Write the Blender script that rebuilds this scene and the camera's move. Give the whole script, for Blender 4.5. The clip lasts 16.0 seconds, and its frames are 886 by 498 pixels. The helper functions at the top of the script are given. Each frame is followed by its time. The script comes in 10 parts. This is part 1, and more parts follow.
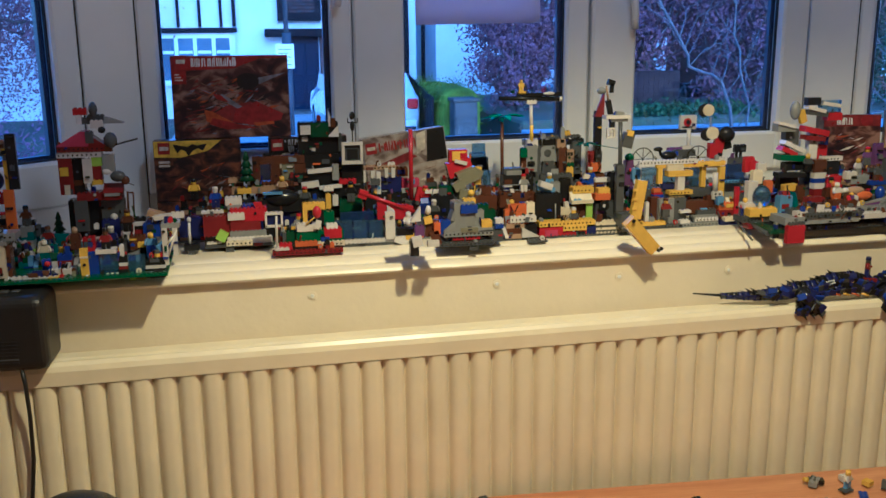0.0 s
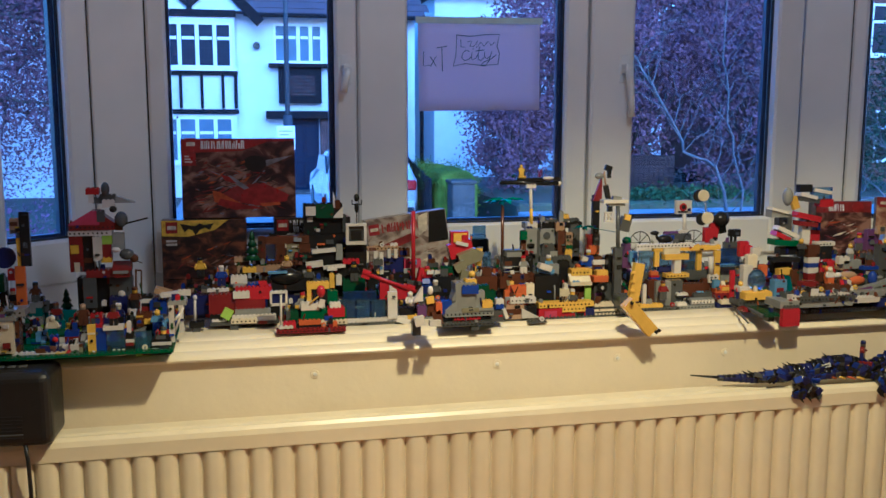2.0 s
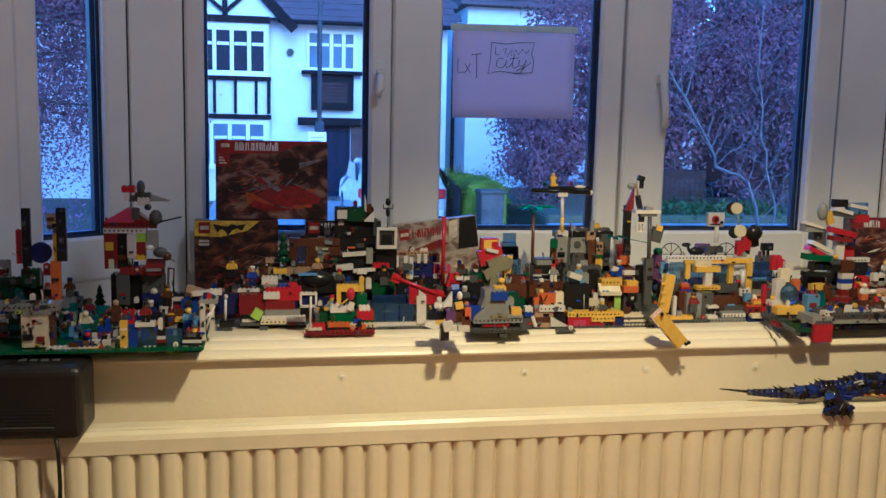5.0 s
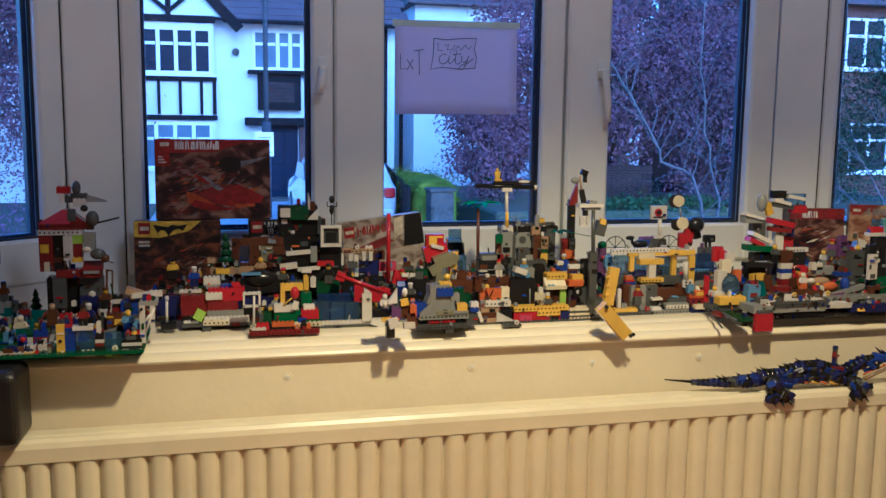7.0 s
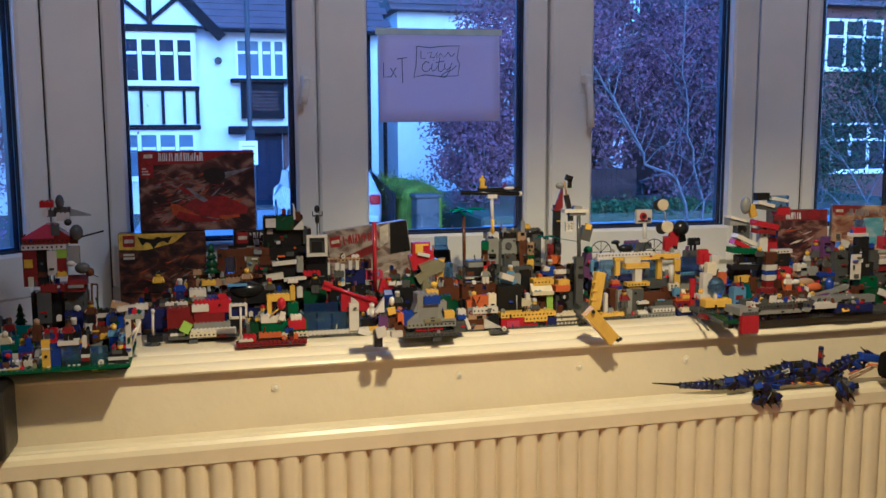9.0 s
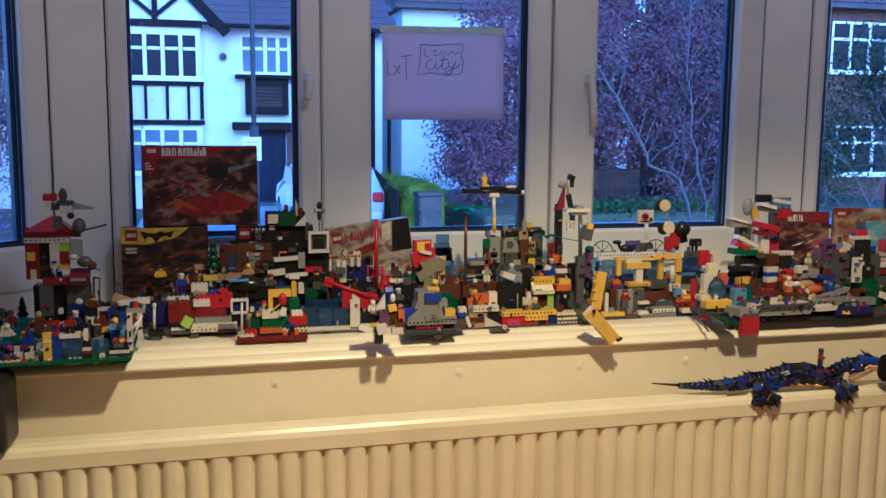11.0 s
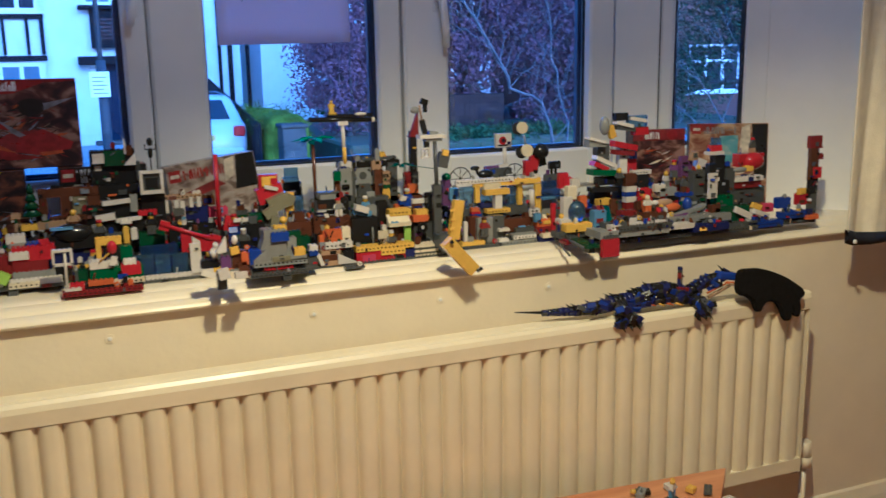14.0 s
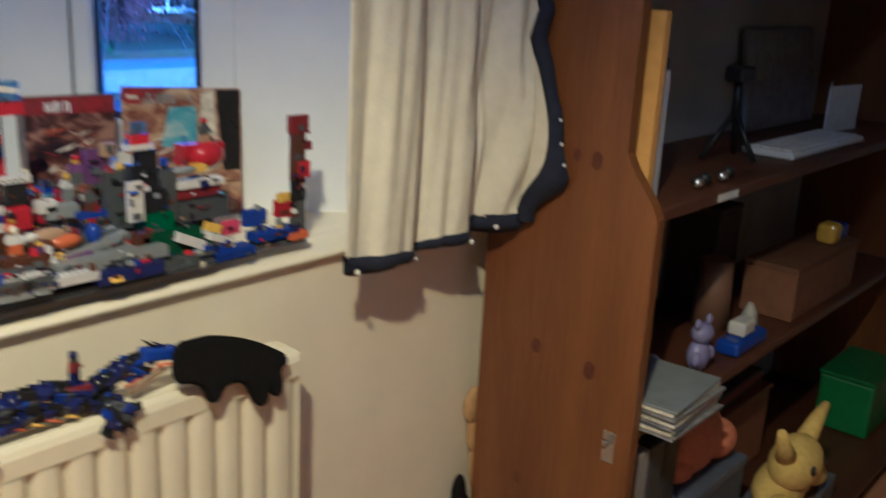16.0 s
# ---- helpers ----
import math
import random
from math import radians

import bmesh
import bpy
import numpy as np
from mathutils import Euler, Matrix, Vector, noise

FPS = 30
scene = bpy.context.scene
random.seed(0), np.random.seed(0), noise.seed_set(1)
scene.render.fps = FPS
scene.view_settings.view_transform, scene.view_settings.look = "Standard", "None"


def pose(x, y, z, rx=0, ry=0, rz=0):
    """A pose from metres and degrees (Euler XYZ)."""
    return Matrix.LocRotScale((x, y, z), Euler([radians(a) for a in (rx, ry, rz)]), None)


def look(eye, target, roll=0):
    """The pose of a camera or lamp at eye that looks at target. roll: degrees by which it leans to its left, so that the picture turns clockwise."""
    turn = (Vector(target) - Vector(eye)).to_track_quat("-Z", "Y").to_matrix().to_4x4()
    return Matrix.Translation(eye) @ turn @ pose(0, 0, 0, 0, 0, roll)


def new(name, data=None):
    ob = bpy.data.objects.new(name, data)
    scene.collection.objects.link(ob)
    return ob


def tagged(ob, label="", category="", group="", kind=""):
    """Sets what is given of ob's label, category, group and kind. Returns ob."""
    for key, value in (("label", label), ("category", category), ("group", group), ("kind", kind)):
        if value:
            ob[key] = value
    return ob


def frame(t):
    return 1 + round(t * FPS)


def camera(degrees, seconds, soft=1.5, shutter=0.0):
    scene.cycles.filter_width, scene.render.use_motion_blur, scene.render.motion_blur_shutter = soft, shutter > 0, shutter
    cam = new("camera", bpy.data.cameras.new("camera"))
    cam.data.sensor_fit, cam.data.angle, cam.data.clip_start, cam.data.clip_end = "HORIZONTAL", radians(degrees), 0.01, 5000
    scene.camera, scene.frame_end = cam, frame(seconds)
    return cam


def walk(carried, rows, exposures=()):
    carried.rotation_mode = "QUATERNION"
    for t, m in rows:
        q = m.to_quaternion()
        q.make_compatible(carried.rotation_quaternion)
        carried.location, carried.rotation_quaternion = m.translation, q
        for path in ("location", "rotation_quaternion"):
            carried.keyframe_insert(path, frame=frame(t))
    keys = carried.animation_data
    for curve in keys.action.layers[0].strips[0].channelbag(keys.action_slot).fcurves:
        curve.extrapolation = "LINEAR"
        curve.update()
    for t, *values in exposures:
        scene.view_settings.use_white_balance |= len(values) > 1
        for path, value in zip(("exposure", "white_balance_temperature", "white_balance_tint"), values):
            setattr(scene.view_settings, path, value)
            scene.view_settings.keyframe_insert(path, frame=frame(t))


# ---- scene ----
cam = camera(50.9, 16.0, soft=1.5, shutter=0.4)
PATH = [
    (0, (0.22, 0.22, 1.282), (0.633, 2.122, 0.823), -0.5),
    (0.5, (0.213, 0.22, 1.277), (0.648, 2.128, 0.866), -0.3),
    (1, (0.214, 0.206, 1.284), (0.649, 2.124, 0.923), -0.3),
    (1.5, (0.208, 0.199, 1.282), (0.65, 2.122, 0.954), -0.3),
    (2, (0.203, 0.189, 1.288), (0.631, 2.121, 0.999), 0.1),
    (2.5, (0.202, 0.19, 1.283), (0.61, 2.126, 0.996), 0.5),
    (3, (0.197, 0.193, 1.282), (0.594, 2.134, 1.007), 0.6),
    (5.3, (0.197, 0.185, 1.28), (0.567, 2.132, 1.012), 1.3),
    (5.5, (0.201, 0.18, 1.278), (0.597, 2.123, 1.016), 0.8),
    (6, (0.214, 0.189, 1.281), (0.711, 2.106, 1.001), 0.8),
    (6.5, (0.21, 0.196, 1.283), (0.695, 2.118, 1.016), 1.1),
    (7, (0.211, 0.192, 1.275), (0.684, 2.116, 1.005), 0.7),
    (7.5, (0.21, 0.19, 1.28), (0.686, 2.115, 1.017), 0.5),
    (8, (0.216, 0.186, 1.28), (0.695, 2.112, 1.033), -0.1),
    (8.5, (0.22, 0.188, 1.286), (0.697, 2.114, 1.031), -0.7),
    (8.7, (0.211, 0.192, 1.28), (0.71, 2.111, 1.023), -0.3),
    (11, (0.212, 0.188, 1.279), (0.709, 2.108, 1.017), 0.5),
    (11.5, (0.215, 0.188, 1.28), (0.735, 2.103, 1.024), 0.6),
    (12, (0.223, 0.194, 1.279), (0.78, 2.094, 0.997), 0.2),
    (12.5, (0.231, 0.198, 1.278), (0.816, 2.087, 0.977), -0.3),
    (13, (0.245, 0.201, 1.274), (0.869, 2.075, 0.959), -1.0),
    (13.5, (0.255, 0.225, 1.266), (0.933, 2.073, 0.911), -0.7),
    (14, (0.28, 0.278, 1.268), (1.028, 2.086, 0.856), -1.0),
    (14.5, (0.347, 0.338, 1.272), (1.22, 2.087, 0.851), -2.6),
    (15, (0.473, 0.455, 1.265), (1.549, 2.076, 0.8), -3.0),
    (15.5, (0.686, 0.674, 1.301), (2.025, 2.105, 0.899), -0.9),
    (16, (0.948, 0.819, 1.286), (2.409, 2.063, 0.72), 3.0),
]
walk(cam, [(t, look(eye, target, roll)) for t, eye, target, roll in PATH], [(0.0, 2.02, 3660, 4), (1.2, 2.02, 3680, 4), (2.6, 2.0, 3780, 7), (6.5, 2.0, 3830, 7), (11.0, 2.0, 3850, 9), (13.0, 2.0, 3780, 5), (14.5, 2.0, 3620, 8), (15.0, 2.05, 3540, 9), (15.5, 2.2, 3370, 7), (16.0, 2.27, 3420, 7)])

# ---- light ----
world = bpy.data.worlds.new("evening_sky")
scene.world = world
world.use_nodes = True
_n, _l = world.node_tree.nodes, world.node_tree.links
_sky = _n.new("ShaderNodeTexSky")
_sky.sky_type, _sky.sun_disc, _sky.sun_elevation, _sky.sun_rotation = "NISHITA", False, radians(22), radians(150)
_sky.air_density, _sky.dust_density, _sky.ozone_density = 1.3, 0.4, 6.0
_n["Background"].inputs["Strength"].default_value = 0.15
_dusk = _n.new("ShaderNodeMix")
_dusk.data_type, _dusk.blend_type = "RGBA", "MULTIPLY"
_dusk.inputs["Factor"].default_value, _dusk.inputs["B"].default_value = 1.0, (1.0, 0.88, 1.0, 1)
_l.new(_sky.outputs[0], _dusk.inputs["A"])
_l.new(_dusk.outputs["Result"], _n["Background"].inputs["Color"])

_sun = bpy.data.lights.new("sun", "SUN")
_sun.energy, _sun.angle, _sun.color = 0.60, radians(25), (0.86, 0.86, 1.0)
new("sun", _sun).matrix_world = look((0, -10, 12), (1.5, 20, 0))

# the shaded pendant of the room, over the camera: the open cone below the shade
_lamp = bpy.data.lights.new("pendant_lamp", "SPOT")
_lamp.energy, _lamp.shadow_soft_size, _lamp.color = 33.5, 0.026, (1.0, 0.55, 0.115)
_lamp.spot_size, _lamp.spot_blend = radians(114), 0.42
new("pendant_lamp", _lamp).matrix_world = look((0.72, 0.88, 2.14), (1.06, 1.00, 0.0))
# unseen fill light, added to lift the window frames and shelves
_fill_light = bpy.data.lights.new("pendant_shade", "POINT")
_fill_light.energy, _fill_light.shadow_soft_size, _fill_light.color = 3.4, 0.12, (1.0, 0.80, 0.60)
new("pendant_shade", _fill_light).location = (0.72, 0.85, 2.18)


# ---- helpers for building ----
def mesh_of(bm, name="mesh", smooth=False):
    me = bpy.data.meshes.new(name)
    bm.normal_update()
    bm.to_mesh(me)
    bm.free()
    if smooth:
        me.polygons.foreach_set("use_smooth", [True] * len(me.polygons))
    return me


def part(name, bm, material, parent=None, label="", smooth=False, m=None):
    """Link a bmesh (or a mesh) as one object, under a parent if given."""
    me = mesh_of(bm, name, smooth) if isinstance(bm, bmesh.types.BMesh) else bm
    if material and not me.materials:
        me.materials.append(material)
    ob = new(name, me)
    if parent:
        ob.parent = parent
    if m is not None:
        ob.matrix_local = m
    if label:
        ob["label"] = label
    return ob


def thing(name, m, label, category, group="", kind=""):
    ob = new(name)
    ob.empty_display_size = 0.02
    ob.matrix_world = m
    return tagged(ob, label, category, group, kind)


def box(bm, x0, y0, z0, x1, y1, z1, m=None, bevel=0.0, seg=1):
    if bevel > 0:
        sub = bmesh.new()
        box(sub, x0, y0, z0, x1, y1, z1)
        bmesh.ops.bevel(sub, geom=sub.edges[:], offset=bevel, segments=seg, affect="EDGES", profile=0.5)
        join(bm, sub, m)
        return bm
    vs = [bm.verts.new(m @ Vector(p) if m else p) for p in ((x0, y0, z0), (x1, y0, z0), (x1, y1, z0), (x0, y1, z0), (x0, y0, z1), (x1, y0, z1), (x1, y1, z1), (x0, y1, z1))]
    for q in ((3, 2, 1, 0), (4, 5, 6, 7), (0, 1, 5, 4), (1, 2, 6, 5), (2, 3, 7, 6), (3, 0, 4, 7)):
        bm.faces.new([vs[i] for i in q])
    return bm


def join(bm, sub, m=None):
    """Copy the bmesh sub into bm and free it."""
    sub.verts.ensure_lookup_table()
    vs = [bm.verts.new(m @ v.co if m else v.co) for v in sub.verts]
    for f in sub.faces:
        nf = bm.faces.new([vs[v.index] for v in f.verts])
        nf.smooth = f.smooth
    sub.free()
    return bm


def prism(bm, pts, z0, z1, m=None):
    """Upright prism over a plan polygon (anticlockwise)."""
    lo = [bm.verts.new(m @ Vector((x, y, z0)) if m else (x, y, z0)) for x, y in pts]
    hi = [bm.verts.new(m @ Vector((x, y, z1)) if m else (x, y, z1)) for x, y in pts]
    bm.faces.new(lo[::-1]), bm.faces.new(hi)
    for i in range(len(pts)):
        j = (i + 1) % len(pts)
        bm.faces.new((lo[i], lo[j], hi[j], hi[i]))
    return bm


def extrude_x(bm, prof, x0, x1):
    """Extrude a (y, z) outline along x."""
    a = [bm.verts.new((x0, y, z)) for y, z in prof]
    b = [bm.verts.new((x1, y, z)) for y, z in prof]
    bm.faces.new(a), bm.faces.new(b[::-1])
    for i in range(len(prof)):
        j = (i + 1) % len(prof)
        bm.faces.new((a[j], a[i], b[i], b[j]))
    bmesh.ops.recalc_face_normals(bm, faces=bm.faces[:])
    return bm


def tube(bm, pts, r, sides=8, r_end=None, caps=True):
    """A tube along a line of points, tapering to r_end."""
    pts = [Vector(p) for p in pts]
    n = len(pts)
    rings = []
    side = None
    for i, p in enumerate(pts):
        d = (pts[min(i + 1, n - 1)] - pts[max(i - 1, 0)]).normalized()
        if side is None:
            side = d.orthogonal().normalized()
        side = (side - d * side.dot(d)).normalized()
        up = d.cross(side)
        rr = r if r_end is None else r + (r_end - r) * i / max(n - 1, 1)
        rings.append([bm.verts.new(p + side * (rr * math.cos(2 * math.pi * k / sides)) + up * (rr * math.sin(2 * math.pi * k / sides))) for k in range(sides)])
    for a, b in zip(rings, rings[1:]):
        for k in range(sides):
            f = bm.faces.new((a[k], a[(k + 1) % sides], b[(k + 1) % sides], b[k]))
            f.smooth = True
    if caps:
        bm.faces.new(rings[0][::-1]), bm.faces.new(rings[-1])
    return bm


def ball(bm, c, rx, ry, rz, u=10, v=7, m=None):
    sub = bmesh.new()
    bmesh.ops.create_uvsphere(sub, u_segments=u, v_segments=v, radius=1.0)
    for f in sub.faces:
        f.smooth = True
    t = Matrix.Translation(c) @ Matrix.Diagonal((rx, ry, rz, 1))
    return join(bm, sub, m @ t if m else t)


# ---- materials ----
def material(name, colour, rough=0.5, metal=0.0, vary=0.12, scale=30.0, bump=0.0, bump_scale=120.0, random=0.0, colour2=None, big=3.0, stretch=None, trans=0.0, spec=0.5, coat=0.0):
    """A procedural surface: base colour broken up at two scales, roughness with it, and fine relief."""
    mt = bpy.data.materials.new(name)
    mt.use_nodes = True
    n, l = mt.node_tree.nodes, mt.node_tree.links
    p = n["Principled BSDF"]
    co = n.new("ShaderNodeTexCoord")
    src = co.outputs["Object"]
    if stretch:
        mp = n.new("ShaderNodeMapping")
        mp.inputs["Scale"].default_value = stretch
        l.new(src, mp.inputs["Vector"])
        src = mp.outputs[0]
    fine, wide = n.new("ShaderNodeTexNoise"), n.new("ShaderNodeTexNoise")
    fine.inputs["Scale"].default_value, wide.inputs["Scale"].default_value = scale, big
    fine.inputs["Detail"].default_value, wide.inputs["Detail"].default_value = 5, 4
    l.new(src, fine.inputs["Vector"]), l.new(src, wide.inputs["Vector"])
    add = n.new("ShaderNodeMath")
    add.operation = "ADD"
    l.new(fine.outputs[0], add.inputs[0]), l.new(wide.outputs[0], add.inputs[1])
    ramp = n.new("ShaderNodeMapRange")
    ramp.inputs["From Min"].default_value, ramp.inputs["From Max"].default_value = 0.7, 1.3
    l.new(add.outputs[0], ramp.inputs["Value"])
    mix = n.new("ShaderNodeMix")
    mix.data_type = "RGBA"
    c2 = colour2 or [min(1, c * (1 - vary) * 0.96) for c in colour]
    c1 = colour if colour2 else [min(1, c * (1 + vary)) for c in colour]
    mix.inputs["A"].default_value, mix.inputs["B"].default_value = (*c1, 1), (*c2, 1)
    l.new(ramp.outputs[0], mix.inputs["Factor"])
    out = mix.outputs["Result"]
    if random:
        info, hsv, mr = n.new("ShaderNodeObjectInfo"), n.new("ShaderNodeHueSaturation"), n.new("ShaderNodeMapRange")
        mr.inputs["To Min"].default_value, mr.inputs["To Max"].default_value = 1 - random, 1 + random
        l.new(info.outputs["Random"], mr.inputs["Value"]), l.new(mr.outputs[0], hsv.inputs["Value"])
        l.new(out, hsv.inputs["Color"])
        out = hsv.outputs[0]
    l.new(out, p.inputs["Base Color"])
    rr = n.new("ShaderNodeMapRange")
    rr.inputs["To Min"].default_value, rr.inputs["To Max"].default_value = max(0.02, rough - 0.08), min(1, rough + 0.08)
    l.new(fine.outputs[0], rr.inputs["Value"]), l.new(rr.outputs[0], p.inputs["Roughness"])
    p.inputs["Metallic"].default_value = metal
    p.inputs["Specular IOR Level"].default_value = spec
    p.inputs["Transmission Weight"].default_value = trans
    p.inputs["Coat Weight"].default_value = coat
    if bump:
        bn, bt = n.new("ShaderNodeBump"), n.new("ShaderNodeTexNoise")
        bt.inputs["Scale"].default_value, bt.inputs["Detail"].default_value = bump_scale, 4
        l.new(src, bt.inputs["Vector"])
        bn.inputs["Strength"].default_value, bn.inputs["Distance"].default_value = bump, 0.004
        l.new(bt.outputs[0], bn.inputs["Height"]), l.new(bn.outputs[0], p.inputs["Normal"])
    return mt


def glass_material(name, tint=(1, 1, 1), gloss=1.0):
    mt = bpy.data.materials.new(name)
    mt.use_nodes = True
    n, l = mt.node_tree.nodes, mt.node_tree.links
    n.remove(n["Principled BSDF"])
    tr, gl, mx, fr = n.new("ShaderNodeBsdfTransparent"), n.new("ShaderNodeBsdfGlossy"), n.new("ShaderNodeMixShader"), n.new("ShaderNodeFresnel")
    tr.inputs["Color"].default_value = (*tint, 1)
    gl.inputs["Roughness"].default_value = 0.02
    fr.inputs["IOR"].default_value = 1.0 + 0.45 * gloss
    l.new(fr.outputs[0], mx.inputs[0]), l.new(tr.outputs[0], mx.inputs[1]), l.new(gl.outputs[0], mx.inputs[2])
    l.new(mx.outputs[0], n["Material Output"].inputs["Surface"])
    return mt


def wood_material(name, light, dark, rough=0.45, axis="Z", ring=14.0, random=0.15, knots=True):
    """Planed softwood: long grain bands, fine pores and a few dark knots."""
    mt = bpy.data.materials.new(name)
    mt.use_nodes = True
    n, l = mt.node_tree.nodes, mt.node_tree.links
    p = n["Principled BSDF"]
    co, mp = n.new("ShaderNodeTexCoord"), n.new("ShaderNodeMapping")
    mp.inputs["Scale"].default_value = {"Z": (1, 1, 0.08), "X": (0.08, 1, 1), "Y": (1, 0.08, 1)}[axis]
    l.new(co.outputs["Object"], mp.inputs["Vector"])
    bands, pores = n.new("ShaderNodeTexNoise"), n.new("ShaderNodeTexNoise")
    bands.inputs["Scale"].default_value, bands.inputs["Detail"].default_value, bands.inputs["Distortion"].default_value = ring, 3, 0.6
    pores.inputs["Scale"].default_value, pores.inputs["Detail"].default_value = ring * 14, 4
    l.new(mp.outputs[0], bands.inputs["Vector"]), l.new(mp.outputs[0], pores.inputs["Vector"])
    add = n.new("ShaderNodeMath")
    add.operation = "MULTIPLY_ADD"
    add.inputs[1].default_value = 0.45
    l.new(pores.outputs[0], add.inputs[0]), l.new(bands.outputs[0], add.inputs[2])
    ramp = n.new("ShaderNodeValToRGB")
    ramp.color_ramp.elements[0].position, ramp.color_ramp.elements[0].color = 0.52, (*light, 1)
    ramp.color_ramp.elements[1].position, ramp.color_ramp.elements[1].color = 0.92, (*dark, 1)
    l.new(add.outputs[0], ramp.inputs[0])
    out = ramp.outputs[0]
    if knots:
        vo, mr, mx = n.new("ShaderNodeTexVoronoi"), n.new("ShaderNodeMapRange"), n.new("ShaderNodeMix")
        mk = n.new("ShaderNodeMapping")
        mk.inputs["Scale"].default_value = {"Z": (3.4, 3.4, 2.1), "X": (2.1, 3.4, 3.4), "Y": (3.4, 2.1, 3.4)}[axis]
        l.new(co.outputs["Object"], mk.inputs["Vector"]), l.new(mk.outputs[0], vo.inputs["Vector"])
        vo.inputs["Scale"].default_value = 1.6
        mr.inputs["From Min"].default_value, mr.inputs["From Max"].default_value = 0.05, 0.09
        mr.inputs["To Min"].default_value, mr.inputs["To Max"].default_value = 1.0, 0.0
        l.new(vo.outputs["Distance"], mr.inputs["Value"]), l.new(mr.outputs[0], mx.inputs["Factor"])
        mx.data_type = "RGBA"
        l.new(out, mx.inputs["A"])
        mx.inputs["B"].default_value = (*[c * 0.35 for c in dark], 1)
        out = mx.outputs["Result"]
    info, hsv, mr2 = n.new("ShaderNodeObjectInfo"), n.new("ShaderNodeHueSaturation"), n.new("ShaderNodeMapRange")
    mr2.inputs["To Min"].default_value, mr2.inputs["To Max"].default_value = 1 - random, 1 + random
    l.new(info.outputs["Random"], mr2.inputs["Value"]), l.new(mr2.outputs[0], hsv.inputs["Value"]), l.new(out, hsv.inputs["Color"])
    l.new(hsv.outputs[0], p.inputs["Base Color"])
    p.inputs["Roughness"].default_value = rough
    bn = n.new("ShaderNodeBump")
    bn.inputs["Strength"].default_value, bn.inputs["Distance"].default_value = 0.25, 0.002
    l.new(add.outputs[0], bn.inputs["Height"]), l.new(bn.outputs[0], p.inputs["Normal"])
    return mt


wall_paint = material("cream_wall_paint", (0.80, 0.71, 0.50), 0.75, vary=0.03, scale=9, bump=0.25, bump_scale=45)
reveal_paint = material("white_emulsion", (0.80, 0.79, 0.77), 0.75, vary=0.03, scale=9, bump=0.15, bump_scale=60)
gloss_paint = material("cream_gloss_paint", (0.81, 0.73, 0.53), 0.34, vary=0.02, scale=14, bump=0.03, bump_scale=14)
rad_paint = material("radiator_enamel", (0.79, 0.71, 0.48), 0.33, vary=0.04, scale=12, bump=0.06, bump_scale=40)
upvc = material("white_upvc", (0.80, 0.80, 0.78), 0.32, vary=0.025, scale=6, bump=0.03)
seal = material("black_rubber_seal", (0.012, 0.013, 0.016), 0.6)
spacer = material("dark_spacer_bar", (0.02, 0.025, 0.05), 0.35)
pane_glass = glass_material("window_glass", (0.92, 0.97, 1.0))
chrome = material("worn_chrome", (0.75, 0.74, 0.72), 0.22, metal=1.0, vary=0.05)
ceiling_paint = material("ceiling_paint", (0.78, 0.76, 0.72), 0.85, vary=0.03, bump=0.1)
floor_wood = wood_material("laminate_floor", (0.50, 0.27, 0.11), (0.33, 0.15, 0.055), 0.38, axis="X", random=0.12, knots=False)
table_wood = wood_material("orange_pine", (0.56, 0.27, 0.09), (0.40, 0.16, 0.045), 0.35, axis="X", ring=18, random=0.1)
case_wood = wood_material("stained_pine", (0.175, 0.068, 0.005), (0.105, 0.035, 0.003), 0.40, axis="Z", ring=9, random=0.05)
# the bookcase pine again, darkened to carry the shade between the shelves
shelf_wood = wood_material("shaded_stained_pine", (0.085, 0.032, 0.010), (0.05, 0.017, 0.006), 0.45, axis="X", ring=9, random=0.1)

# ---- the room ----
SILL = 0.872
HEAD = 2.12
CEIL = 2.45


def structure(name, bm, mat, label, category):
    return tagged(part(name, bm, mat), label, category, kind="structure")


structure("wall_window_lower", box(bmesh.new(), -1.9, 1.896, 0, 4.5, 2.6, SILL - 0.032), wall_paint, "cream painted plaster wall under the window board", "wall")
bm = prism(bmesh.new(), [(-1.9, 1.896), (-0.56, 1.896), (-0.281, 2.13), (-0.32, 2.18), (-0.62, 2.1), (-1.9, 2.1)], SILL - 0.0315, CEIL)
structure("wall_window_left", bm, reveal_paint, "white painted splayed bay wall", "wall")
bm = prism(bmesh.new(), [(2.165, 1.896), (4.5, 1.896), (4.5, 2.1), (2.2, 2.1), (1.95, 2.18), (1.911, 2.124)], SILL - 0.0315, CEIL)
structure("wall_window_right", bm, reveal_paint, "white painted splayed bay wall beside the curtain", "wall")
bm = prism(bmesh.new(), [(-0.56, 1.897), (2.165, 1.897), (1.911, 2.125), (1.625, 2.36), (0.017, 2.36), (-0.281, 2.131)], HEAD + 0.08, CEIL)
structure("wall_window_head", bm, reveal_paint, "white painted bay soffit above the windows", "wall")
bm = prism(bmesh.new(), [(-0.62, 2.1), (-0.281, 2.131), (0.017, 2.36), (1.625, 2.36), (1.911, 2.125), (2.2, 2.1), (1.68, 2.52), (-0.05, 2.52)], HEAD, CEIL)
structure("wall_window_lintel", bm, reveal_paint, "painted lintel over the bay windows", "wall")
structure("wall_back", box(bmesh.new(), -1.9, -2.7, 0, 4.5, -2.55, CEIL), wall_paint, "cream painted back wall", "wall")
structure("wall_left", box(bmesh.new(), -1.9, -2.55, 0, -1.75, 1.896, CEIL), wall_paint, "cream painted side wall", "wall")
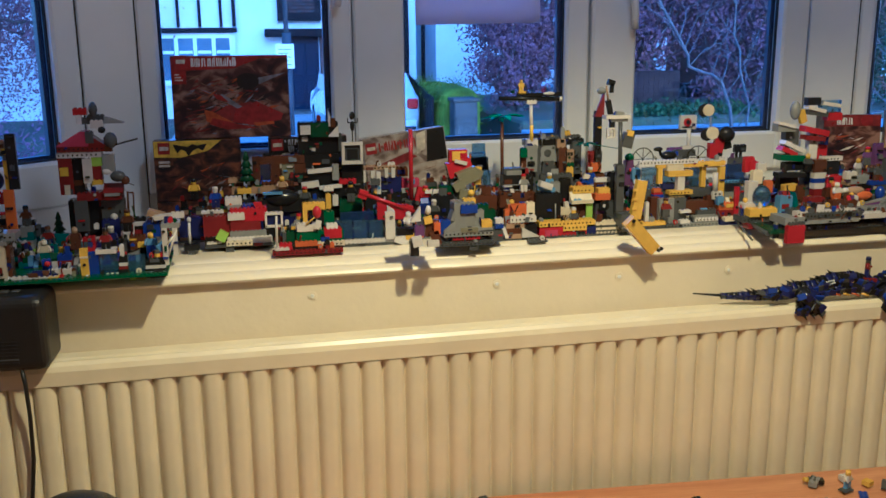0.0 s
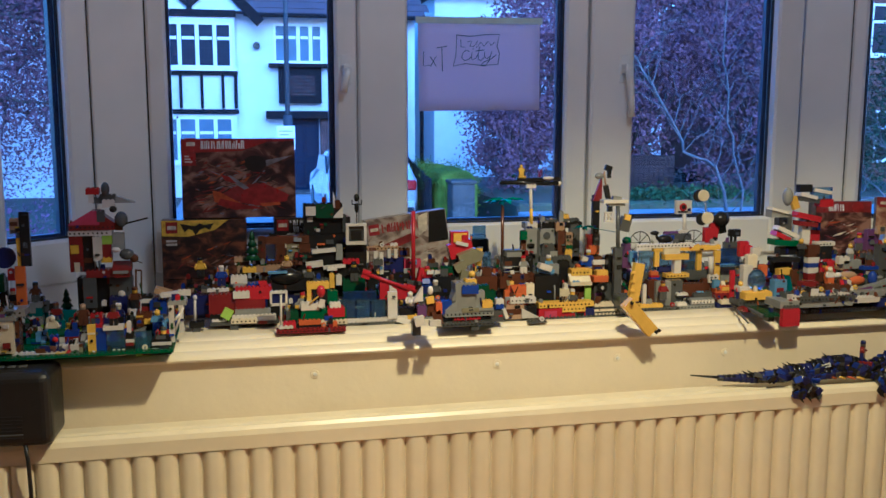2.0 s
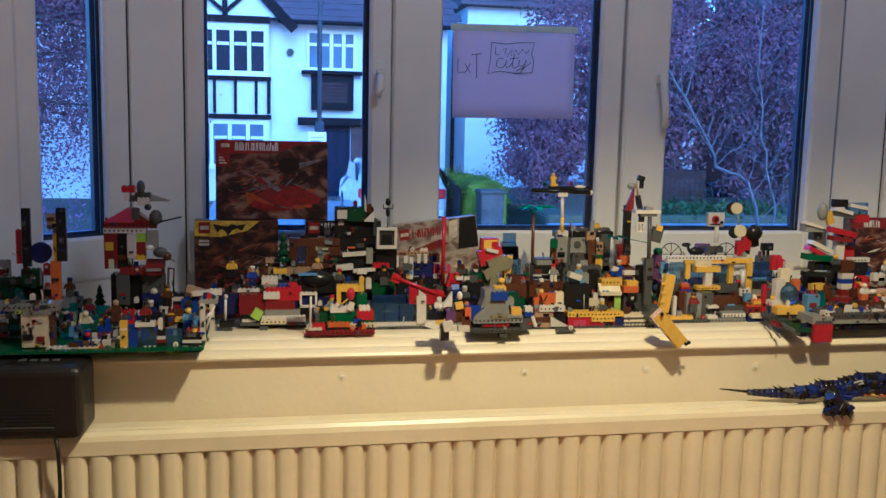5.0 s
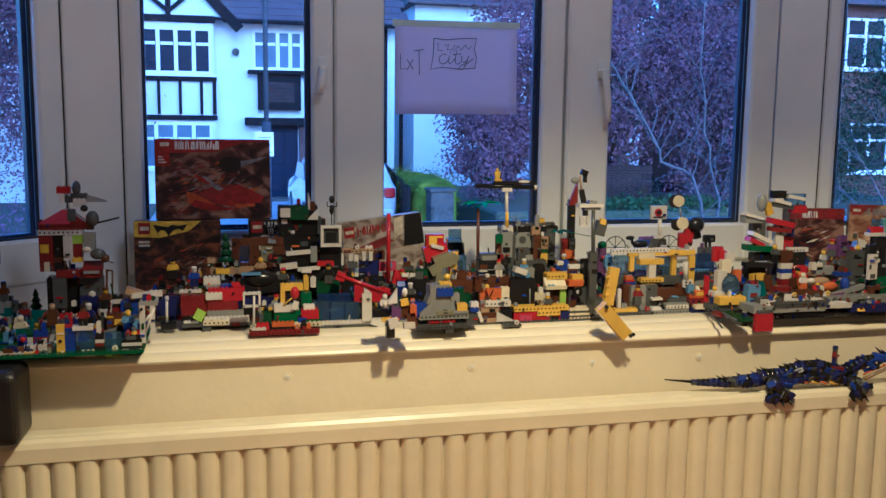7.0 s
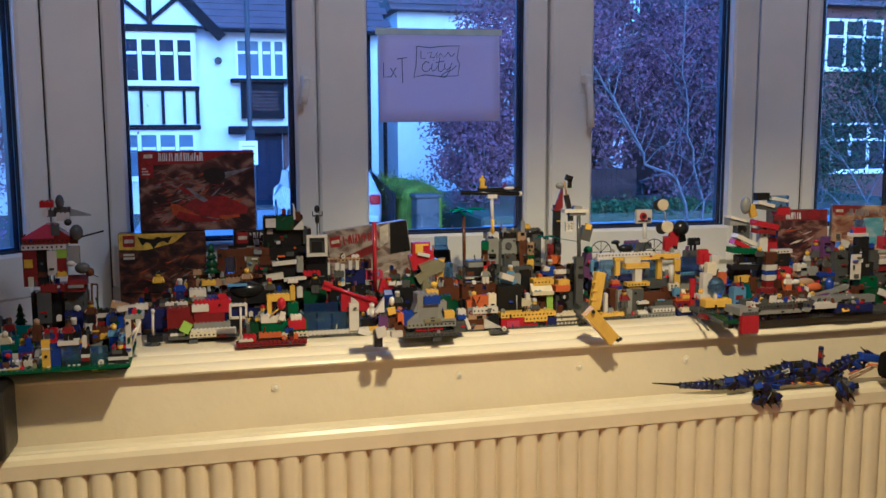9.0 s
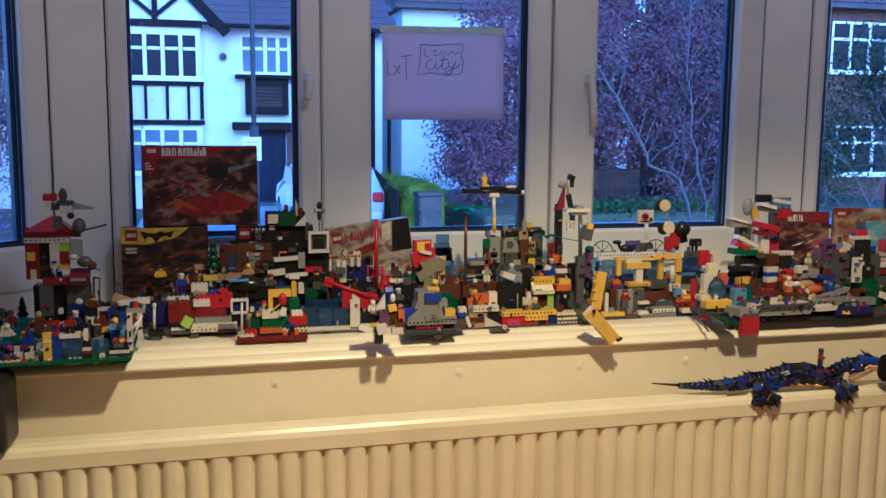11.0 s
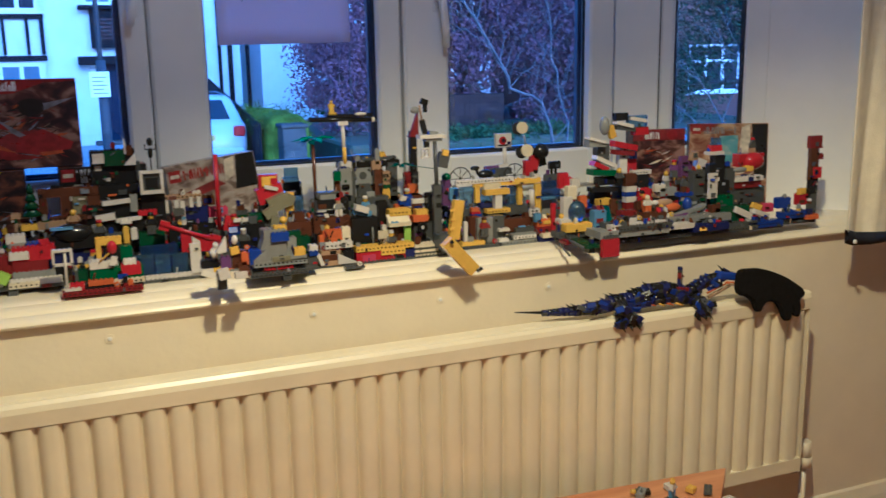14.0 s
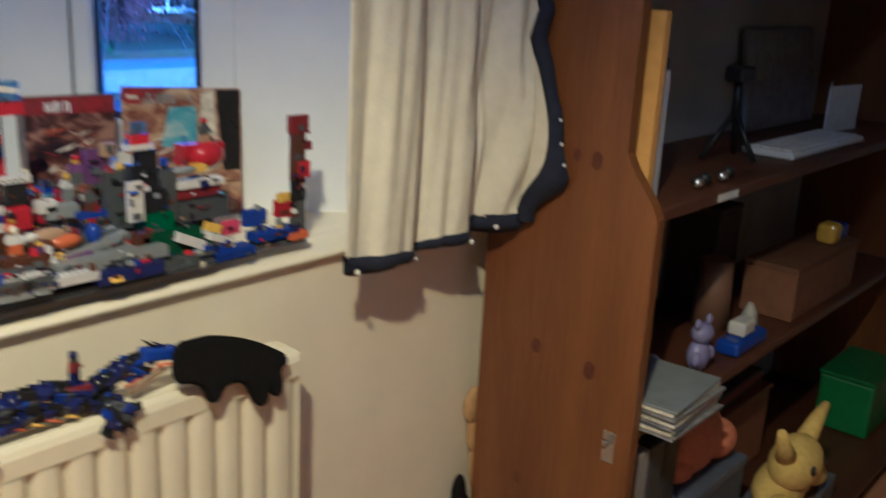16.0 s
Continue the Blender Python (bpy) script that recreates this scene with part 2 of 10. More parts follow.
structure("wall_right", box(bmesh.new(), 4.35, -2.55, 0, 4.5, 1.896, CEIL), wall_paint, "cream painted side wall behind the bookcase", "wall")
# added out of view to keep the pendant's direct light off the bookcase shelves
structure("wall_return", box(bmesh.new(), 1.86, -2.55, 0, 4.35, 0.81, CEIL), wall_paint, "unseen added wall block that shades the bookcase", "wall")
structure("ceiling", box(bmesh.new(), -1.9, -2.7, CEIL, 4.5, 2.6, CEIL + 0.1), ceiling_paint, "white painted ceiling", "ceiling")

floor_ob = structure("floor", box(bmesh.new(), -1.9, -2.7, -0.06, 4.5, 2.6, -0.012), floor_wood, "orange laminate plank floor", "floor")

# skirting board with a stepped moulding
prof = [(y - 0.009, z) for y, z in ((1.905, 0.0), (1.885, 0.0), (1.885, 0.10), (1.889, 0.112), (1.887, 0.120), (1.889, 0.150), (1.894, 0.165), (1.897, 0.175), (1.905, 0.178))]
structure("baseboard", extrude_x(bmesh.new(), prof, -1.75, 4.35), gloss_paint, "cream gloss skirting board with stepped moulding", "skirting")

# window board: flat top, then two falling reeds and a rounded nose
prof = [(y, SILL + dz) for y, dz in ((2.05, 0.0), (1.956, 0.0), (1.950, -0.0004), (1.943, -0.0014), (1.938, -0.0032), (1.9345, -0.0052), (1.9305, -0.0046), (1.924, -0.0052), (1.916, -0.0072), (1.9095, -0.0112), (1.9055, -0.0156), (1.9015, -0.0150), (1.894, -0.0160), (1.887, -0.0186), (1.8825, -0.0220), (1.880, -0.0262), (1.8812, -0.0296), (1.885, -0.0316), (1.8955, -0.0320), (1.8965, -0.0310), (2.05, -0.0310))]
bm = extrude_x(bmesh.new(), prof, -0.9, 2.135)
prism(bm, [(-0.39, 2.05), (2.0, 2.05), (1.913, 2.123), (1.626, 2.357), (0.016, 2.357), (-0.283, 2.129)], SILL - 0.031, SILL)
structure("window_sill", bm, gloss_paint, "wide cream gloss window board with a rounded nose", "window sill")

# ---- windows ----
def bar_frame(bm, x0, x1, z0, z1, gx0, gx1, gz0, gz1, y0, y1, bevel=0.006):
    """A rectangular frame round an opening: two stiles, two rails."""
    box(bm, x0, y0, z0, gx0, y1, z1, bevel=bevel)
    box(bm, gx1, y0, z0, x1, y1, z1, bevel=bevel)
    box(bm, gx0 - 0.003, y0 + 0.001, z0, gx1 + 0.003, y1, gz0, bevel=bevel)
    box(bm, gx0 - 0.003, y0 + 0.001, gz1, gx1 + 0.003, y1, z1, bevel=bevel)
    return bm


def handle(parent, x, z, flip):
    bm = box(bmesh.new(), -0.013, -0.012, -0.035, 0.013, 0.0, 0.035, bevel=0.004, seg=2)
    h = part("handle", bm, upvc, parent, "white lever window handle", m=Matrix.Translation((x, -0.0, z)))
    bm = box(bmesh.new(), -0.010, -0.045, -0.012, 0.010, -0.012, 0.012, bevel=0.005, seg=2)
    drop = 1.0 if flip > 0 else 0.45
    pts = [(0, -0.038, 0.0), (0.002 * flip, -0.043, -0.03 * drop), (0.006 * flip, -0.044, -0.07 * drop), (0.009 * flip, -0.040, -0.115 * drop)]
    tube(bm, pts, 0.0095, 10, 0.008)
    part("lever", bm, upvc, h)


def window(name, m, x0, x1, z0, z1, gx0, gx1, gz0, gz1, proud, label, handle_at=None, flip=1):
    """A light of the bay in its own plane: y = 0 is the room face of the frame, the glass lies 30 mm behind."""
    w = thing(name, m, label, "window", kind="structure")
    part("window_frame", bar_frame(bmesh.new(), x0, x1, z0, z1, gx0, gx1, gz0, gz1, -proud, 0.06), upvc, w)
    bm = bar_frame(bmesh.new(), gx0, gx1, gz0, gz1, gx0 + 0.003, gx1 - 0.003, gz0 + 0.004, gz1 - 0.004, 0.018, 0.026, 0)
    part("gasket", bm, seal, w)
    bm = bar_frame(bmesh.new(), gx0, gx1, gz0, gz1, gx0 + 0.006, gx1 - 0.012, gz0 + 0.010, gz1 - 0.01, 0.034, 0.048, 0)
    part("spacer_bar", bm, spacer, w)
    pane = part("pane", box(bmesh.new(), gx0 + 0.001, 0.026, gz0 + 0.001, gx1 - 0.001, 0.030, gz1 - 0.001), pane_glass, w, "clear window glass")
    pane.visible_shadow = False
    if handle_at:
        handle(w, handle_at[0], handle_at[1], flip)
    return w


FACE = Matrix.Translation((0, 2.346, 0))
GZ = 1.025
window("window_1", FACE, 0.019, 0.477, 0.93, HEAD, 0.060, 0.428, GZ, HEAD - 0.07, 0.010, "white plastic casement window, shut, with a lever handle", (0.452, 1.385), -1)
window("window_2", FACE, 0.481, 1.040, 0.93, HEAD, 0.596, 0.982, GZ, HEAD - 0.07, 0.0, "white plastic fixed window light")
window("window_3", FACE, 1.044, 1.612, 0.93, HEAD, 1.155, 1.540, GZ, HEAD - 0.07, 0.010, "white plastic casement window, shut, with a lever handle", (1.128, 1.395), 1)
bm = box(bmesh.new(), 0.017, 2.352, SILL - 0.02, 1.616, 2.44, 0.93)
structure("trim", bm, upvc, "white plastic trim under the window frames", "trim")
# dark weather strips in the joints between the frames
for x, y, w in ((0.018, 2.405, 0.030), (1.614, 2.405, 0.030), (-0.098, 2.372, 0.030), (1.728, 2.366, 0.030), (0.479, 2.372, 0.006), (1.042, 2.372, 0.006)):
    structure("trim_seal", box(bmesh.new(), x - w, y, SILL - 0.02, x + w, y + 0.03, CEIL), seal, "black rubber weather strip between window frames", "trim")
for nm, a, b in (("post_left", (-0.090, 2.292), (0.017, 2.344)), ("post_right", (1.616, 2.344), (1.712, 2.287))):
    d = (Vector(b) - Vector(a)).normalized()
    nrm = Vector((-d.y, d.x)) * 0.09
    bm = prism(bmesh.new(), [a, b, (b[0] + nrm.x, b[1] + nrm.y), (a[0] + nrm.x, a[1] + nrm.y)], SILL - 0.03, CEIL)
    bmesh.ops.bevel(bm, geom=[e for e in bm.edges if abs((e.verts[0].co - e.verts[1].co).z) > 0.5], offset=0.003, segments=1, affect="EDGES")
    structure("trim_" + nm, bm, upvc, "white plastic corner post of the bay window", "trim")
ang = math.degrees(math.atan2(0.643, 0.766))
left_m = pose(-0.090, 2.292, 0, 0, 0, ang) @ Matrix.Translation((-0.25, 0, 0))
right_m = pose(1.712, 2.287, 0, 0, 0, -ang)
window("window_4", left_m, 0.0, 0.248, 0.93, HEAD, 0.05, 0.192, GZ, HEAD - 0.07, 0.0, "narrow white plastic side light of the bay")
window("window_5", right_m, 0.002, 0.266, 0.93, HEAD, 0.036, 0.206, GZ, HEAD - 0.07, 0.0, "narrow white plastic side light of the bay")
for m, x in ((left_m, 0.249), (right_m, 0.002)):
    structure("trim_seal", box(bmesh.new(), x - 0.008, 0.009, SILL - 0.015, x + 0.008, 0.03, CEIL - 0.01, m=m), seal, "black rubber weather strip between window frames", "trim")
    structure("trim_side", box(bmesh.new(), 0.0, 0.004, SILL - 0.02, 0.262, 0.09, 0.93, m=m), upvc, "white plastic trim under the side light", "trim")

# ---- outdoors, across the street ----
G = -1.0
render_white = material("white_render", (0.70, 0.71, 0.72), 0.8, vary=0.05, scale=2.0, big=0.5, bump=0.4, bump_scale=20)
timber_black = material("black_timber", (0.010, 0.010, 0.012), 0.7, scale=6, spec=0.1)
frame_white = material("white_window_paint", (0.80, 0.80, 0.80), 0.4, vary=0.04)
dark_pane = material("dark_house_pane", (0.010, 0.013, 0.024), 0.3, spec=0.10, vary=0.25, scale=0.8, big=0.6)
roof_tile = material("brown_roof_tile", (0.085, 0.062, 0.062), 0.8, vary=0.25, scale=4, random=0.2)
brick_red = material("dark_red_brick", (0.085, 0.042, 0.034), 0.85, vary=0.3, scale=5, bump=0.3, random=0.25)
mortar = material("mortar", (0.10, 0.085, 0.08), 0.9, scale=20)
old_brick = material("old_dark_brick", (0.040, 0.027, 0.024), 0.9, vary=0.5, scale=4, bump=0.3, spec=0.1)
navy_door = material("navy_door_paint", (0.010, 0.014, 0.030), 0.5, spec=0.1)
# pale panes: the sky's reflection is put into the glass colour
pale_pane = material("sky_reflection_pane", (0.10, 0.13, 0.17), 0.3, vary=0.3, scale=1.5, big=0.8, spec=0.2)
tarmac = material("asphalt", (0.055, 0.056, 0.06), 0.9, vary=0.2, scale=25, big=0.4, bump=0.4, bump_scale=60)
paving = material("concrete_paving", (0.30, 0.30, 0.29), 0.9, vary=0.15, scale=6, big=0.7, bump=0.2, random=0.1)
soil = material("garden_soil_and_grass", (0.06, 0.085, 0.035), 0.95, scale=8, big=0.6, colour2=(0.075, 0.06, 0.04), bump=0.5, bump_scale=20)
hedge_leaf = material("bright_hedge_leaf", (0.13, 0.165, 0.018), 0.9, vary=0.45, scale=3, random=0.2, spec=0.1)
plum_leaf = material("purple_plum_leaf", (0.130, 0.070, 0.090), 0.8, vary=0.55, scale=2.5, big=0.7, spec=0.12)
dark_leaf = material("dark_green_leaf", (0.04, 0.065, 0.035), 0.8, vary=0.4, scale=2.5, big=0.6, spec=0.12)
blossom = material("lilac_blossom", (0.17, 0.085, 0.16), 0.8, spec=0.1, vary=0.3, scale=4, big=1.0)
bark = material("grey_bark", (0.055, 0.048, 0.045), 0.85, vary=0.3, scale=12, bump=0.5, bump_scale=30, stretch=(1, 1, 0.3))
pale_bark = material("pale_twig_bark", (0.13, 0.12, 0.12), 0.8, vary=0.3, scale=12)
steel_grey = material("grey_painted_steel", (0.20, 0.21, 0.22), 0.5)
lamp_steel = material("dark_painted_steel", (0.045, 0.047, 0.052), 0.6, spec=0.3)
lawn_grass = material("dull_grass_blade", (0.055, 0.085, 0.03), 0.9, vary=0.3, scale=7, spec=0.1)
car_white = material("white_car_paint", (0.55, 0.56, 0.57), 0.18, vary=0.02, coat=0.6)
car_dark = material("black_car_paint", (0.012, 0.014, 0.018), 0.15, coat=0.6)
car_glass = material("car_window", (0.02, 0.025, 0.03), 0.05)
tyre_rubber = material("tyre_rubber", (0.015, 0.015, 0.016), 0.8)
plate_yellow = material("yellow_plate", (0.55, 0.40, 0.08), 0.5)
tail_red = material("tail_lamp_red", (0.35, 0.01, 0.015), 0.2)
stone_grey = material("grey_stone", (0.085, 0.078, 0.066), 0.9, vary=0.5, scale=14, big=3, bump=0.7, bump_scale=25, spec=0.15)

structure("ground", box(bmesh.new(), -500, 2.9, G - 0.3, 500, 900, G), soil, "damp front gardens and verge", "ground")
structure("road", box(bmesh.new(), -120, 9.5, G - 0.02, 120, 15.0, G + 0.012), tarmac, "grey asphalt street", "road")
for y0, y1 in ((7.4, 9.35), (15.15, 17.0)):
    structure("pavement", box(bmesh.new(), -120, y0, G - 0.02, 120, y1, G + 0.11), paving, "pale concrete pavement", "pavement")
for y0 in (9.35, 15.0):
    structure("kerb", box(bmesh.new(), -120, y0, G - 0.02, 120, y0 + 0.15, G + 0.125), stone_grey, "grey stone kerb", "kerb")
structure("driveway", box(bmesh.new(), -1.2, 17.0, G - 0.02, 4.9, 26.4, G + 0.05), paving, "pale paved driveway in front of the white house", "driveway")


def house_window(parent, x0, x1, z0, z1, y, cols, transom=0.35, depth=0.05, glass=None):
    """White casements: an outer frame, mullions, a transom and dark panes."""
    w = part("window", box(bmesh.new(), x0, y - 0.02, z0, x1, y + 0.02, z1), glass or dark_pane, parent, "dark casement window with white bars")
    bm = bmesh.new()
    t = 0.07
    for xa, xb in ((x0, x0 + t), (x1 - t, x1)):
        box(bm, xa, y - depth, z0, xb, y - 0.021, z1)
    for za, zb in ((z0, z0 + t), (z1 - t, z1)):
        box(bm, x0 + t, y - depth, za, x1 - t, y - 0.021, zb)
    for i in range(1, cols):
        xm = x0 + (x1 - x0) * i / cols
        box(bm, xm - 0.05, y - depth + 0.002, z0 + t, xm + 0.05, y - 0.021, z1 - t)
    zt = z1 - (z1 - z0) * transom
    for i in range(cols):
        xa, xb = x0 + (x1 - x0) * i / cols, x0 + (x1 - x0) * (i + 1) / cols
        box(bm, xa + 0.07, y - depth + 0.004, zt - 0.04, xb - 0.07, y - 0.021, zt + 0.04)
    part("frame", bm, frame_white, w)
    part("sill", box(bmesh.new(), x0 - 0.1, y - 0.14, z0 - 0.07, x1 + 0.1, y - 0.0, z0 - 0.005), frame_white, w)
    return w


FY = 27.0
house = thing("house", Matrix.Identity(4), "white rendered house with black half-timbering", "house")
part("wall", box(bmesh.new(), -7.5, FY, G, 5.3, FY + 8, 4.0), render_white, house, "white rough render")
# projecting two-storey bay under the gable
part("bay_wall", box(bmesh.new(), -3.9, FY - 0.6, G, 0.25, FY, 4.0), render_white, house)
house_window(house, -3.7, -1.72, 2.47, 3.68, FY - 0.62, 3)
house_window(house, -1.64, 0.19, 2.47, 3.68, FY - 0.62, 4)
house_window(house, -3.7, 0.17, -0.05, 1.18, FY - 0.62, 8, glass=pale_pane)
house_window(house, 1.30, 2.67, 2.66, 3.74, FY, 4, glass=pale_pane)
for x0, x1, z0, z1 in ((-3.9, 0.32, 2.28, 2.40), (-3.9, 0.32, 1.25, 1.38), (-1.78, -1.70, 1.40, 2.28), (-1.23, -1.15, 1.40, 2.28), (-0.68, -0.60, 1.40, 2.28), (-0.13, -0.05, 1.40, 2.28), (0.20, 0.30, 1.40, 2.28), (-2.34, -2.26, 1.40, 2.28), (-3.0, -2.92, 1.40, 2.28), (-3.9, 0.3, 3.82, 4.0)):
    part("beam", box(bmesh.new(), x0, FY - 0.70, z0, x1, FY - 0.595, z1, bevel=0.01), timber_black, house)
# gable with struts
bm = bmesh.new()
outline = [(-4.1, 4.0), (0.45, 4.0), (-1.8, 6.4)]
vs = [bm.verts.new((x, FY - 0.58, z)) for x, z in outline] + [bm.verts.new((x, FY + 3, z)) for x, z in outline]
for q in ((0, 1, 2), (5, 4, 3), (0, 3, 4, 1), (1, 4, 5, 2), (2, 5, 3, 0)):
    bm.faces.new([vs[i] for i in q])
part("gable", bm, render_white, house)


def strut(parent, x0, z0, x1, z1, w, y):
    a, b = Vector((x0, 0, z0)), Vector((x1, 0, z1))
    d = (b - a).normalized()
    s = Vector((-d.z, 0, d.x)) * w / 2
    bm = bmesh.new()
    vs = [bm.verts.new(Vector((p.x, yy, p.z))) for yy in (y - 0.12, y) for p in (a - s, b - s, b + s, a + s)]
    for q in ((0, 1, 2, 3), (7, 6, 5, 4), (0, 4, 5, 1), (1, 5, 6, 2), (2, 6, 7, 3), (3, 7, 4, 0)):
        bm.faces.new([vs[i] for i in q])
    bmesh.ops.recalc_face_normals(bm, faces=bm.faces[:])
    return part("beam", bm, timber_black, parent)


strut(house, 0.95, 3.68, -1.9, 6.65, 0.26, FY - 0.62)
strut(house, -4.6, 3.68, -1.7, 6.65, 0.26, FY - 0.62)
strut(house, -0.90, 4.0, -0.90, 5.4, 0.14, FY - 0.585)
strut(house, -0.86, 4.12, -0.12, 4.75, 0.10, FY - 0.582)
strut(house, -0.94, 4.12, -1.70, 4.75, 0.10, FY - 0.582)
# main roof slope in courses of tiles
bm = bmesh.new()
for i in range(22):
    y, z = FY - 0.45 + i * 0.30, 3.92 + i * 0.21
    for k in range(46):
        x = -7.8 + k * 0.29 + (0.145 if i % 2 else 0)
        box(bm, x, 0, 0, x + 0.287, 0.40, 0.018 + 0.008 * random.random(), m=pose(0, y, z, 32.5, 0, 0))
tagged(part("roof_tiles", bm, roof_tile, house, "weathered brown roof tiles"), kind="stuff")
part("gutter", box(bmesh.new(), 0.5, FY - 0.62, 3.86, 5.6, FY - 0.46, 3.97, bevel=0.03), timber_black, house)
part("downpipe", tube(bmesh.new(), [(5.0, FY - 0.12, 3.9), (5.0, FY - 0.12, G)], 0.07, 8), timber_black, house)
part("downpipe", tube(bmesh.new(), [(4.72, FY - 0.1, 3.9), (4.72, FY - 0.1, G)], 0.05, 8), timber_black, house)
house_window(house, 3.70, 4.12, 0.30, 1.62, FY, 1, glass=navy_door)
for x in (5.22, 5.62):
    part("downpipe", tube(bmesh.new(), [(x, FY + 0.6, 3.9), (x, FY + 0.6, G)], 0.06, 8), timber_black, house)
# brick apron with chevrons between window and porch
part("sill_board", box(bmesh.new(), 1.15, FY - 0.35, 2.53, 2.85, FY, 2.64, bevel=0.02), timber_black, house)
part("apron", box(bmesh.new(), 1.42, FY - 0.22, 1.55, 2.60, FY, 2.53), timber_black, house, "dark timber apron")
for r in range(6):
    for c in range(7):
        for s in (1, -1):
            m = pose(1.66 + c * 0.115 + (0.029 if s > 0 else -0.029), FY - 0.235, 1.80 + r * 0.095, 0, -45 * s, 0)
            part("brick", box(bmesh.new(), -0.045, -0.012, -0.017, 0.045, 0.012, 0.017, m=m), brick_red if (r + c) % 3 else mortar, house)
part("porch_lintel", box(bmesh.new(), 1.05, FY - 0.45, 1.12, 3.05, FY, 1.34, bevel=0.02), timber_black, house)
dr = part("door", box(bmesh.new(), 1.72, FY - 0.06, G + 0.12, 2.52, FY - 0.005, 1.12), navy_door, house, "dark navy front door")
for z0, z1 in ((-0.7, -0.1), (0.05, 0.95)):
    for x0 in (1.80, 2.15):
        part("panel", box(bmesh.new(), x0, FY - 0.08, z0, x0 + 0.28, FY - 0.055, z1, bevel=0.01), navy_door, dr)
part("pier", box(bmesh.new(), 2.55, FY - 0.25, G, 2.90, FY, 1.12), mortar, house, "brick porch pier")
for r in range(24):
    for c in range(2):
        x = 2.555 + c * 0.175 - (0.04 if r % 2 else 0)
        part("brick", box(bmesh.new(), max(2.55, x), FY - 0.262, G + 0.01 + r * 0.088, min(2.90, x + 0.165), FY - 0.248, G + 0.08 + r * 0.088), brick_red, house)
# plain round disc on the render, not a light fitting
part("wall_lamp", tube(bmesh.new(), [(0.84, FY - 0.03, 3.12), (0.84, FY - 0.12, 3.12)], 0.10, 14), stone_grey, house, "round grey wall plaque")
part("door_step", box(bmesh.new(), 1.3, FY - 0.8, G, 3.0, FY - 0.0, G + 0.12, bevel=0.02), stone_grey, house)

street_lamp = thing("street_lamp", Matrix.Translation((1.038, 15.6, G + 0.1)), "grey steel street lamp post on the pavement", "street lamp")
part("pole", tube(bmesh.new(), [(0, 0, 0), (0, 0, 7.0)], 0.042, 10, 0.036), lamp_steel, street_lamp)
part("base", tube(bmesh.new(), [(0, 0, 0), (0, 0, 2.15)], 0.075, 10), lamp_steel, street_lamp)
part("arm", tube(bmesh.new(), [(0, 0, 6.95), (0, -0.5, 7.2), (0, -1.2, 7.25)], 0.04, 8), steel_grey, street_lamp)
notice = thing("notice_board", Matrix.Translation((0.87, 15.45, 0.70)), "small white notice fixed to the street lamp", "sign")
part("board", box(bmesh.new(), -0.02, -0.01, 0, 0.27, 0.01, 0.38, bevel=0.004), frame_white, notice)
bm = bmesh.new()
for i in range(5):
    box(bm, 0.02, -0.014, 0.05 + i * 0.06, 0.23 - 0.05 * (i % 2), -0.0105, 0.066 + i * 0.06)
part("lettering", bm, steel_grey, notice)


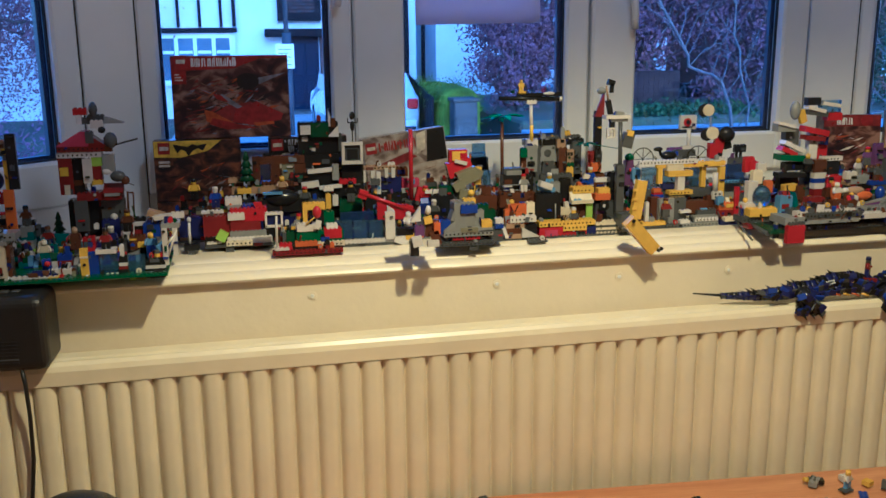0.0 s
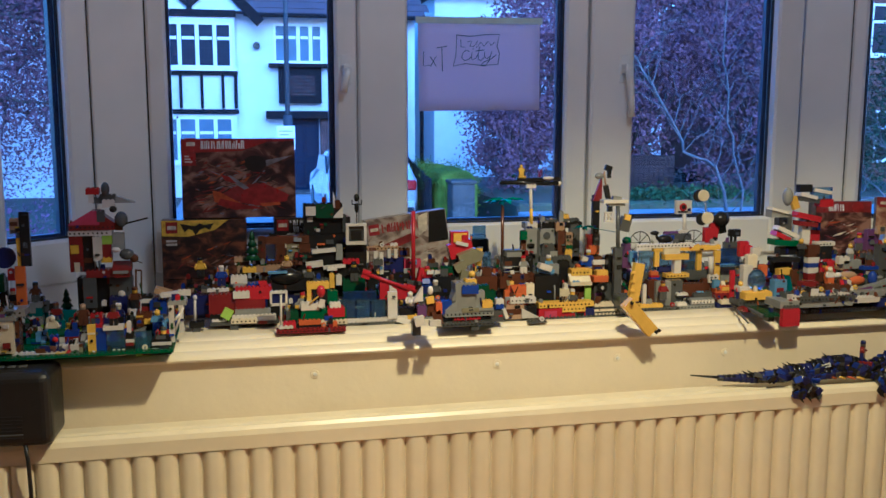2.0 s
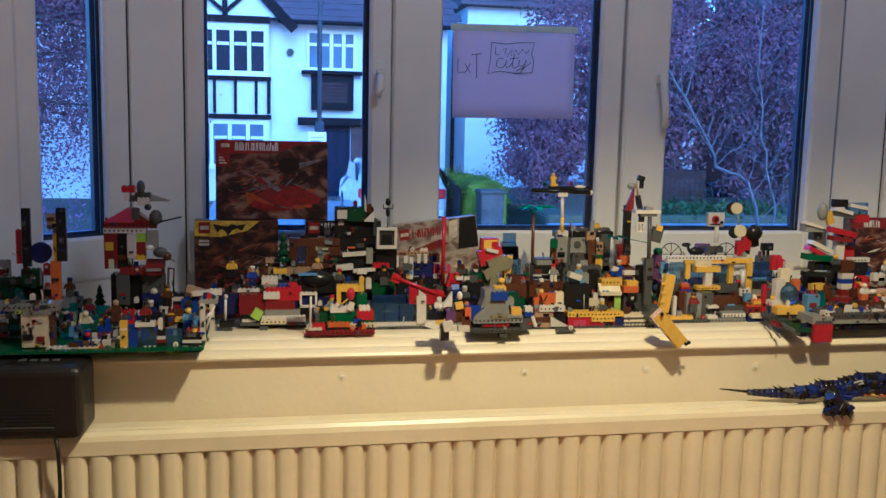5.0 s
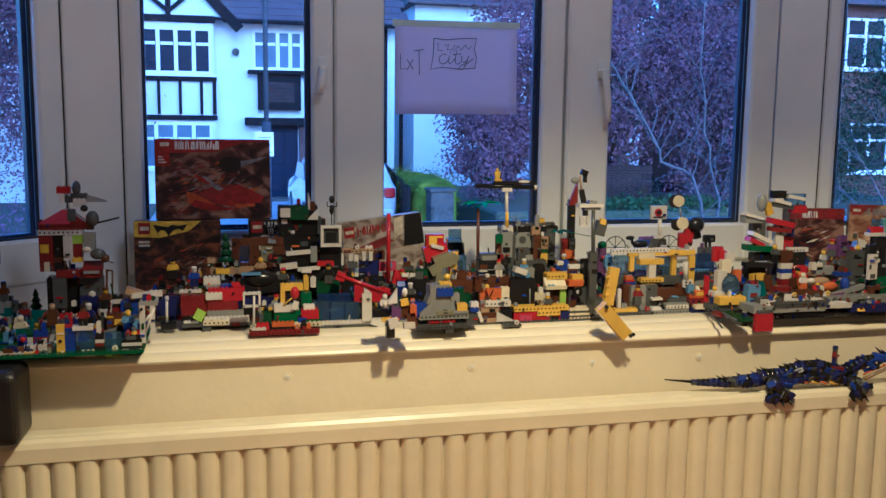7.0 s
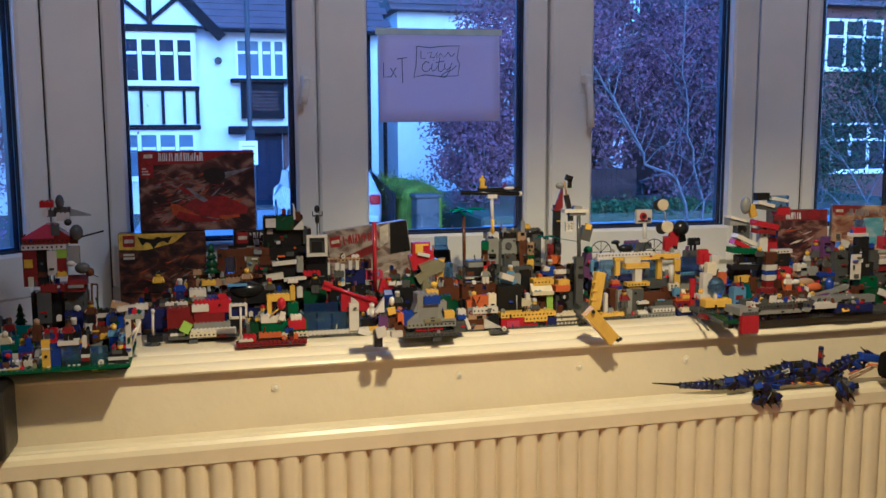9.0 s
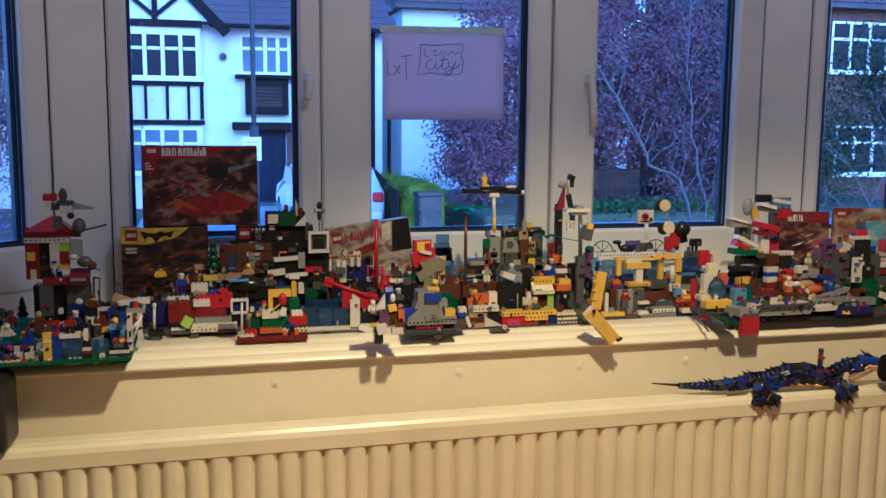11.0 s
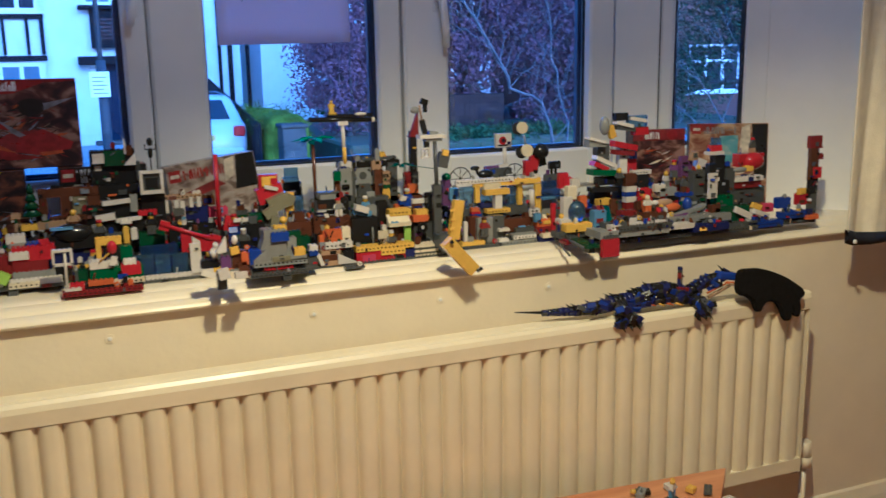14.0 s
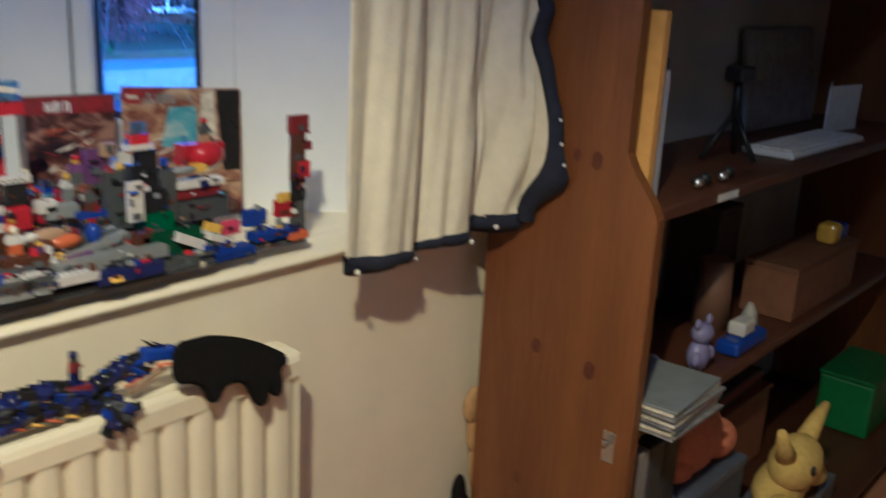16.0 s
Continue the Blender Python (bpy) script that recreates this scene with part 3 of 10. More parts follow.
# vehicles, seen from the tail
def car(name, m, paint, label, w=1.78, length=4.2, h=1.48):
    c = thing(name, m, label, "car")
    # outline of the flank, extruded across the width and drawn in towards the roof
    prof = [(0.05, 0.30), (0.0, 0.55), (0.05, 0.92), (0.28, 1.00), (0.62, h - 0.06), (0.95, h), (2.2, h - 0.02), (2.9, 1.02), (3.9, 0.86), (length, 0.62), (length - 0.03, 0.30)]
    bm = bmesh.new()
    rows = []
    for fx in (-1.0, -0.93, -0.6, 0, 0.6, 0.93, 1.0):
        ring = []
        for y, z in prof:
            inset = 0.0 if z < 0.95 else 0.17 * (z - 0.95) / (h - 0.95)
            edge = 0.06 if abs(fx) > 0.99 else 0.0
            yy = y + (edge if y < length / 2 else -edge) + 0.08 * fx * fx * (1 if y < length / 2 else -1)
            ring.append(bm.verts.new((fx * (w / 2 - inset), yy, z - edge * 0.4 * (z > 1.2))))
        rows.append(ring)
    for a, b in zip(rows, rows[1:]):
        for i in range(len(prof)):
            f = bm.faces.new((a[i], b[i], b[(i + 1) % len(prof)], a[(i + 1) % len(prof)]))
            f.smooth = True
    bm.faces.new(rows[0]), bm.faces.new(rows[-1][::-1])
    bmesh.ops.recalc_face_normals(bm, faces=bm.faces[:])
    part("body", bm, paint, c)
    bm = bmesh.new()
    vs = [bm.verts.new(p) for p in ((-0.62, 0.345, 1.03), (0.62, 0.345, 1.03), (0.53, 0.60, h - 0.10), (-0.53, 0.60, h - 0.10))]
    f = bm.faces.new(vs)
    ext = bmesh.ops.extrude_face_region(bm, geom=[f])
    for v in ext["geom"]:
        if isinstance(v, bmesh.types.BMVert):
            v.co += Vector((0, -0.03, 0.02))
    part("rear_window", bm, car_glass, c)
    for s in (-1, 1):
        part("tail_lamp", box(bmesh.new(), s * 0.76 - 0.13, -0.0 + 0.03, 0.72, s * 0.76 + 0.09, 0.14, 0.92, bevel=0.03), tail_red, c)
        bm = bmesh.new()
        vs = [bm.verts.new((s * (w / 2 - 0.03), y, z)) for y, z in ((0.85, 1.02), (2.65, 1.02), (2.15, h - 0.12), (1.0, h - 0.12))]
        f = bm.faces.new(vs)
        ext = bmesh.ops.extrude_face_region(bm, geom=[f])
        for v in ext["geom"]:
            if isinstance(v, bmesh.types.BMVert):
                v.co.x -= s * 0.04
        part("side_window", bm, car_glass, c)
        for y in (0.75, 3.35):
            wh = part("wheel", tube(bmesh.new(), [(s * (w / 2 - 0.20), y, 0.31), (s * (w / 2 + 0.005), y, 0.31)], 0.31, 18), tyre_rubber, c)
            part("rim", tube(bmesh.new(), [(s * (w / 2 - 0.02), y, 0.31), (s * (w / 2 + 0.012), y, 0.31)], 0.19, 12), steel_grey, wh)
    part("number_plate", box(bmesh.new(), -0.26, -0.03, 0.66, 0.26, 0.02, 0.77, bevel=0.004), plate_yellow, c, "yellow plate")
    part("valance", box(bmesh.new(), -w / 2 + 0.10, -0.058, 0.26, w / 2 - 0.10, 0.10, 0.40, bevel=0.03, seg=2), tyre_rubber, c, "black lower bumper")
    for q in (-1, 1):
        part("roof_rail", tube(bmesh.new(), [(q * 0.58, 0.7, h + 0.015), (q * 0.60, 1.6, h + 0.045), (q * 0.58, 2.4, h + 0.01)], 0.016, 6), steel_grey, c)
    part("bumper", box(bmesh.new(), -w / 2 + 0.08, -0.05, 0.30, w / 2 - 0.08, 0.12, 0.52, bevel=0.04, seg=2), paint, c)
    return c


car("car", pose(2.84, 18.3, G + 0.05, 0, 0, 1), car_white, "white hatchback parked on the driveway, tail to the street")
car("car", pose(7.6, 21.5, G + 0.0, 0, 0, -80), car_dark, "black car parked beneath the purple tree")


# plants
def leaves(name, mat, parent, centres, per, spread, size, seed, flat=1.0, smooth=False):
    rnd = np.random.RandomState(seed)
    verts, faces = [], []
    for cx, cy, cz, k in centres:
        n = int(per * k)
        pts = rnd.normal(0, 1, (n, 3)) * np.array([spread, spread, spread * flat]) * (0.6 + 0.4 * k) + np.array([cx, cy, cz])
        for p in pts:
            a, b = rnd.normal(0, 1, 3), rnd.normal(0, 1, 3)
            a /= np.linalg.norm(a) + 1e-6
            b -= a * a.dot(b)
            b /= np.linalg.norm(b) + 1e-6
            s = size * rnd.uniform(0.6, 1.4)
            i = len(verts)
            verts += [tuple(p - a * s), tuple(p + b * s * 0.45), tuple(p + a * s), tuple(p - b * s * 0.45)]
            faces.append((i, i + 1, i + 2, i + 3))
    me = bpy.data.meshes.new(name)
    me.from_pydata(verts, [], faces)
    me.materials.append(mat)
    ob = new(name, me)
    ob.parent = parent
    tagged(ob, kind="stuff")
    return ob


def grow(bm, rnd, p, d, r, length, depth, tips, bend=0.35, split=3):
    """A limb that bends and forks; the ends are gathered for the crown."""
    pts = [p.copy()]
    steps = 4
    for _ in range(steps):
        d = (d + Vector(rnd.normal(0, bend * 0.4, 3))).normalized()
        p = p + d * (length / steps)
        pts.append(p.copy())
    tube(bm, pts, r, 6 if depth < 3 else 8, r * 0.62, caps=False)
    if depth == 0:
        tips.append(p)
        return
    tips.append(pts[3]) if depth < 2 else None
    for _ in range(split):
        nd = (d + Vector(rnd.normal(0, bend * 1.6, 3)) + Vector((0, 0, 0.12))).normalized()
        grow(bm, rnd, p, nd, r * 0.58, length * 0.74, depth - 1, tips, bend, split)


def tree(name, at, seed, height, r, mat_bark, mat_leaf, label, per=60, spread=0.42, size=0.09, depth=3, split=3, lean=(0, 0, 1), bend=0.35):
    rnd = np.random.RandomState(seed)
    t = thing(name, Matrix.Translation(at), label, "tree")
    bm, tips = bmesh.new(), []
    grow(bm, rnd, Vector((0, 0, 0)), Vector(lean).normalized(), r, height, depth, tips, bend, split)
    part("trunk", bm, mat_bark, t, smooth=True)
    if per:
        leaves("crown", mat_leaf, t, [(p.x, p.y, p.z, rnd.uniform(0.6, 1.3)) for p in tips], per, spread, size, seed)
    return t


def crowned(name, at, seed, trunk, crown, clusters, per, spread, size, mat_leaf, label):
    """A tree whose crown is a cloud of leaf clumps with gaps, on limbs that reach out to some of the clumps."""
    rnd = np.random.RandomState(seed)
    t = thing(name, Matrix.Translation(at), label, "tree")
    cz, rx, ry, rz = crown
    pts = []
    while len(pts) < clusters:
        q = rnd.uniform(-1, 1, 3)
        d = float(np.linalg.norm(q))
        if d < 1.0 and rnd.rand() < 0.25 + 0.75 * d:
            pts.append(Vector((q[0] * rx, q[1] * ry, cz + q[2] * rz)))
    bm = bmesh.new()
    fork = Vector((0.1, 0, trunk))
    tube(bm, [(0, 0, 0), (0.05, 0.0, trunk * 0.5), fork], 0.13, 8, 0.09, caps=False)
    for q in pts[::3]:
        mid = fork.lerp(q, 0.5) + Vector(rnd.normal(0, 0.16, 3))
        tube(bm, [fork, fork.lerp(mid, 0.5) + Vector(rnd.normal(0, 0.08, 3)), mid, mid.lerp(q, 0.6) + Vector(rnd.normal(0, 0.06, 3)), q], 0.045, 6, 0.008, caps=False)
    part("trunk", bm, bark, t, smooth=True)
    leaves("crown", mat_leaf, t, [(q.x, q.y, q.z, rnd.uniform(0.5, 1.4)) for q in pts], per, spread, size, seed)
    return t


crowned("plum_tree", (6.5, 19.8, G), 4, 1.5, (3.0, 1.6, 1.2, 1.75), 150, 110, 0.20, 0.050, plum_leaf, "purple-leaved plum tree in the garden opposite")
crowned("plum_tree", (8.9, 19.6, G), 11, 1.6, (3.2, 1.5, 1.4, 1.75), 150, 90, 0.22, 0.050, plum_leaf, "purple-leaved plum tree in the garden opposite")
crowned("plum_tree", (11.3, 19.0, G), 7, 1.5, (2.7, 1.7, 1.4, 2.1), 170, 90, 0.22, 0.050, plum_leaf, "purple-leaved plum tree by a brick house")
crowned("plum_tree", (10.2, 22.5, G), 43, 2.0, (4.6, 3.6, 1.2, 1.5), 150, 90, 0.28, 0.060, plum_leaf, "tall purple-leaved tree in a front garden")
crowned("plum_tree", (5.85, 18.9, G), 41, 0.7, (1.75, 0.95, 0.9, 1.0), 80, 100, 0.16, 0.042, plum_leaf, "small purple-leaved tree by the hedge")


def bare_tree(at, seed, limbs, label):
    """A few long wandering limbs from one foot, each throwing fine twigs."""
    rnd = np.random.RandomState(seed)
    t = thing("bare_tree", Matrix.Translation(at), label, "tree")
    bm, ends = bmesh.new(), []
    for r, pts in limbs:
        pts = [Vector(q) for q in pts]
        fine = []
        for a, c in zip(pts, pts[1:]):
            fine += [a.lerp(c, k / 3) + Vector(rnd.normal(0, 0.012, 3)) for k in range(3)]
        fine.append(pts[-1])
        tube(bm, fine, r, 8, r * 0.42, caps=False)
        for k in range(2, len(fine) - 1):
            d = (fine[k + 1] - fine[k]).normalized()
            for side in (1, -1):
                if rnd.rand() < 0.62:
                    grow(bm, rnd, fine[k], (d * 0.7 + Vector((side * 0.8, rnd.normal(0, 0.3), 0.35))).normalized(), r * 0.30, 0.26, 2, ends, 0.4, 2)
    part("trunk", bm, pale_bark, t, smooth=True)
    return t


bare_tree((4.35, 7.4, G), 23, ((0.017, ((0.0, 0, 0.0), (0.0, 0, 1.2), (-0.06, 0, 1.5), (-0.20, 0, 1.85), (-0.46, 0, 1.96), (-0.58, 0, 2.20), (-0.80, 0, 2.52), (-1.0, 0, 2.80), (-1.14, 0.1, 3.2))),
                                (0.011, ((0.05, 0.1, 0.0), (0.14, 0.1, 1.62), (0.0, 0.1, 2.10), (-0.05, 0.1, 2.48), (-0.11, 0.1, 2.86), (-0.10, 0.1, 3.5))),
                                (0.008, ((0.02, -0.1, 0.0), (0.22, -0.1, 1.5), (0.30, -0.1, 2.1), (0.24, -0.1, 2.6), (0.34, -0.1, 3.4)))), "slender tree with bare pale branches")
tree("bare_tree", (7.9, 8.9, G), 31, 1.0, 0.024, pale_bark, None, "slender tree with bare pale branches", per=0, depth=4, split=3, lean=(-0.1, 0.0, 0.9), bend=0.36)
tree("green_tree", (15.6, 18.0, G), 5, 1.5, 0.13, bark, dark_leaf, "dark green tree in front of a brick house", per=330, spread=0.55, size=0.042, depth=3, split=4, bend=0.42)
tree("green_tree", (-4.6, 19.0, G), 9, 2.1, 0.2, bark, plum_leaf, "dark purple street tree", per=560, spread=0.62, size=0.040, depth=4, split=3, bend=0.4)
tree("green_tree", (-6.2, 22.0, G), 29, 2.2, 0.2, bark, plum_leaf, "dark purple tree beside the street", per=460, spread=0.75, size=0.045, depth=4, split=3, bend=0.4)
tree("cherry_tree", (-2.15, 8.3, G), 15, 0.72, 0.05, bark, blossom, "small tree covered in lilac blossom", per=190, spread=0.16, size=0.015, depth=3, split=3, bend=0.45)
tree("shrub", (-1.35, 9.2, G), 16, 0.5, 0.04, bark, dark_leaf, "dark green garden shrub", per=120, spread=0.22, size=0.06, depth=2, split=4, bend=0.6)

hedge = thing("hedge", Matrix.Translation((4.30, 17.8, G)), "bright green clipped hedge by the driveway", "hedge")
part("core", box(bmesh.new(), -0.42, -0.4, 0, 0.46, 2.6, 1.20, bevel=0.30, seg=5), hedge_leaf, hedge)
rr = np.random.RandomState(3)
leaves("foliage", hedge_leaf, hedge, [(rr.uniform(-0.46, 0.48), rr.uniform(-0.40, 2.5), rr.uniform(0.1, 1.20), 1.0) for _ in range(420)], 40, 0.075, 0.022, 8)
fence = thing("garden_fence", pose(3.80, 17.5, G, 0, 0, 88), "dark timber garden fence beside the driveway", "fence")
for i in range(24):
    part("slat", box(bmesh.new(), i * 0.32, -0.02, 0.02, i * 0.32 + 0.29, 0.02, 1.05 + 0.03 * i), timber_black, fence)
pier = thing("gate_pier", Matrix.Translation((4.32, 15.5 + 1.7, G)), "grey stone gate pier", "gate pier")
part("shaft", box(bmesh.new(), -0.22, -0.22, 0, 0.22, 0.22, 0.98, bevel=0.02), stone_grey, pier)
part("cap", box(bmesh.new(), -0.25, -0.25, 0.9805, 0.25, 0.25, 1.05, bevel=0.02), stone_grey, pier)

# the ground on this side of the hedge lies higher, behind a kerb
bank = thing("garden_bank", Matrix.Translation((0, 0, G)), "raised paved strip and grass bank before the gardens", "bank", kind="structure")
part("paved_strip", box(bmesh.new(), 5.3, 15.2, -0.2, 16.0, 16.75, 0.47, bevel=0.02), paving, bank, "pale concrete strip")
part("grass_bank", box(bmesh.new(), 5.3, 16.76, -0.2, 16.0, 24.0, 0.62, bevel=0.05), soil, bank)
bw = thing("garden_wall", Matrix.Translation((7.9, 18.2, G)), "low dark brick garden wall with grass before it", "wall")
part("core", box(bmesh.new(), 0, 0, 0, 1.25, 0.2, 1.42), timber_black, bw)
bm = bmesh.new()
for r in range(16):
    for c in range(9):
        x = c * 0.225 + (0.11 if r % 2 else 0)
        if x < 1.2:
            box(bm, x, -0.012, 0.01 + r * 0.088, min(x + 0.213, 1.25), 0.0, 0.083 + r * 0.088)
tagged(part("brickwork", bm, old_brick, bw), kind="stuff")
gr = thing("lawn", Matrix.Translation((7.4, 16.9, G + 0.62)), "patch of green grass by the pavement", "grass", kind="stuff")
leaves("blades", lawn_grass, gr, [(x * 0.24, y * 0.25, 0.05, 1) for x in range(12) for y in range(5)], 50, 0.12, 0.05, 5, flat=0.6)


def plain_house(x0, x1, y, upper, label, wins, lower=None):
    h = thing("house", Matrix.Identity(4), label, "house")
    part("wall", box(bmesh.new(), x0, y, G, x1, y + 7, 2.1), lower or brick_red, h)
    part("upper_wall", box(bmesh.new(), x0, y - 0.05, 2.1, x1, y + 7, 4.9), upper, h)
    for wx0, wx1, wz0, wz1, n in wins:
        house_window(h, wx0, wx1, wz0, wz1, y - (0.0 if wz0 < 2 else 0.06), n)
    bm = bmesh.new()
    for i in range(16):
        box(bm, x0 - 0.3, y - 0.5 + i * 0.32, 4.85 + i * 0.22, x1 + 0.3, y - 0.1 + i * 0.32, 4.9 + i * 0.22)
    vs = [bm.verts.new(q) for xx in (x0 - 0.28, x1 + 0.28) for q in ((xx, y - 0.46, 4.84), (xx, y + 4.9, 8.5), (xx, y + 4.9, 4.84))]
    for q in ((0, 1, 2), (5, 4, 3), (0, 3, 4, 1), (1, 4, 5, 2), (2, 5, 3, 0)):
        bm.faces.new([vs[i] for i in q])
    tagged(part("roof_tiles", bm, roof_tile, h), kind="stuff")
    return h


plain_house(6.3, 14.0, 29.0, render_white, "white and brick house behind the trees", ((10.6, 12.6, -0.1, 1.2, 4), (7.4, 8.6, 2.7, 3.8, 2), (10.6, 12.4, 2.7, 3.9, 3)), render_white)
plain_house(15.2, 26.0, 25.0, brick_red, "dark brick house with white windows", ((16.0, 17.6, -0.1, 1.3, 3), (18.6, 20.6, 3.0, 4.5, 3), (22, 24, 3.0, 4.5, 3), (19.0, 21.0, -0.1, 1.4, 3)))
plain_house(-20.0, -8.6, 27.5, render_white, "white house further along the street", ((-12, -10, 0, 1.3, 3), (-12, -10, 2.7, 4.0, 3), (-16, -14, 2.7, 4.0, 3)))

# ---- radiator ----
def radiator():
    t = thing("radiator", Matrix.Translation((0, 0, 0)), "cream enamelled panel radiator with rounded ribs", "radiator")
    x0, x1, zb, zt, zg = -0.86, 1.785, 0.318, 0.742, 0.702
    yf = 1.80
    # ribs: a rounded bulge between narrow grooves, closed by a flat band above and below
    bm = bmesh.new()
    cols = []
    xs = [(x0, 0.0), (x0 + 0.012, 0.0)]
    grooves = [x for x in (RIB_SPAN * math.exp(RIB_GAIN * k) - RIB_ZERO for k in range(-30, 60)) if x0 + 0.03 < x < x1 - 0.012]
    grooves.append(x1 - 0.004)
    for xg, xn in zip(grooves, grooves[1:]):
        pitch = xn - xg
        for u in (0.0, 0.06, 0.13, 0.25, 0.40, 0.60, 0.75, 0.87, 0.94):
            dep = 0.015 * abs(2 * u - 1) ** 4
            xs.append((xg + u * pitch, dep))
    xs += [(grooves[-1], 0.015), (x1 - 0.002, 0.002), (x1, 0.004)]
    for x, dep in xs:
        cols.append([bm.verts.new((x, yf + dep, z)) for z in (zb + 0.03, zg - 0.012)] + [bm.verts.new((x, yf + dep * 0.75, zg - 0.002))])
    for a, b in zip(cols, cols[1:]):
        for i in range(2):
            f = bm.faces.new((a[i], b[i], b[i + 1], a[i + 1]))
            f.smooth = True
    part("ribbed_panel", bm, rad_paint, t)
    prof = [(yf - 0.001, zg), (yf - 0.002, zg + 0.025), (yf + 0.001, zt - 0.006), (yf + 0.006, zt), (yf + 0.014, zt), (yf + 0.018, zt - 0.008), (yf + 0.018, zg)]
    part("top_band", extrude_x(bmesh.new(), prof, x0, x1), rad_paint, t)
    prof = [(yf - 0.001, zb), (yf - 0.001, zb + 0.031), (yf + 0.018, zb + 0.031), (yf + 0.018, zb)]
    part("bottom_band", extrude_x(bmesh.new(), prof, x0, x1), rad_paint, t)
    part("back_panel", box(bmesh.new(), x0, yf + 0.052, zb, x1, yf + 0.064, zt - 0.002, bevel=0.004), rad_paint, t)
    part("side_panel", box(bmesh.new(), x1 + 0.001, yf + 0.002, zb + 0.005, x1 + 0.004, yf + 0.062, zt - 0.004), rad_paint, t)
    prof = [(yf + 0.0175, zt - 0.006), (yf + 0.0175, zt - 0.002), (yf + 0.024, zt + 0.0005), (yf + 0.050, zt + 0.0005), (yf + 0.0535, zt - 0.002), (yf + 0.0535, zt - 0.006)]
    part("top_cap", extrude_x(bmesh.new(), prof, x0, x1), rad_paint, t)
    for x in (-0.4, 0.5, 1.4):
        part("bracket", box(bmesh.new(), x, yf + 0.0645, zb + 0.05, x + 0.03, 1.8955, zt - 0.06), rad_paint, t)
    v = part("valve", tube(bmesh.new(), [(x1 + 0.055, yf + 0.045, 0.30), (x1 + 0.055, yf + 0.045, 0.325)], 0.019, 14), gloss_paint, t, "cream radiator valve")
    part("cap", tube(bmesh.new(), [(x1 + 0.055, yf + 0.045, 0.325), (x1 + 0.055, yf + 0.045, 0.362)], 0.0165, 14, 0.0145), gloss_paint, v)
    part("nut", tube(bmesh.new(), [(x1 + 0.004, yf + 0.045, 0.302), (x1 + 0.04, yf + 0.045, 0.302)], 0.013, 6), chrome, v)
    part("pipe", tube(bmesh.new(), [(x1 + 0.055, yf + 0.045, 0.30), (x1 + 0.055, yf + 0.045, 0.0)], 0.0085, 10), gloss_paint, t)
    return t


# the ribs widen very slightly towards the valve end
RIB_SPAN, RIB_ZERO, RIB_GAIN = 13.104, 13.133, 0.003
radiator()

# screws in the wall, where brackets once were
for x, z in ((0.335, 0.803), (0.690, 0.802), (0.942, 0.800), (1.180, 0.799)):
    s = tagged(part("screw", tube(bmesh.new(), [(0, 0, 0), (0, -0.003, 0)], 0.0045, 10, 0.003), frame_white, m=Matrix.Translation((x, 1.8955, z))), "small pale screw head in the cream wall", "screw", "screws in the wall")
    part("plug", tube(bmesh.new(), [(0, 0.0002, 0), (0, -0.0012, 0)], 0.0085, 12, 0.008), gloss_paint, s, "pale plastic plug")

# ---- low table in front of the radiator ----
table = thing("low_table", pose(1.502, 1.716, -0.004, 0, 0, -4.4), "low orange pine table with toy bricks on it", "table")
for i in range(4):
    ya, yb = -0.145 * (i + 1), -0.145 * i - 0.0015
    bm = prism(bmesh.new(), [(-1.35, ya), (0.8 * ya, ya), (0.8 * yb, yb), (-1.35, yb)], 0.392, 0.420)
    part("plank", bm, table_wood, table)
for x, y in ((-1.30, -0.53), (-1.30, -0.05), (-0.50, -0.53), (-0.10, -0.05)):
    part("leg", box(bmesh.new(), x - 0.025, y - 0.025, 0, x + 0.025, y + 0.025, 0.392, bevel=0.004), table_wood, table)
part("apron", box(bmesh.new(), -1.27, -0.05, 0.32, -0.13, -0.03, 0.391), table_wood, table)

# ---- bookcase ----
case_back = material("grey_back_panel", (0.46, 0.44, 0.40), 0.7, vary=0.12, scale=6, big=1.5)
KNOT = material("dark_pine_knot", (0.085, 0.022, 0.006), 0.5, vary=0.3, scale=90)
BX, BB = 2.28, 1.845
case = thing("bookcase", Matrix.Translation((BX, 0, 0)), "tall stained pine bookcase with cluttered shelves", "bookcase")
prof = [(BB, 0.0), (BB, 1.95), (1.57, 1.95), (1.57, 1.02), (1.555, 0.995), (1.515, 0.945), (1.502, 0.92), (1.502, 0.0)]
bm = extrude_x(bmesh.new(), prof, 0.0, 0.024)
part("side_panel", bm, case_wood, case, "knotty orange pine side panel")
part("side_panel", extrude_x(bmesh.new(), prof, 1.58, 1.604), case_wood, case)
for y, z, r in ((1.625, 1.000, 0.013), (1.665, 1.004, 0.009), (1.716, 0.640, 0.012), (1.600, 0.628, 0.014), (1.755, 1.215, 0.012), (1.640, 0.300, 0.013), (1.735, 0.36, 0.010)):
    bm = bmesh.new()
    vs = [bm.verts.new((-0.0004, y + r * 0.8 * math.cos(k * math.pi / 6) * (1 + 0.1 * (k % 3)), z + r * 1.25 * math.sin(k * math.pi / 6))) for k in range(12)]
    bm.faces.new(vs)
    bmesh.ops.extrude_face_region(bm, geom=bm.faces[:])
    for v in bm.verts[12:]:
        v.co.x = 0.001
    bmesh.ops.recalc_face_normals(bm, faces=bm.faces[:])
    part("knot", bm, KNOT, case, "dark wood knot")
part("back_panel", box(bmesh.new(), 0.0245, BB - 0.008, 0.02, 1.5795, BB - 0.001, 1.94), case_back, case, "dull grey back panel")
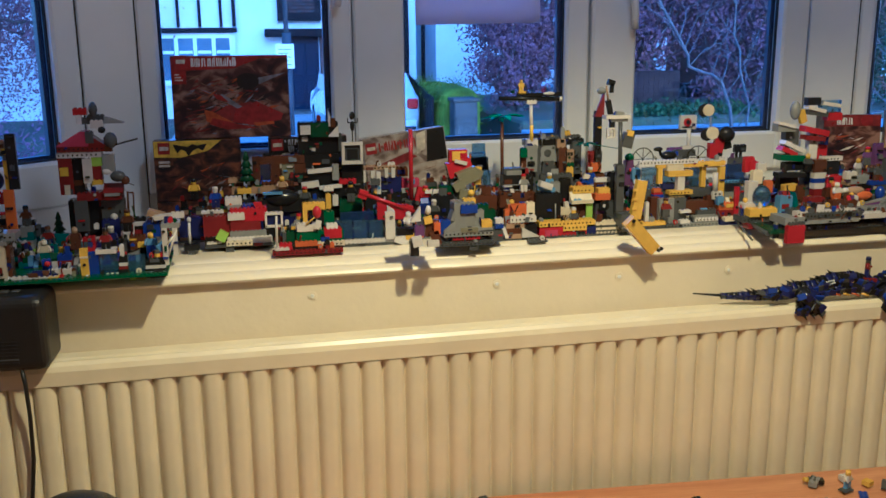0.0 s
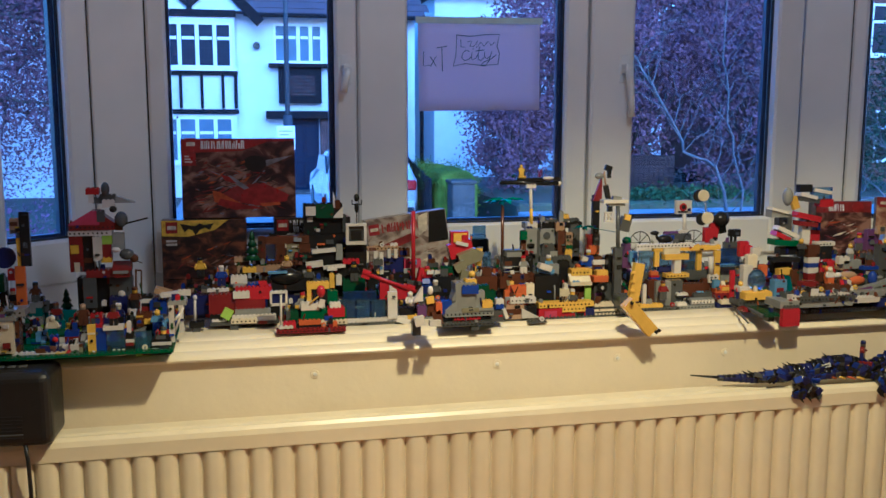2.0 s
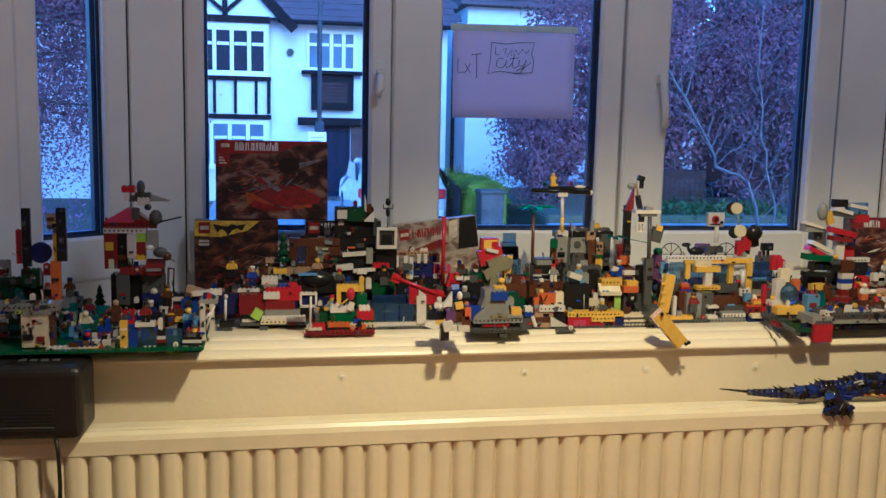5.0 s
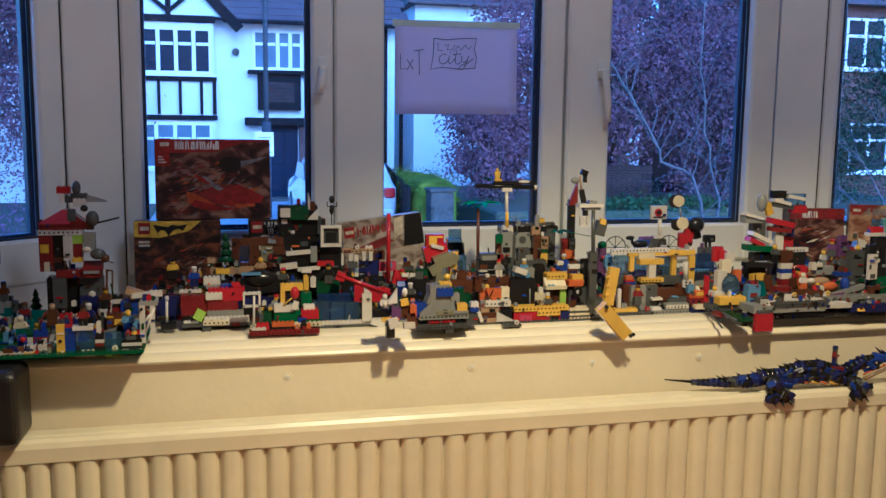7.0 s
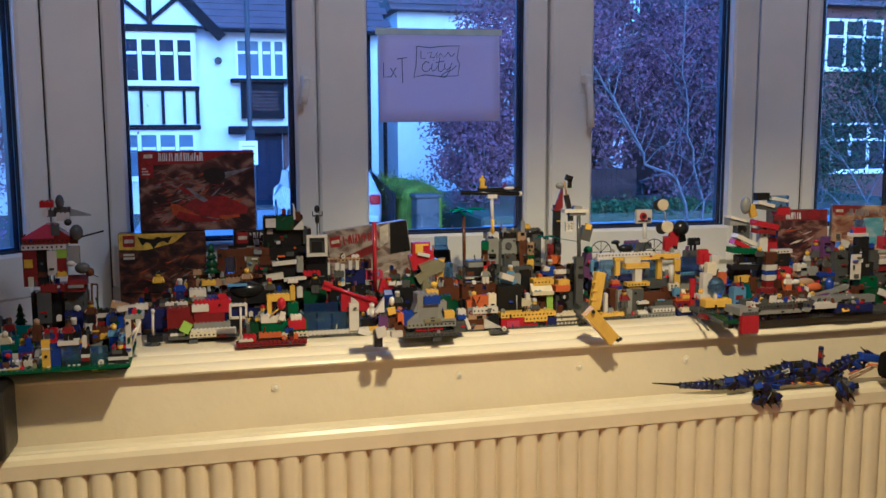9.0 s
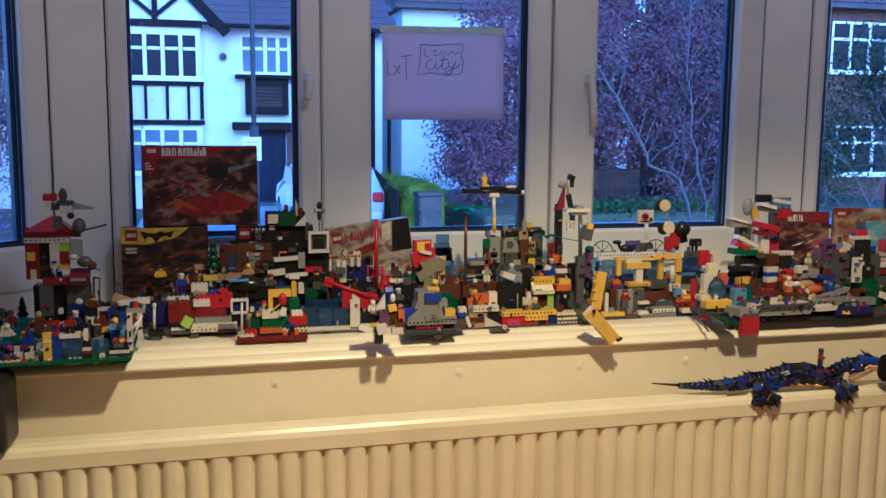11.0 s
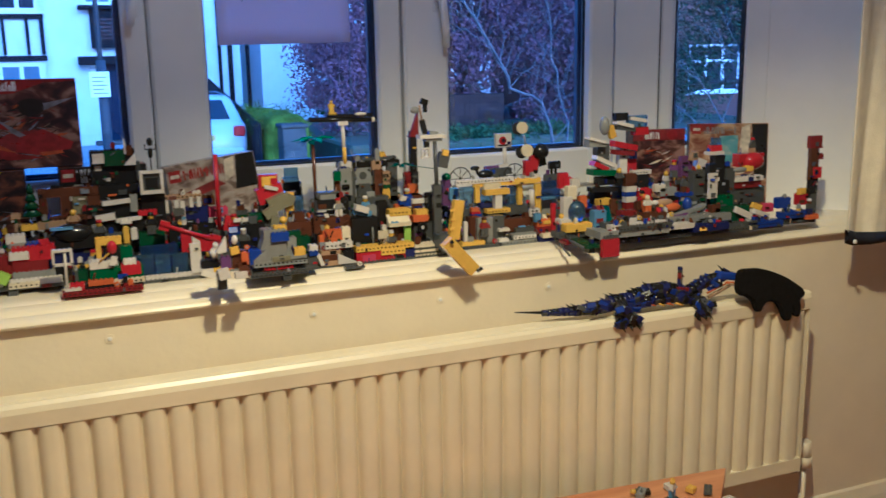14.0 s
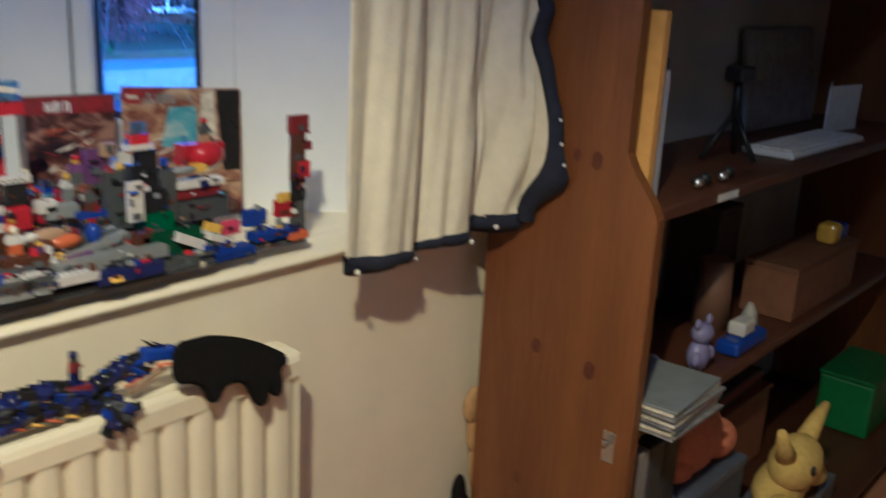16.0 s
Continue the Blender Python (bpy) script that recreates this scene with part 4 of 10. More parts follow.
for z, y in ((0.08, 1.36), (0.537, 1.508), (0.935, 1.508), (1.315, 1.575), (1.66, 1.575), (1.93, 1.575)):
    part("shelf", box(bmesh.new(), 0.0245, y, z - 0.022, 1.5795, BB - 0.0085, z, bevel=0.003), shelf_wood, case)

# ---- curtain ----
linen = material("cream_curtain_cloth", (0.70, 0.64, 0.47), 0.9, vary=0.06, scale=40, bump=0.3, bump_scale=300)
navy_cloth = material("navy_cloth_trim", (0.012, 0.014, 0.035), 0.9, vary=0.2, scale=60, bump=0.3, bump_scale=300)
white_bead = material("white_bead", (0.75, 0.74, 0.72), 0.5)


def edge_y(z):
    """How far the free edge stands out from the wall: pinched above, flared near the hem."""
    out = max(0.0, min(1.0, (1.42 - z) / 0.42))
    back = max(0.0, min(1.0, (0.99 - z) / 0.10))
    return 1.780 - 0.082 * out * out * (3 - 2 * out) + 0.045 * back * back * (3 - 2 * back) + 0.012 * math.exp(-((z - 1.19) / 0.03) ** 2)


def curtain_point(s, z):
    """s runs from the window side (0) to the bookcase side (1)."""
    x = 1.868 + (2.262 - 1.868) * min(1.0, s / 0.90) ** 0.95
    u = max(0.0, (s - 0.74) / 0.26)
    y = 1.798 + (edge_y(z) - 1.798) * u ** 1.5
    low = max(0.0, min(1.0, (1.7 - z) / 0.8))
    ph = s * 2 * math.pi * 3.3 + 0.6 * math.sin(2.2 * z + 4 * s)
    amp = (0.007 + 0.009 * low) * min(1.0, s * 5) * (1 - 0.45 * u)
    y += amp * (math.sin(ph) + 0.30 * math.sin(2.3 * ph + 3 * z) + 0.10 * math.sin(5.3 * ph - 9 * z))
    y -= 0.007 * math.sin(26 * (z - 1.9 * s) + 5) * max(0.0, min(1.0, (s - 0.5) * 4)) * low
    y -= 0.012 * u * math.exp(-((z - 1.02 - 0.22 * u) / 0.03) ** 2)
    x += 0.006 * math.cos(ph) * low * (1 - u)
    return min(x, 2.272), y


def hem(s):
    return 0.868 - 0.014 * math.sin(s * 5.2) - 0.003 * math.sin(s * 23) + 0.02 * max(0.0, (s - 0.8) / 0.2) ** 2


def curtain():
    t = thing("curtain", Matrix.Identity(4), "cream curtain with navy beaded trim, hanging beside the bay", "curtain")
    ns, nz = 120, 46
    bm = bmesh.new()
    grid = []
    for i in range(ns + 1):
        s = i / ns
        col = []
        for j in range(nz + 1):
            z = hem(s) + (2.3 - hem(s)) * (j / nz) ** 1.5
            x, y = curtain_point(s, z)
            col.append(bm.verts.new((x, y, z)))
        grid.append(col)
    for a, b in zip(grid, grid[1:]):
        for j in range(nz):
            f = bm.faces.new((a[j], b[j], b[j + 1], a[j + 1]))
            f.smooth = True
    me = mesh_of(bm, "cloth", True)
    ob = part("cloth", me, linen, t)
    sol = ob.modifiers.new("thickness", "SOLIDIFY")
    sol.thickness, sol.offset = 0.003, 1.0
    # navy border along the hem and up the free edge
    bm = bmesh.new()
    prev = None
    for k in range(91):
        s = k / 90
        z = hem(s)
        x, y = curtain_point(s, z)
        w = 0.022 + 0.006 * math.sin(s * 9 + 1) + 0.012 * max(0.0, (s - 0.7) / 0.3)
        cur = [bm.verts.new((x, y - 0.005, z + 0.004)), bm.verts.new((x + 0.006 * s, y - 0.007, z - w * 0.55)), bm.verts.new((x + 0.004 * s, y + 0.004, z - w)), bm.verts.new((x, y + 0.006, z + 0.003))]
        if prev:
            for k in range(4):
                bm.faces.new((prev[k], cur[k], cur[(k + 1) % 4], prev[(k + 1) % 4]))
        prev = cur
    part("hem_trim", bm, navy_cloth, t, "navy trim", smooth=True)
    bm, prev = bmesh.new(), None
    for j in range(60):
        z = hem(1.0) - 0.03 + (2.25 - hem(1.0)) * j / 59
        x, y = curtain_point(1.0, z)
        w = 0.014 + 0.040 * math.exp(-((z - 0.945) / 0.045) ** 2) + 0.006 * math.exp(-((z - 1.19) / 0.04) ** 2) + 0.002 * math.sin(z * 61)
        cur = [bm.verts.new((x - 0.010, y + 0.006, z)), bm.verts.new((x - 0.012, y - 0.004, z)), bm.verts.new((x + 0.004, y - w, z)), bm.verts.new((x + 0.008, y - w * 0.9, z))]
        if prev:
            for k in range(4):
                bm.faces.new((prev[k], cur[k], cur[(k + 1) % 4], prev[(k + 1) % 4]))
        prev = cur
    part("edge_trim", bm, navy_cloth, t, "navy trim", smooth=True)
    for s in (0.04, 0.36, 0.62, 0.80):
        z = hem(s) - 0.018
        x, y = curtain_point(s, z)
        part("bead", ball(bmesh.new(), (x, y - 0.012, z), 0.005, 0.004, 0.005), white_bead, t)
    for z in (0.985, 1.02, 1.06, 1.16, 1.28, 1.45):
        x, y = curtain_point(1.0, z)
        part("bead", ball(bmesh.new(), (x + 0.002, y - 0.012 - 0.034 * math.exp(-((z - 0.945) / 0.045) ** 2), z), 0.0032, 0.0032, 0.0032), white_bead, t)


curtain()

# ---- toy bricks: colours and pieces ----
def plastic(name, c, rough=0.22):
    return material("plastic_" + name, c, rough, vary=0.06, scale=60, big=14, random=0.10, bump=0.02, bump_scale=90, spec=0.38)


HUES = {
    "red": (0.36, 0.013, 0.014), "dred": (0.17, 0.016, 0.014), "white": (0.60, 0.57, 0.54), "yellow": (0.66, 0.42, 0.002),
    "blue": (0.022, 0.050, 0.36), "dblue": (0.016, 0.020, 0.12), "black": (0.014, 0.014, 0.016), "grey": (0.24, 0.245, 0.245),
    "dgrey": (0.075, 0.078, 0.082), "green": (0.014, 0.095, 0.035), "dgreen": (0.012, 0.055, 0.022), "lime": (0.34, 0.52, 0.03),
    "tan": (0.36, 0.24, 0.13), "brown": (0.085, 0.032, 0.014), "orange": (0.50, 0.12, 0.008), "teal": (0.015, 0.12, 0.13),
    "pink": (0.42, 0.045, 0.10), "cream": (0.64, 0.57, 0.40), "lblue": (0.14, 0.28, 0.56), "purple": (0.12, 0.05, 0.17), "palm": (0.02, 0.26, 0.11), "olive": (0.20, 0.19, 0.12),
}
PL = {k: plastic(k, v) for k, v in HUES.items()}
PL["tblue"] = material("clear_blue_plastic", (0.20, 0.36, 0.66), 0.10, vary=0.10, scale=60, big=14, random=0.10, trans=0.88)
PL["tdblue"] = material("clear_dark_blue_plastic", (0.06, 0.12, 0.40), 0.10, vary=0.10, scale=60, big=14, random=0.10, trans=0.8)
PL["tclear"] = glass_material("clear_plastic", (0.80, 0.90, 0.92), 1.2)
MESHES = {}
STUD = 0.008


def stud_ring(bm, x, y, z):
    lo = [bm.verts.new((x + 0.0024 * math.cos(k * math.pi / 3), y + 0.0024 * math.sin(k * math.pi / 3), z)) for k in range(6)]
    hi = [bm.verts.new((v.co.x, v.co.y, z + 0.0018)) for v in lo]
    bm.faces.new(hi)
    for k in range(6):
        bm.faces.new((lo[k], lo[(k + 1) % 6], hi[(k + 1) % 6], hi[k]))


def brick_mesh(hue, w, d, h, studs, slope):
    key = (hue, round(w, 4), round(d, 4), round(h, 4), studs, slope)
    if key not in MESHES:
        bm = bmesh.new()
        g = 0.0001
        if slope == "":
            box(bm, g, g, 0, w - g, d - g, h)
        else:
            # wedge that falls to the left (l), right (r) or front (f)
            lip = min(0.002, h * 0.4)
            vs = [bm.verts.new(p) for p in ((g, g, 0), (w - g, g, 0), (w - g, d - g, 0), (g, d - g, 0))]
            zl = {"l": (lip, h, h, lip), "r": (h, lip, lip, h), "f": (lip, lip, h, h)}[slope]
            hs = [bm.verts.new((v.co.x, v.co.y, z)) for v, z in zip(vs, zl)]
            bm.faces.new(vs[::-1]), bm.faces.new(hs)
            for i in range(4):
                bm.faces.new((vs[i], vs[(i + 1) % 4], hs[(i + 1) % 4], hs[i]))
        if studs and slope == "":
            nx, ny = max(1, round(w / STUD)), max(1, round(d / STUD))
            if nx * ny > 24:
                ny = 1 if nx > 24 else max(1, 24 // nx)
            for i in range(nx):
                for j in range(ny):
                    stud_ring(bm, w * (i + 0.5) / nx, STUD * (j + 0.5) if ny * STUD < d else d * (j + 0.5) / ny, h)
        me = mesh_of(bm, "brick")
        me.materials.append(PL[hue])
        MESHES[key] = me
    return MESHES[key]


def b(t, hue, x, y, z, w, d, h, studs=1, slope="", rot=0, name=""):
    """One brick: left front bottom corner, width, depth, height; rot leans it clockwise in the wall's plane, degrees."""
    nm = name or ("panel" if hue in ("tblue", "tdblue", "tclear") else "slope" if slope else "plate" if h < 0.006 else "brick")
    m = Matrix.Translation((x, y, z))
    if rot:
        c = Matrix.Translation((w / 2, 0, h / 2))
        m = m @ c @ Matrix.Rotation(radians(rot), 4, "Y") @ c.inverted()
    ob = part(nm, brick_mesh(hue, w, d, h, studs and not rot, slope), None, t, m=m)
    return ob


def bar(t, hue, x0, y0, z0, x1, y1, z1, r, sides=8, r_end=None, name="rod"):
    return part(name, tube(bmesh.new(), [(x0, y0, z0), (x1, y1, z1)], r, sides, r_end), PL[hue], t)


def disc(t, hue, x, y, z, r, thick=0.006, name="disc"):
    return part(name, tube(bmesh.new(), [(x, y, z), (x, y + thick, z)], r, 18), PL[hue], t)


def orb(t, hue, x, y, z, rx, ry, rz, name="dome"):
    return part(name, ball(bmesh.new(), (x, y, z), rx, ry, rz, 12, 8), PL[hue], t)


def wheel(t, x, y, z, r, hue="black"):
    bm = bmesh.new()
    n = 20
    for k in range(n):
        a0, a1 = 2 * math.pi * k / n, 2 * math.pi * (k + 1) / n
        tube(bm, [(x + r * math.cos(a0), y, z + r * math.sin(a0)), (x + r * math.cos(a1), y, z + r * math.sin(a1))], 0.0012, 5, caps=False)
    for k in range(8):
        a = 2 * math.pi * k / 8
        tube(bm, [(x, y, z), (x + r * math.cos(a), y, z + r * math.sin(a))], 0.0009, 5, caps=False)
    return part("spoked_wheel", bm, PL[hue], t)


def leaf(t, hue, x, y, z, r, name="leaf"):
    """A flat toy palm crown with ragged fronds."""
    bm = bmesh.new()
    for k in range(7):
        a = 2 * math.pi * k / 7 + 0.3
        tip = Vector((x + r * math.cos(a), y + r * 0.7 * math.sin(a), z - 0.004 * (k % 2)))
        side = Vector((-math.sin(a), math.cos(a) * 0.7, 0)) * r * 0.16
        c = Vector((x, y, z + 0.002))
        mid = (c + tip) / 2 + Vector((0, 0, 0.003))
        for dz in (0.0, 0.0022):
            o = Vector((0, 0, dz))
            vs = [bm.verts.new(p + o) for p in (c, mid - side, tip, mid + side)]
            bm.faces.new(vs if dz else vs[::-1])
    ball(bm, (x, y, z), 0.004, 0.004, 0.003, 8, 5)
    return part(name, bm, PL[hue], t)


def pine(t, hue, x, y, z, h):
    bm = bmesh.new()
    for k in range(4):
        z0 = z + h * (0.12 + 0.22 * k)
        r = h * (0.30 - 0.06 * k)
        tube(bm, [(x, y, z0), (x, y, z0 + h * 0.26)], r, 9, r * 0.25)
    tube(bm, [(x, y, z), (x, y, z + h * 0.2)], h * 0.06, 6)
    return part("pine_tree", bm, PL[hue], t)


def figure(x, y, z, torso, legs, head="yellow", hat="", turn=0, lie=0, h=0.040):
    """A toy figure, 40 mm tall, as one plain mesh."""
    s = h / 0.040
    bm = bmesh.new()
    mats = [PL[legs], PL[torso], PL[head], PL[hat or head]]

    def add(make, i):
        n = len(bm.faces)
        make()
        bm.faces.ensure_lookup_table()
        for f in bm.faces[n:]:
            f.material_index = i
    for sx in (-1, 1):
        add(lambda: box(bm, sx * 0.0041 - 0.0037, -0.004, 0, sx * 0.0041 + 0.0037, 0.004, 0.013), 0)
    add(lambda: prism(bm, [(-0.0078, -0.0042), (0.0078, -0.0042), (0.0078, 0.0042), (-0.0078, 0.0042)], 0.0132, 0.0165), 0)
    bmw = [(-0.0078, 0.0167), (0.0078, 0.0167), (0.0060, 0.0285), (-0.0060, 0.0285)]

    def torso_part():
        a = [bm.verts.new((px, -0.004, pz)) for px, pz in bmw]
        c = [bm.verts.new((px, 0.004, pz)) for px, pz in bmw]
        bm.faces.new(a), bm.faces.new(c[::-1])
        for i in range(4):
            bm.faces.new((a[(i + 1) % 4], a[i], c[i], c[(i + 1) % 4]))
    add(torso_part, 1)
    for sx in (-1, 1):
        add(lambda: tube(bm, [(sx * 0.0066, 0, 0.0275), (sx * 0.0098, -0.001, 0.0215), (sx * 0.0100, -0.006, 0.0175)], 0.0021, 6), 1)
    add(lambda: tube(bm, [(0, 0, 0.0287), (0, 0, 0.0375)], 0.0050, 12), 2)
    if hat:
        add(lambda: tube(bm, [(0, 0, 0.0345), (0, 0, 0.0405)], 0.0060, 12, 0.0048), 3)
    else:
        add(lambda: tube(bm, [(0, 0, 0.0376), (0, 0, 0.0395)], 0.0024, 8), 2)
    me = mesh_of(bm, "toy_figure")
    for mt in mats:
        me.materials.append(mt)
    ob = new("toy_figure", me)
    ob.matrix_world = pose(x, y, z, lie, 0, turn) @ Matrix.Scale(s, 4)
    words = {"dred": "dark red", "dblue": "dark blue", "dgrey": "dark grey", "dgreen": "dark green", "lblue": "light blue"}
    tl, lg = words.get(torso, torso), words.get(legs, legs)
    return tagged(ob, "small plastic toy figure with %s top and %s legs" % (tl, lg), "toy figure", "toy figures in the brick city")


def model(name, label, category="toy model", group=""):
    return thing(name, Matrix.Identity(4), label, category, group)


ACCENT = ("white",) * 3 + ("black",) * 8 + ("dgrey",) * 6 + ("grey",) * 3 + ("tan",) * 2 + ("red",) * 2 + ("brown",) * 5 + ("dred", "dblue") * 4 + ("blue", "yellow", "dgreen") * 2 + ("lblue", "green", "cream", "purple", "olive")
DARK = ("black", "black", "dgrey", "dgrey", "brown", "dblue", "dred", "dgreen", "black", "dgrey")



def accents(x):
    """The run of colours along the board: dark blues and reds at one end, mixed in the middle, red, white and blue at the other."""
    if x < 0.12:
        return ACCENT + ("black", "dblue", "dred", "dgrey", "blue", "dblue", "black", "black", "brown", "dgrey", "dblue", "lblue", "white")
    if x > 1.28:
        return ACCENT + ("red", "white", "dred", "blue", "white", "red", "black", "dred", "blue", "brown", "white")
    return ACCENT + ("yellow", "brown", "grey", "orange", "white")


class Bits:
    """Small pieces of one build, gathered and joined into one mesh of many colours."""

    def __init__(self):
        self.verts, self.faces, self.tint, self.hues = [], [], [], []

    def paint(self, hue, n):
        if hue not in self.hues:
            self.hues.append(hue)
        self.tint += [self.hues.index(hue)] * n

    def block(self, hue, x, y, z, w, d, h, lean=0.0):
        i = len(self.verts)
        dx = lean * h
        self.verts += [(x, y, z), (x + w, y, z), (x + w, y + d, z), (x, y + d, z), (x + dx, y, z + h), (x + w + dx, y, z + h), (x + w + dx, y + d, z + h), (x + dx, y + d, z + h)]
        self.faces += [tuple(i + k for k in q) for q in ((3, 2, 1, 0), (4, 5, 6, 7), (0, 1, 5, 4), (1, 2, 6, 5), (2, 3, 7, 6), (3, 0, 4, 7))]
        self.paint(hue, 6)

    def wedge(self, hue, x, y, z, w, d, h):
        i = len(self.verts)
        self.verts += [(x, y, z), (x + w, y, z), (x + w, y + d, z), (x, y + d, z), (x, y + d, z + h), (x + w, y + d, z + h)]
        self.faces += [tuple(i + k for k in q) for q in ((3, 2, 1, 0), (0, 1, 5, 4), (2, 3, 4, 5), (0, 4, 3), (1, 2, 5))]
        self.paint(hue, 5)

    def round(self, hue, a, c, r, r_end=None, n=6):
        """A round bar, stud, cone or dish between two points."""
        a, c = Vector(a), Vector(c)
        d = (c - a).normalized()
        u = d.orthogonal().normalized()
        v = d.cross(u)
        i = len(self.verts)
        for q, rr in ((a, r), (c, r if r_end is None else r_end)):
            self.verts += [tuple(q + u * (rr * math.cos(2 * math.pi * k / n)) + v * (rr * math.sin(2 * math.pi * k / n))) for k in range(n)]
        self.faces += [(i + k, i + (k + 1) % n, i + n + (k + 1) % n, i + n + k) for k in range(n)] + [tuple(i + k for k in range(n))[::-1], tuple(i + n + k for k in range(n))]
        self.paint(hue, n + 2)

    def brick(self, hue, x, y, z, w, d, h):
        """A small brick with studs along its front row."""
        self.block(hue, x, y, z, w, d, h)
        for k in range(max(1, round(w / STUD))):
            n = max(1, round(w / STUD))
            xs = x + w * (k + 0.5) / n
            self.round(hue, (xs, y + min(d / 2, 0.004), z + h), (xs, y + min(d / 2, 0.004), z + h + 0.0018), 0.0024)

    def person(self, rnd, x, y, z):
        """A toy figure, 36 mm tall, of five blocks."""
        legs, top = rnd.choice(("dblue", "black", "brown", "dgrey", "white", "tan")), rnd.choice(("dred", "white", "dblue", "black", "dgreen", "brown", "dgrey", "grey"))
        self.block(legs, x - 0.0072, y - 0.0038, z, 0.0066, 0.0076, 0.014)
        self.block(legs, x + 0.0006, y - 0.0038, z, 0.0066, 0.0076, 0.014)
        self.block(top, x - 0.0066, y - 0.0036, z + 0.0142, 0.0132, 0.0072, 0.0115)
        for sx in (-1, 1):
            self.round(top, (x + sx * 0.0068, y, z + 0.024), (x + sx * 0.0098, y - 0.004, z + 0.0165), 0.002)
        self.round(rnd.choice(("yellow", "tan", "brown", "dgrey")), (x, y, z + 0.0258), (x, y, z + 0.0345), 0.0048, n=8)
        self.round(rnd.choice(("black", "brown", "white", "red", "dgrey", "dblue")), (x, y, z + 0.0322), (x, y, z + 0.0375), 0.0054, 0.0042, 8)

    def join(self, t):
        if not self.faces:
            return
        me = bpy.data.meshes.new("infill")
        me.from_pydata(self.verts, [], self.faces)
        for hue in self.hues:
            me.materials.append(PL[hue])
        me.polygons.foreach_set("material_index", self.tint)
        me.update()
        tagged(part("infill", me, None, t, "assorted tiny toy pieces"), kind="stuff")


def topping(bits, rnd, x, y, z, w, d, hues):
    """Small pieces standing on a top face: plates, bricks, rods, cones, wheels, slopes."""
    k = rnd.random()
    hue = rnd.choice(hues)
    pw = min(w, rnd.choice((0.006, 0.008, 0.008, 0.012, 0.016)))
    pd = min(d, rnd.choice((0.006, 0.008, 0.008)))
    px, py = x + rnd.uniform(0, max(0.0, w - pw)), y + rnd.uniform(0, max(0.0, d - pd)) * 0.6
    z -= 0.0003
    if k < 0.30:
        h = rnd.choice((0.0032, 0.0064, 0.0096))
        bits.brick(hue, px, py, z, pw, pd, h)
        if rnd.random() < 0.4:
            bits.brick(rnd.choice(hues), px, py, z + h, min(pw, 0.008), pd, rnd.choice((0.0032, 0.0096)))
    elif k < 0.45:
        bits.wedge(hue, px, py, z, pw, pd, rnd.choice((0.006, 0.0096)))
    elif k < 0.66:
        bits.round(hue, (px, py + pd / 2, z), (px + rnd.uniform(-0.006, 0.006), py + rnd.uniform(-0.003, 0.006), z + rnd.uniform(0.008, 0.024)), 0.0014)
    elif k < 0.76:
        bits.round(hue, (px, py + pd / 2, z), (px, py + pd / 2, z + 0.009), 0.004, 0.0016, 7)
    elif k < 0.88:
        bits.round(hue, (px + 0.003, py, z + 0.0048), (px + 0.003, py + 0.005, z + 0.0048), 0.0048, n=9)
        bits.round("grey", (px + 0.003, py - 0.0006, z + 0.0048), (px + 0.003, py, z + 0.0048), 0.0022, n=7)
    else:
        bits.block(hue, px, py, z, pw, 0.003, rnd.choice((0.008, 0.012, 0.016)), rnd.uniform(-0.4, 0.4))


def jumble(label, x0, x1, y0, y1, top, hues, seed, floor=None, name="toy_brick_pile", fill=0.9):
    """A closely built block of assorted small bricks in rising rows, with odd plates, rods, wheels, slopes and figures on top."""
    rnd = random.Random(seed)
    t = model(name, label, "toy bricks", "assorted brick builds of the toy city")
    z0 = SILL + 0.0002 if floor is None else floor
    b(t, rnd.choice(("dgrey", "grey", "green", "dblue")), x0, y0, z0, x1 - x0, y1 - y0, 0.0032)
    bits = Bits()
    rows = max(3, round((y1 - y0) / 0.022))
    d = (y1 - y0) / rows
    for r in range(rows):
        y = y0 + r * d
        x = x0
        while x < x1 - 0.005:
            w = min(STUD * rnd.choice((1, 1, 1, 2, 2, 3)), x1 - x)
            goal = top * rnd.uniform(0.40, 1.05) * (0.58 + 0.42 * r / (rows - 1))
            z = 0.0034
            if rnd.random() < fill:
                while z < goal:
                    h = rnd.choice((0.0032, 0.0064, 0.0096, 0.0096, 0.0096))
                    last = z + h >= goal
                    hue = rnd.choice(accents(x)) if rnd.random() < 0.25 else rnd.choice(hues)
                    dd = d if not last else min(d, STUD * rnd.choice((1, 2, 2)))
                    yy = y + rnd.uniform(0, 0.003)
                    if w > 0.012 and rnd.random() < 0.35:
                        bits.brick(hue, x, yy, z0 + z, w / 2 - 0.0003, dd - 0.001, h)
                        bits.brick(rnd.choice(hues), x + w / 2, yy, z0 + z, w / 2 - 0.0003, dd - 0.001, h)
                    elif last or r == 0:
                        b(t, hue, x, yy, z0 + z, w - 0.0003, dd - 0.001, h, 1, rnd.choice(("", "", "l", "r", "f")) if last else "")
                    else:
                        bits.brick(hue, x, yy, z0 + z, w - 0.0003, dd - 0.001, h)
                    z += h
                if rnd.random() < 0.05 and r < rows - 1:
                    bits.person(rnd, x + w / 2, y + d / 2, z0 + z)
                elif rnd.random() < 0.8:
                    topping(bits, rnd, x, y, z0 + z, w, d, accents(x))
            x += w
    bits.join(t)
    return t


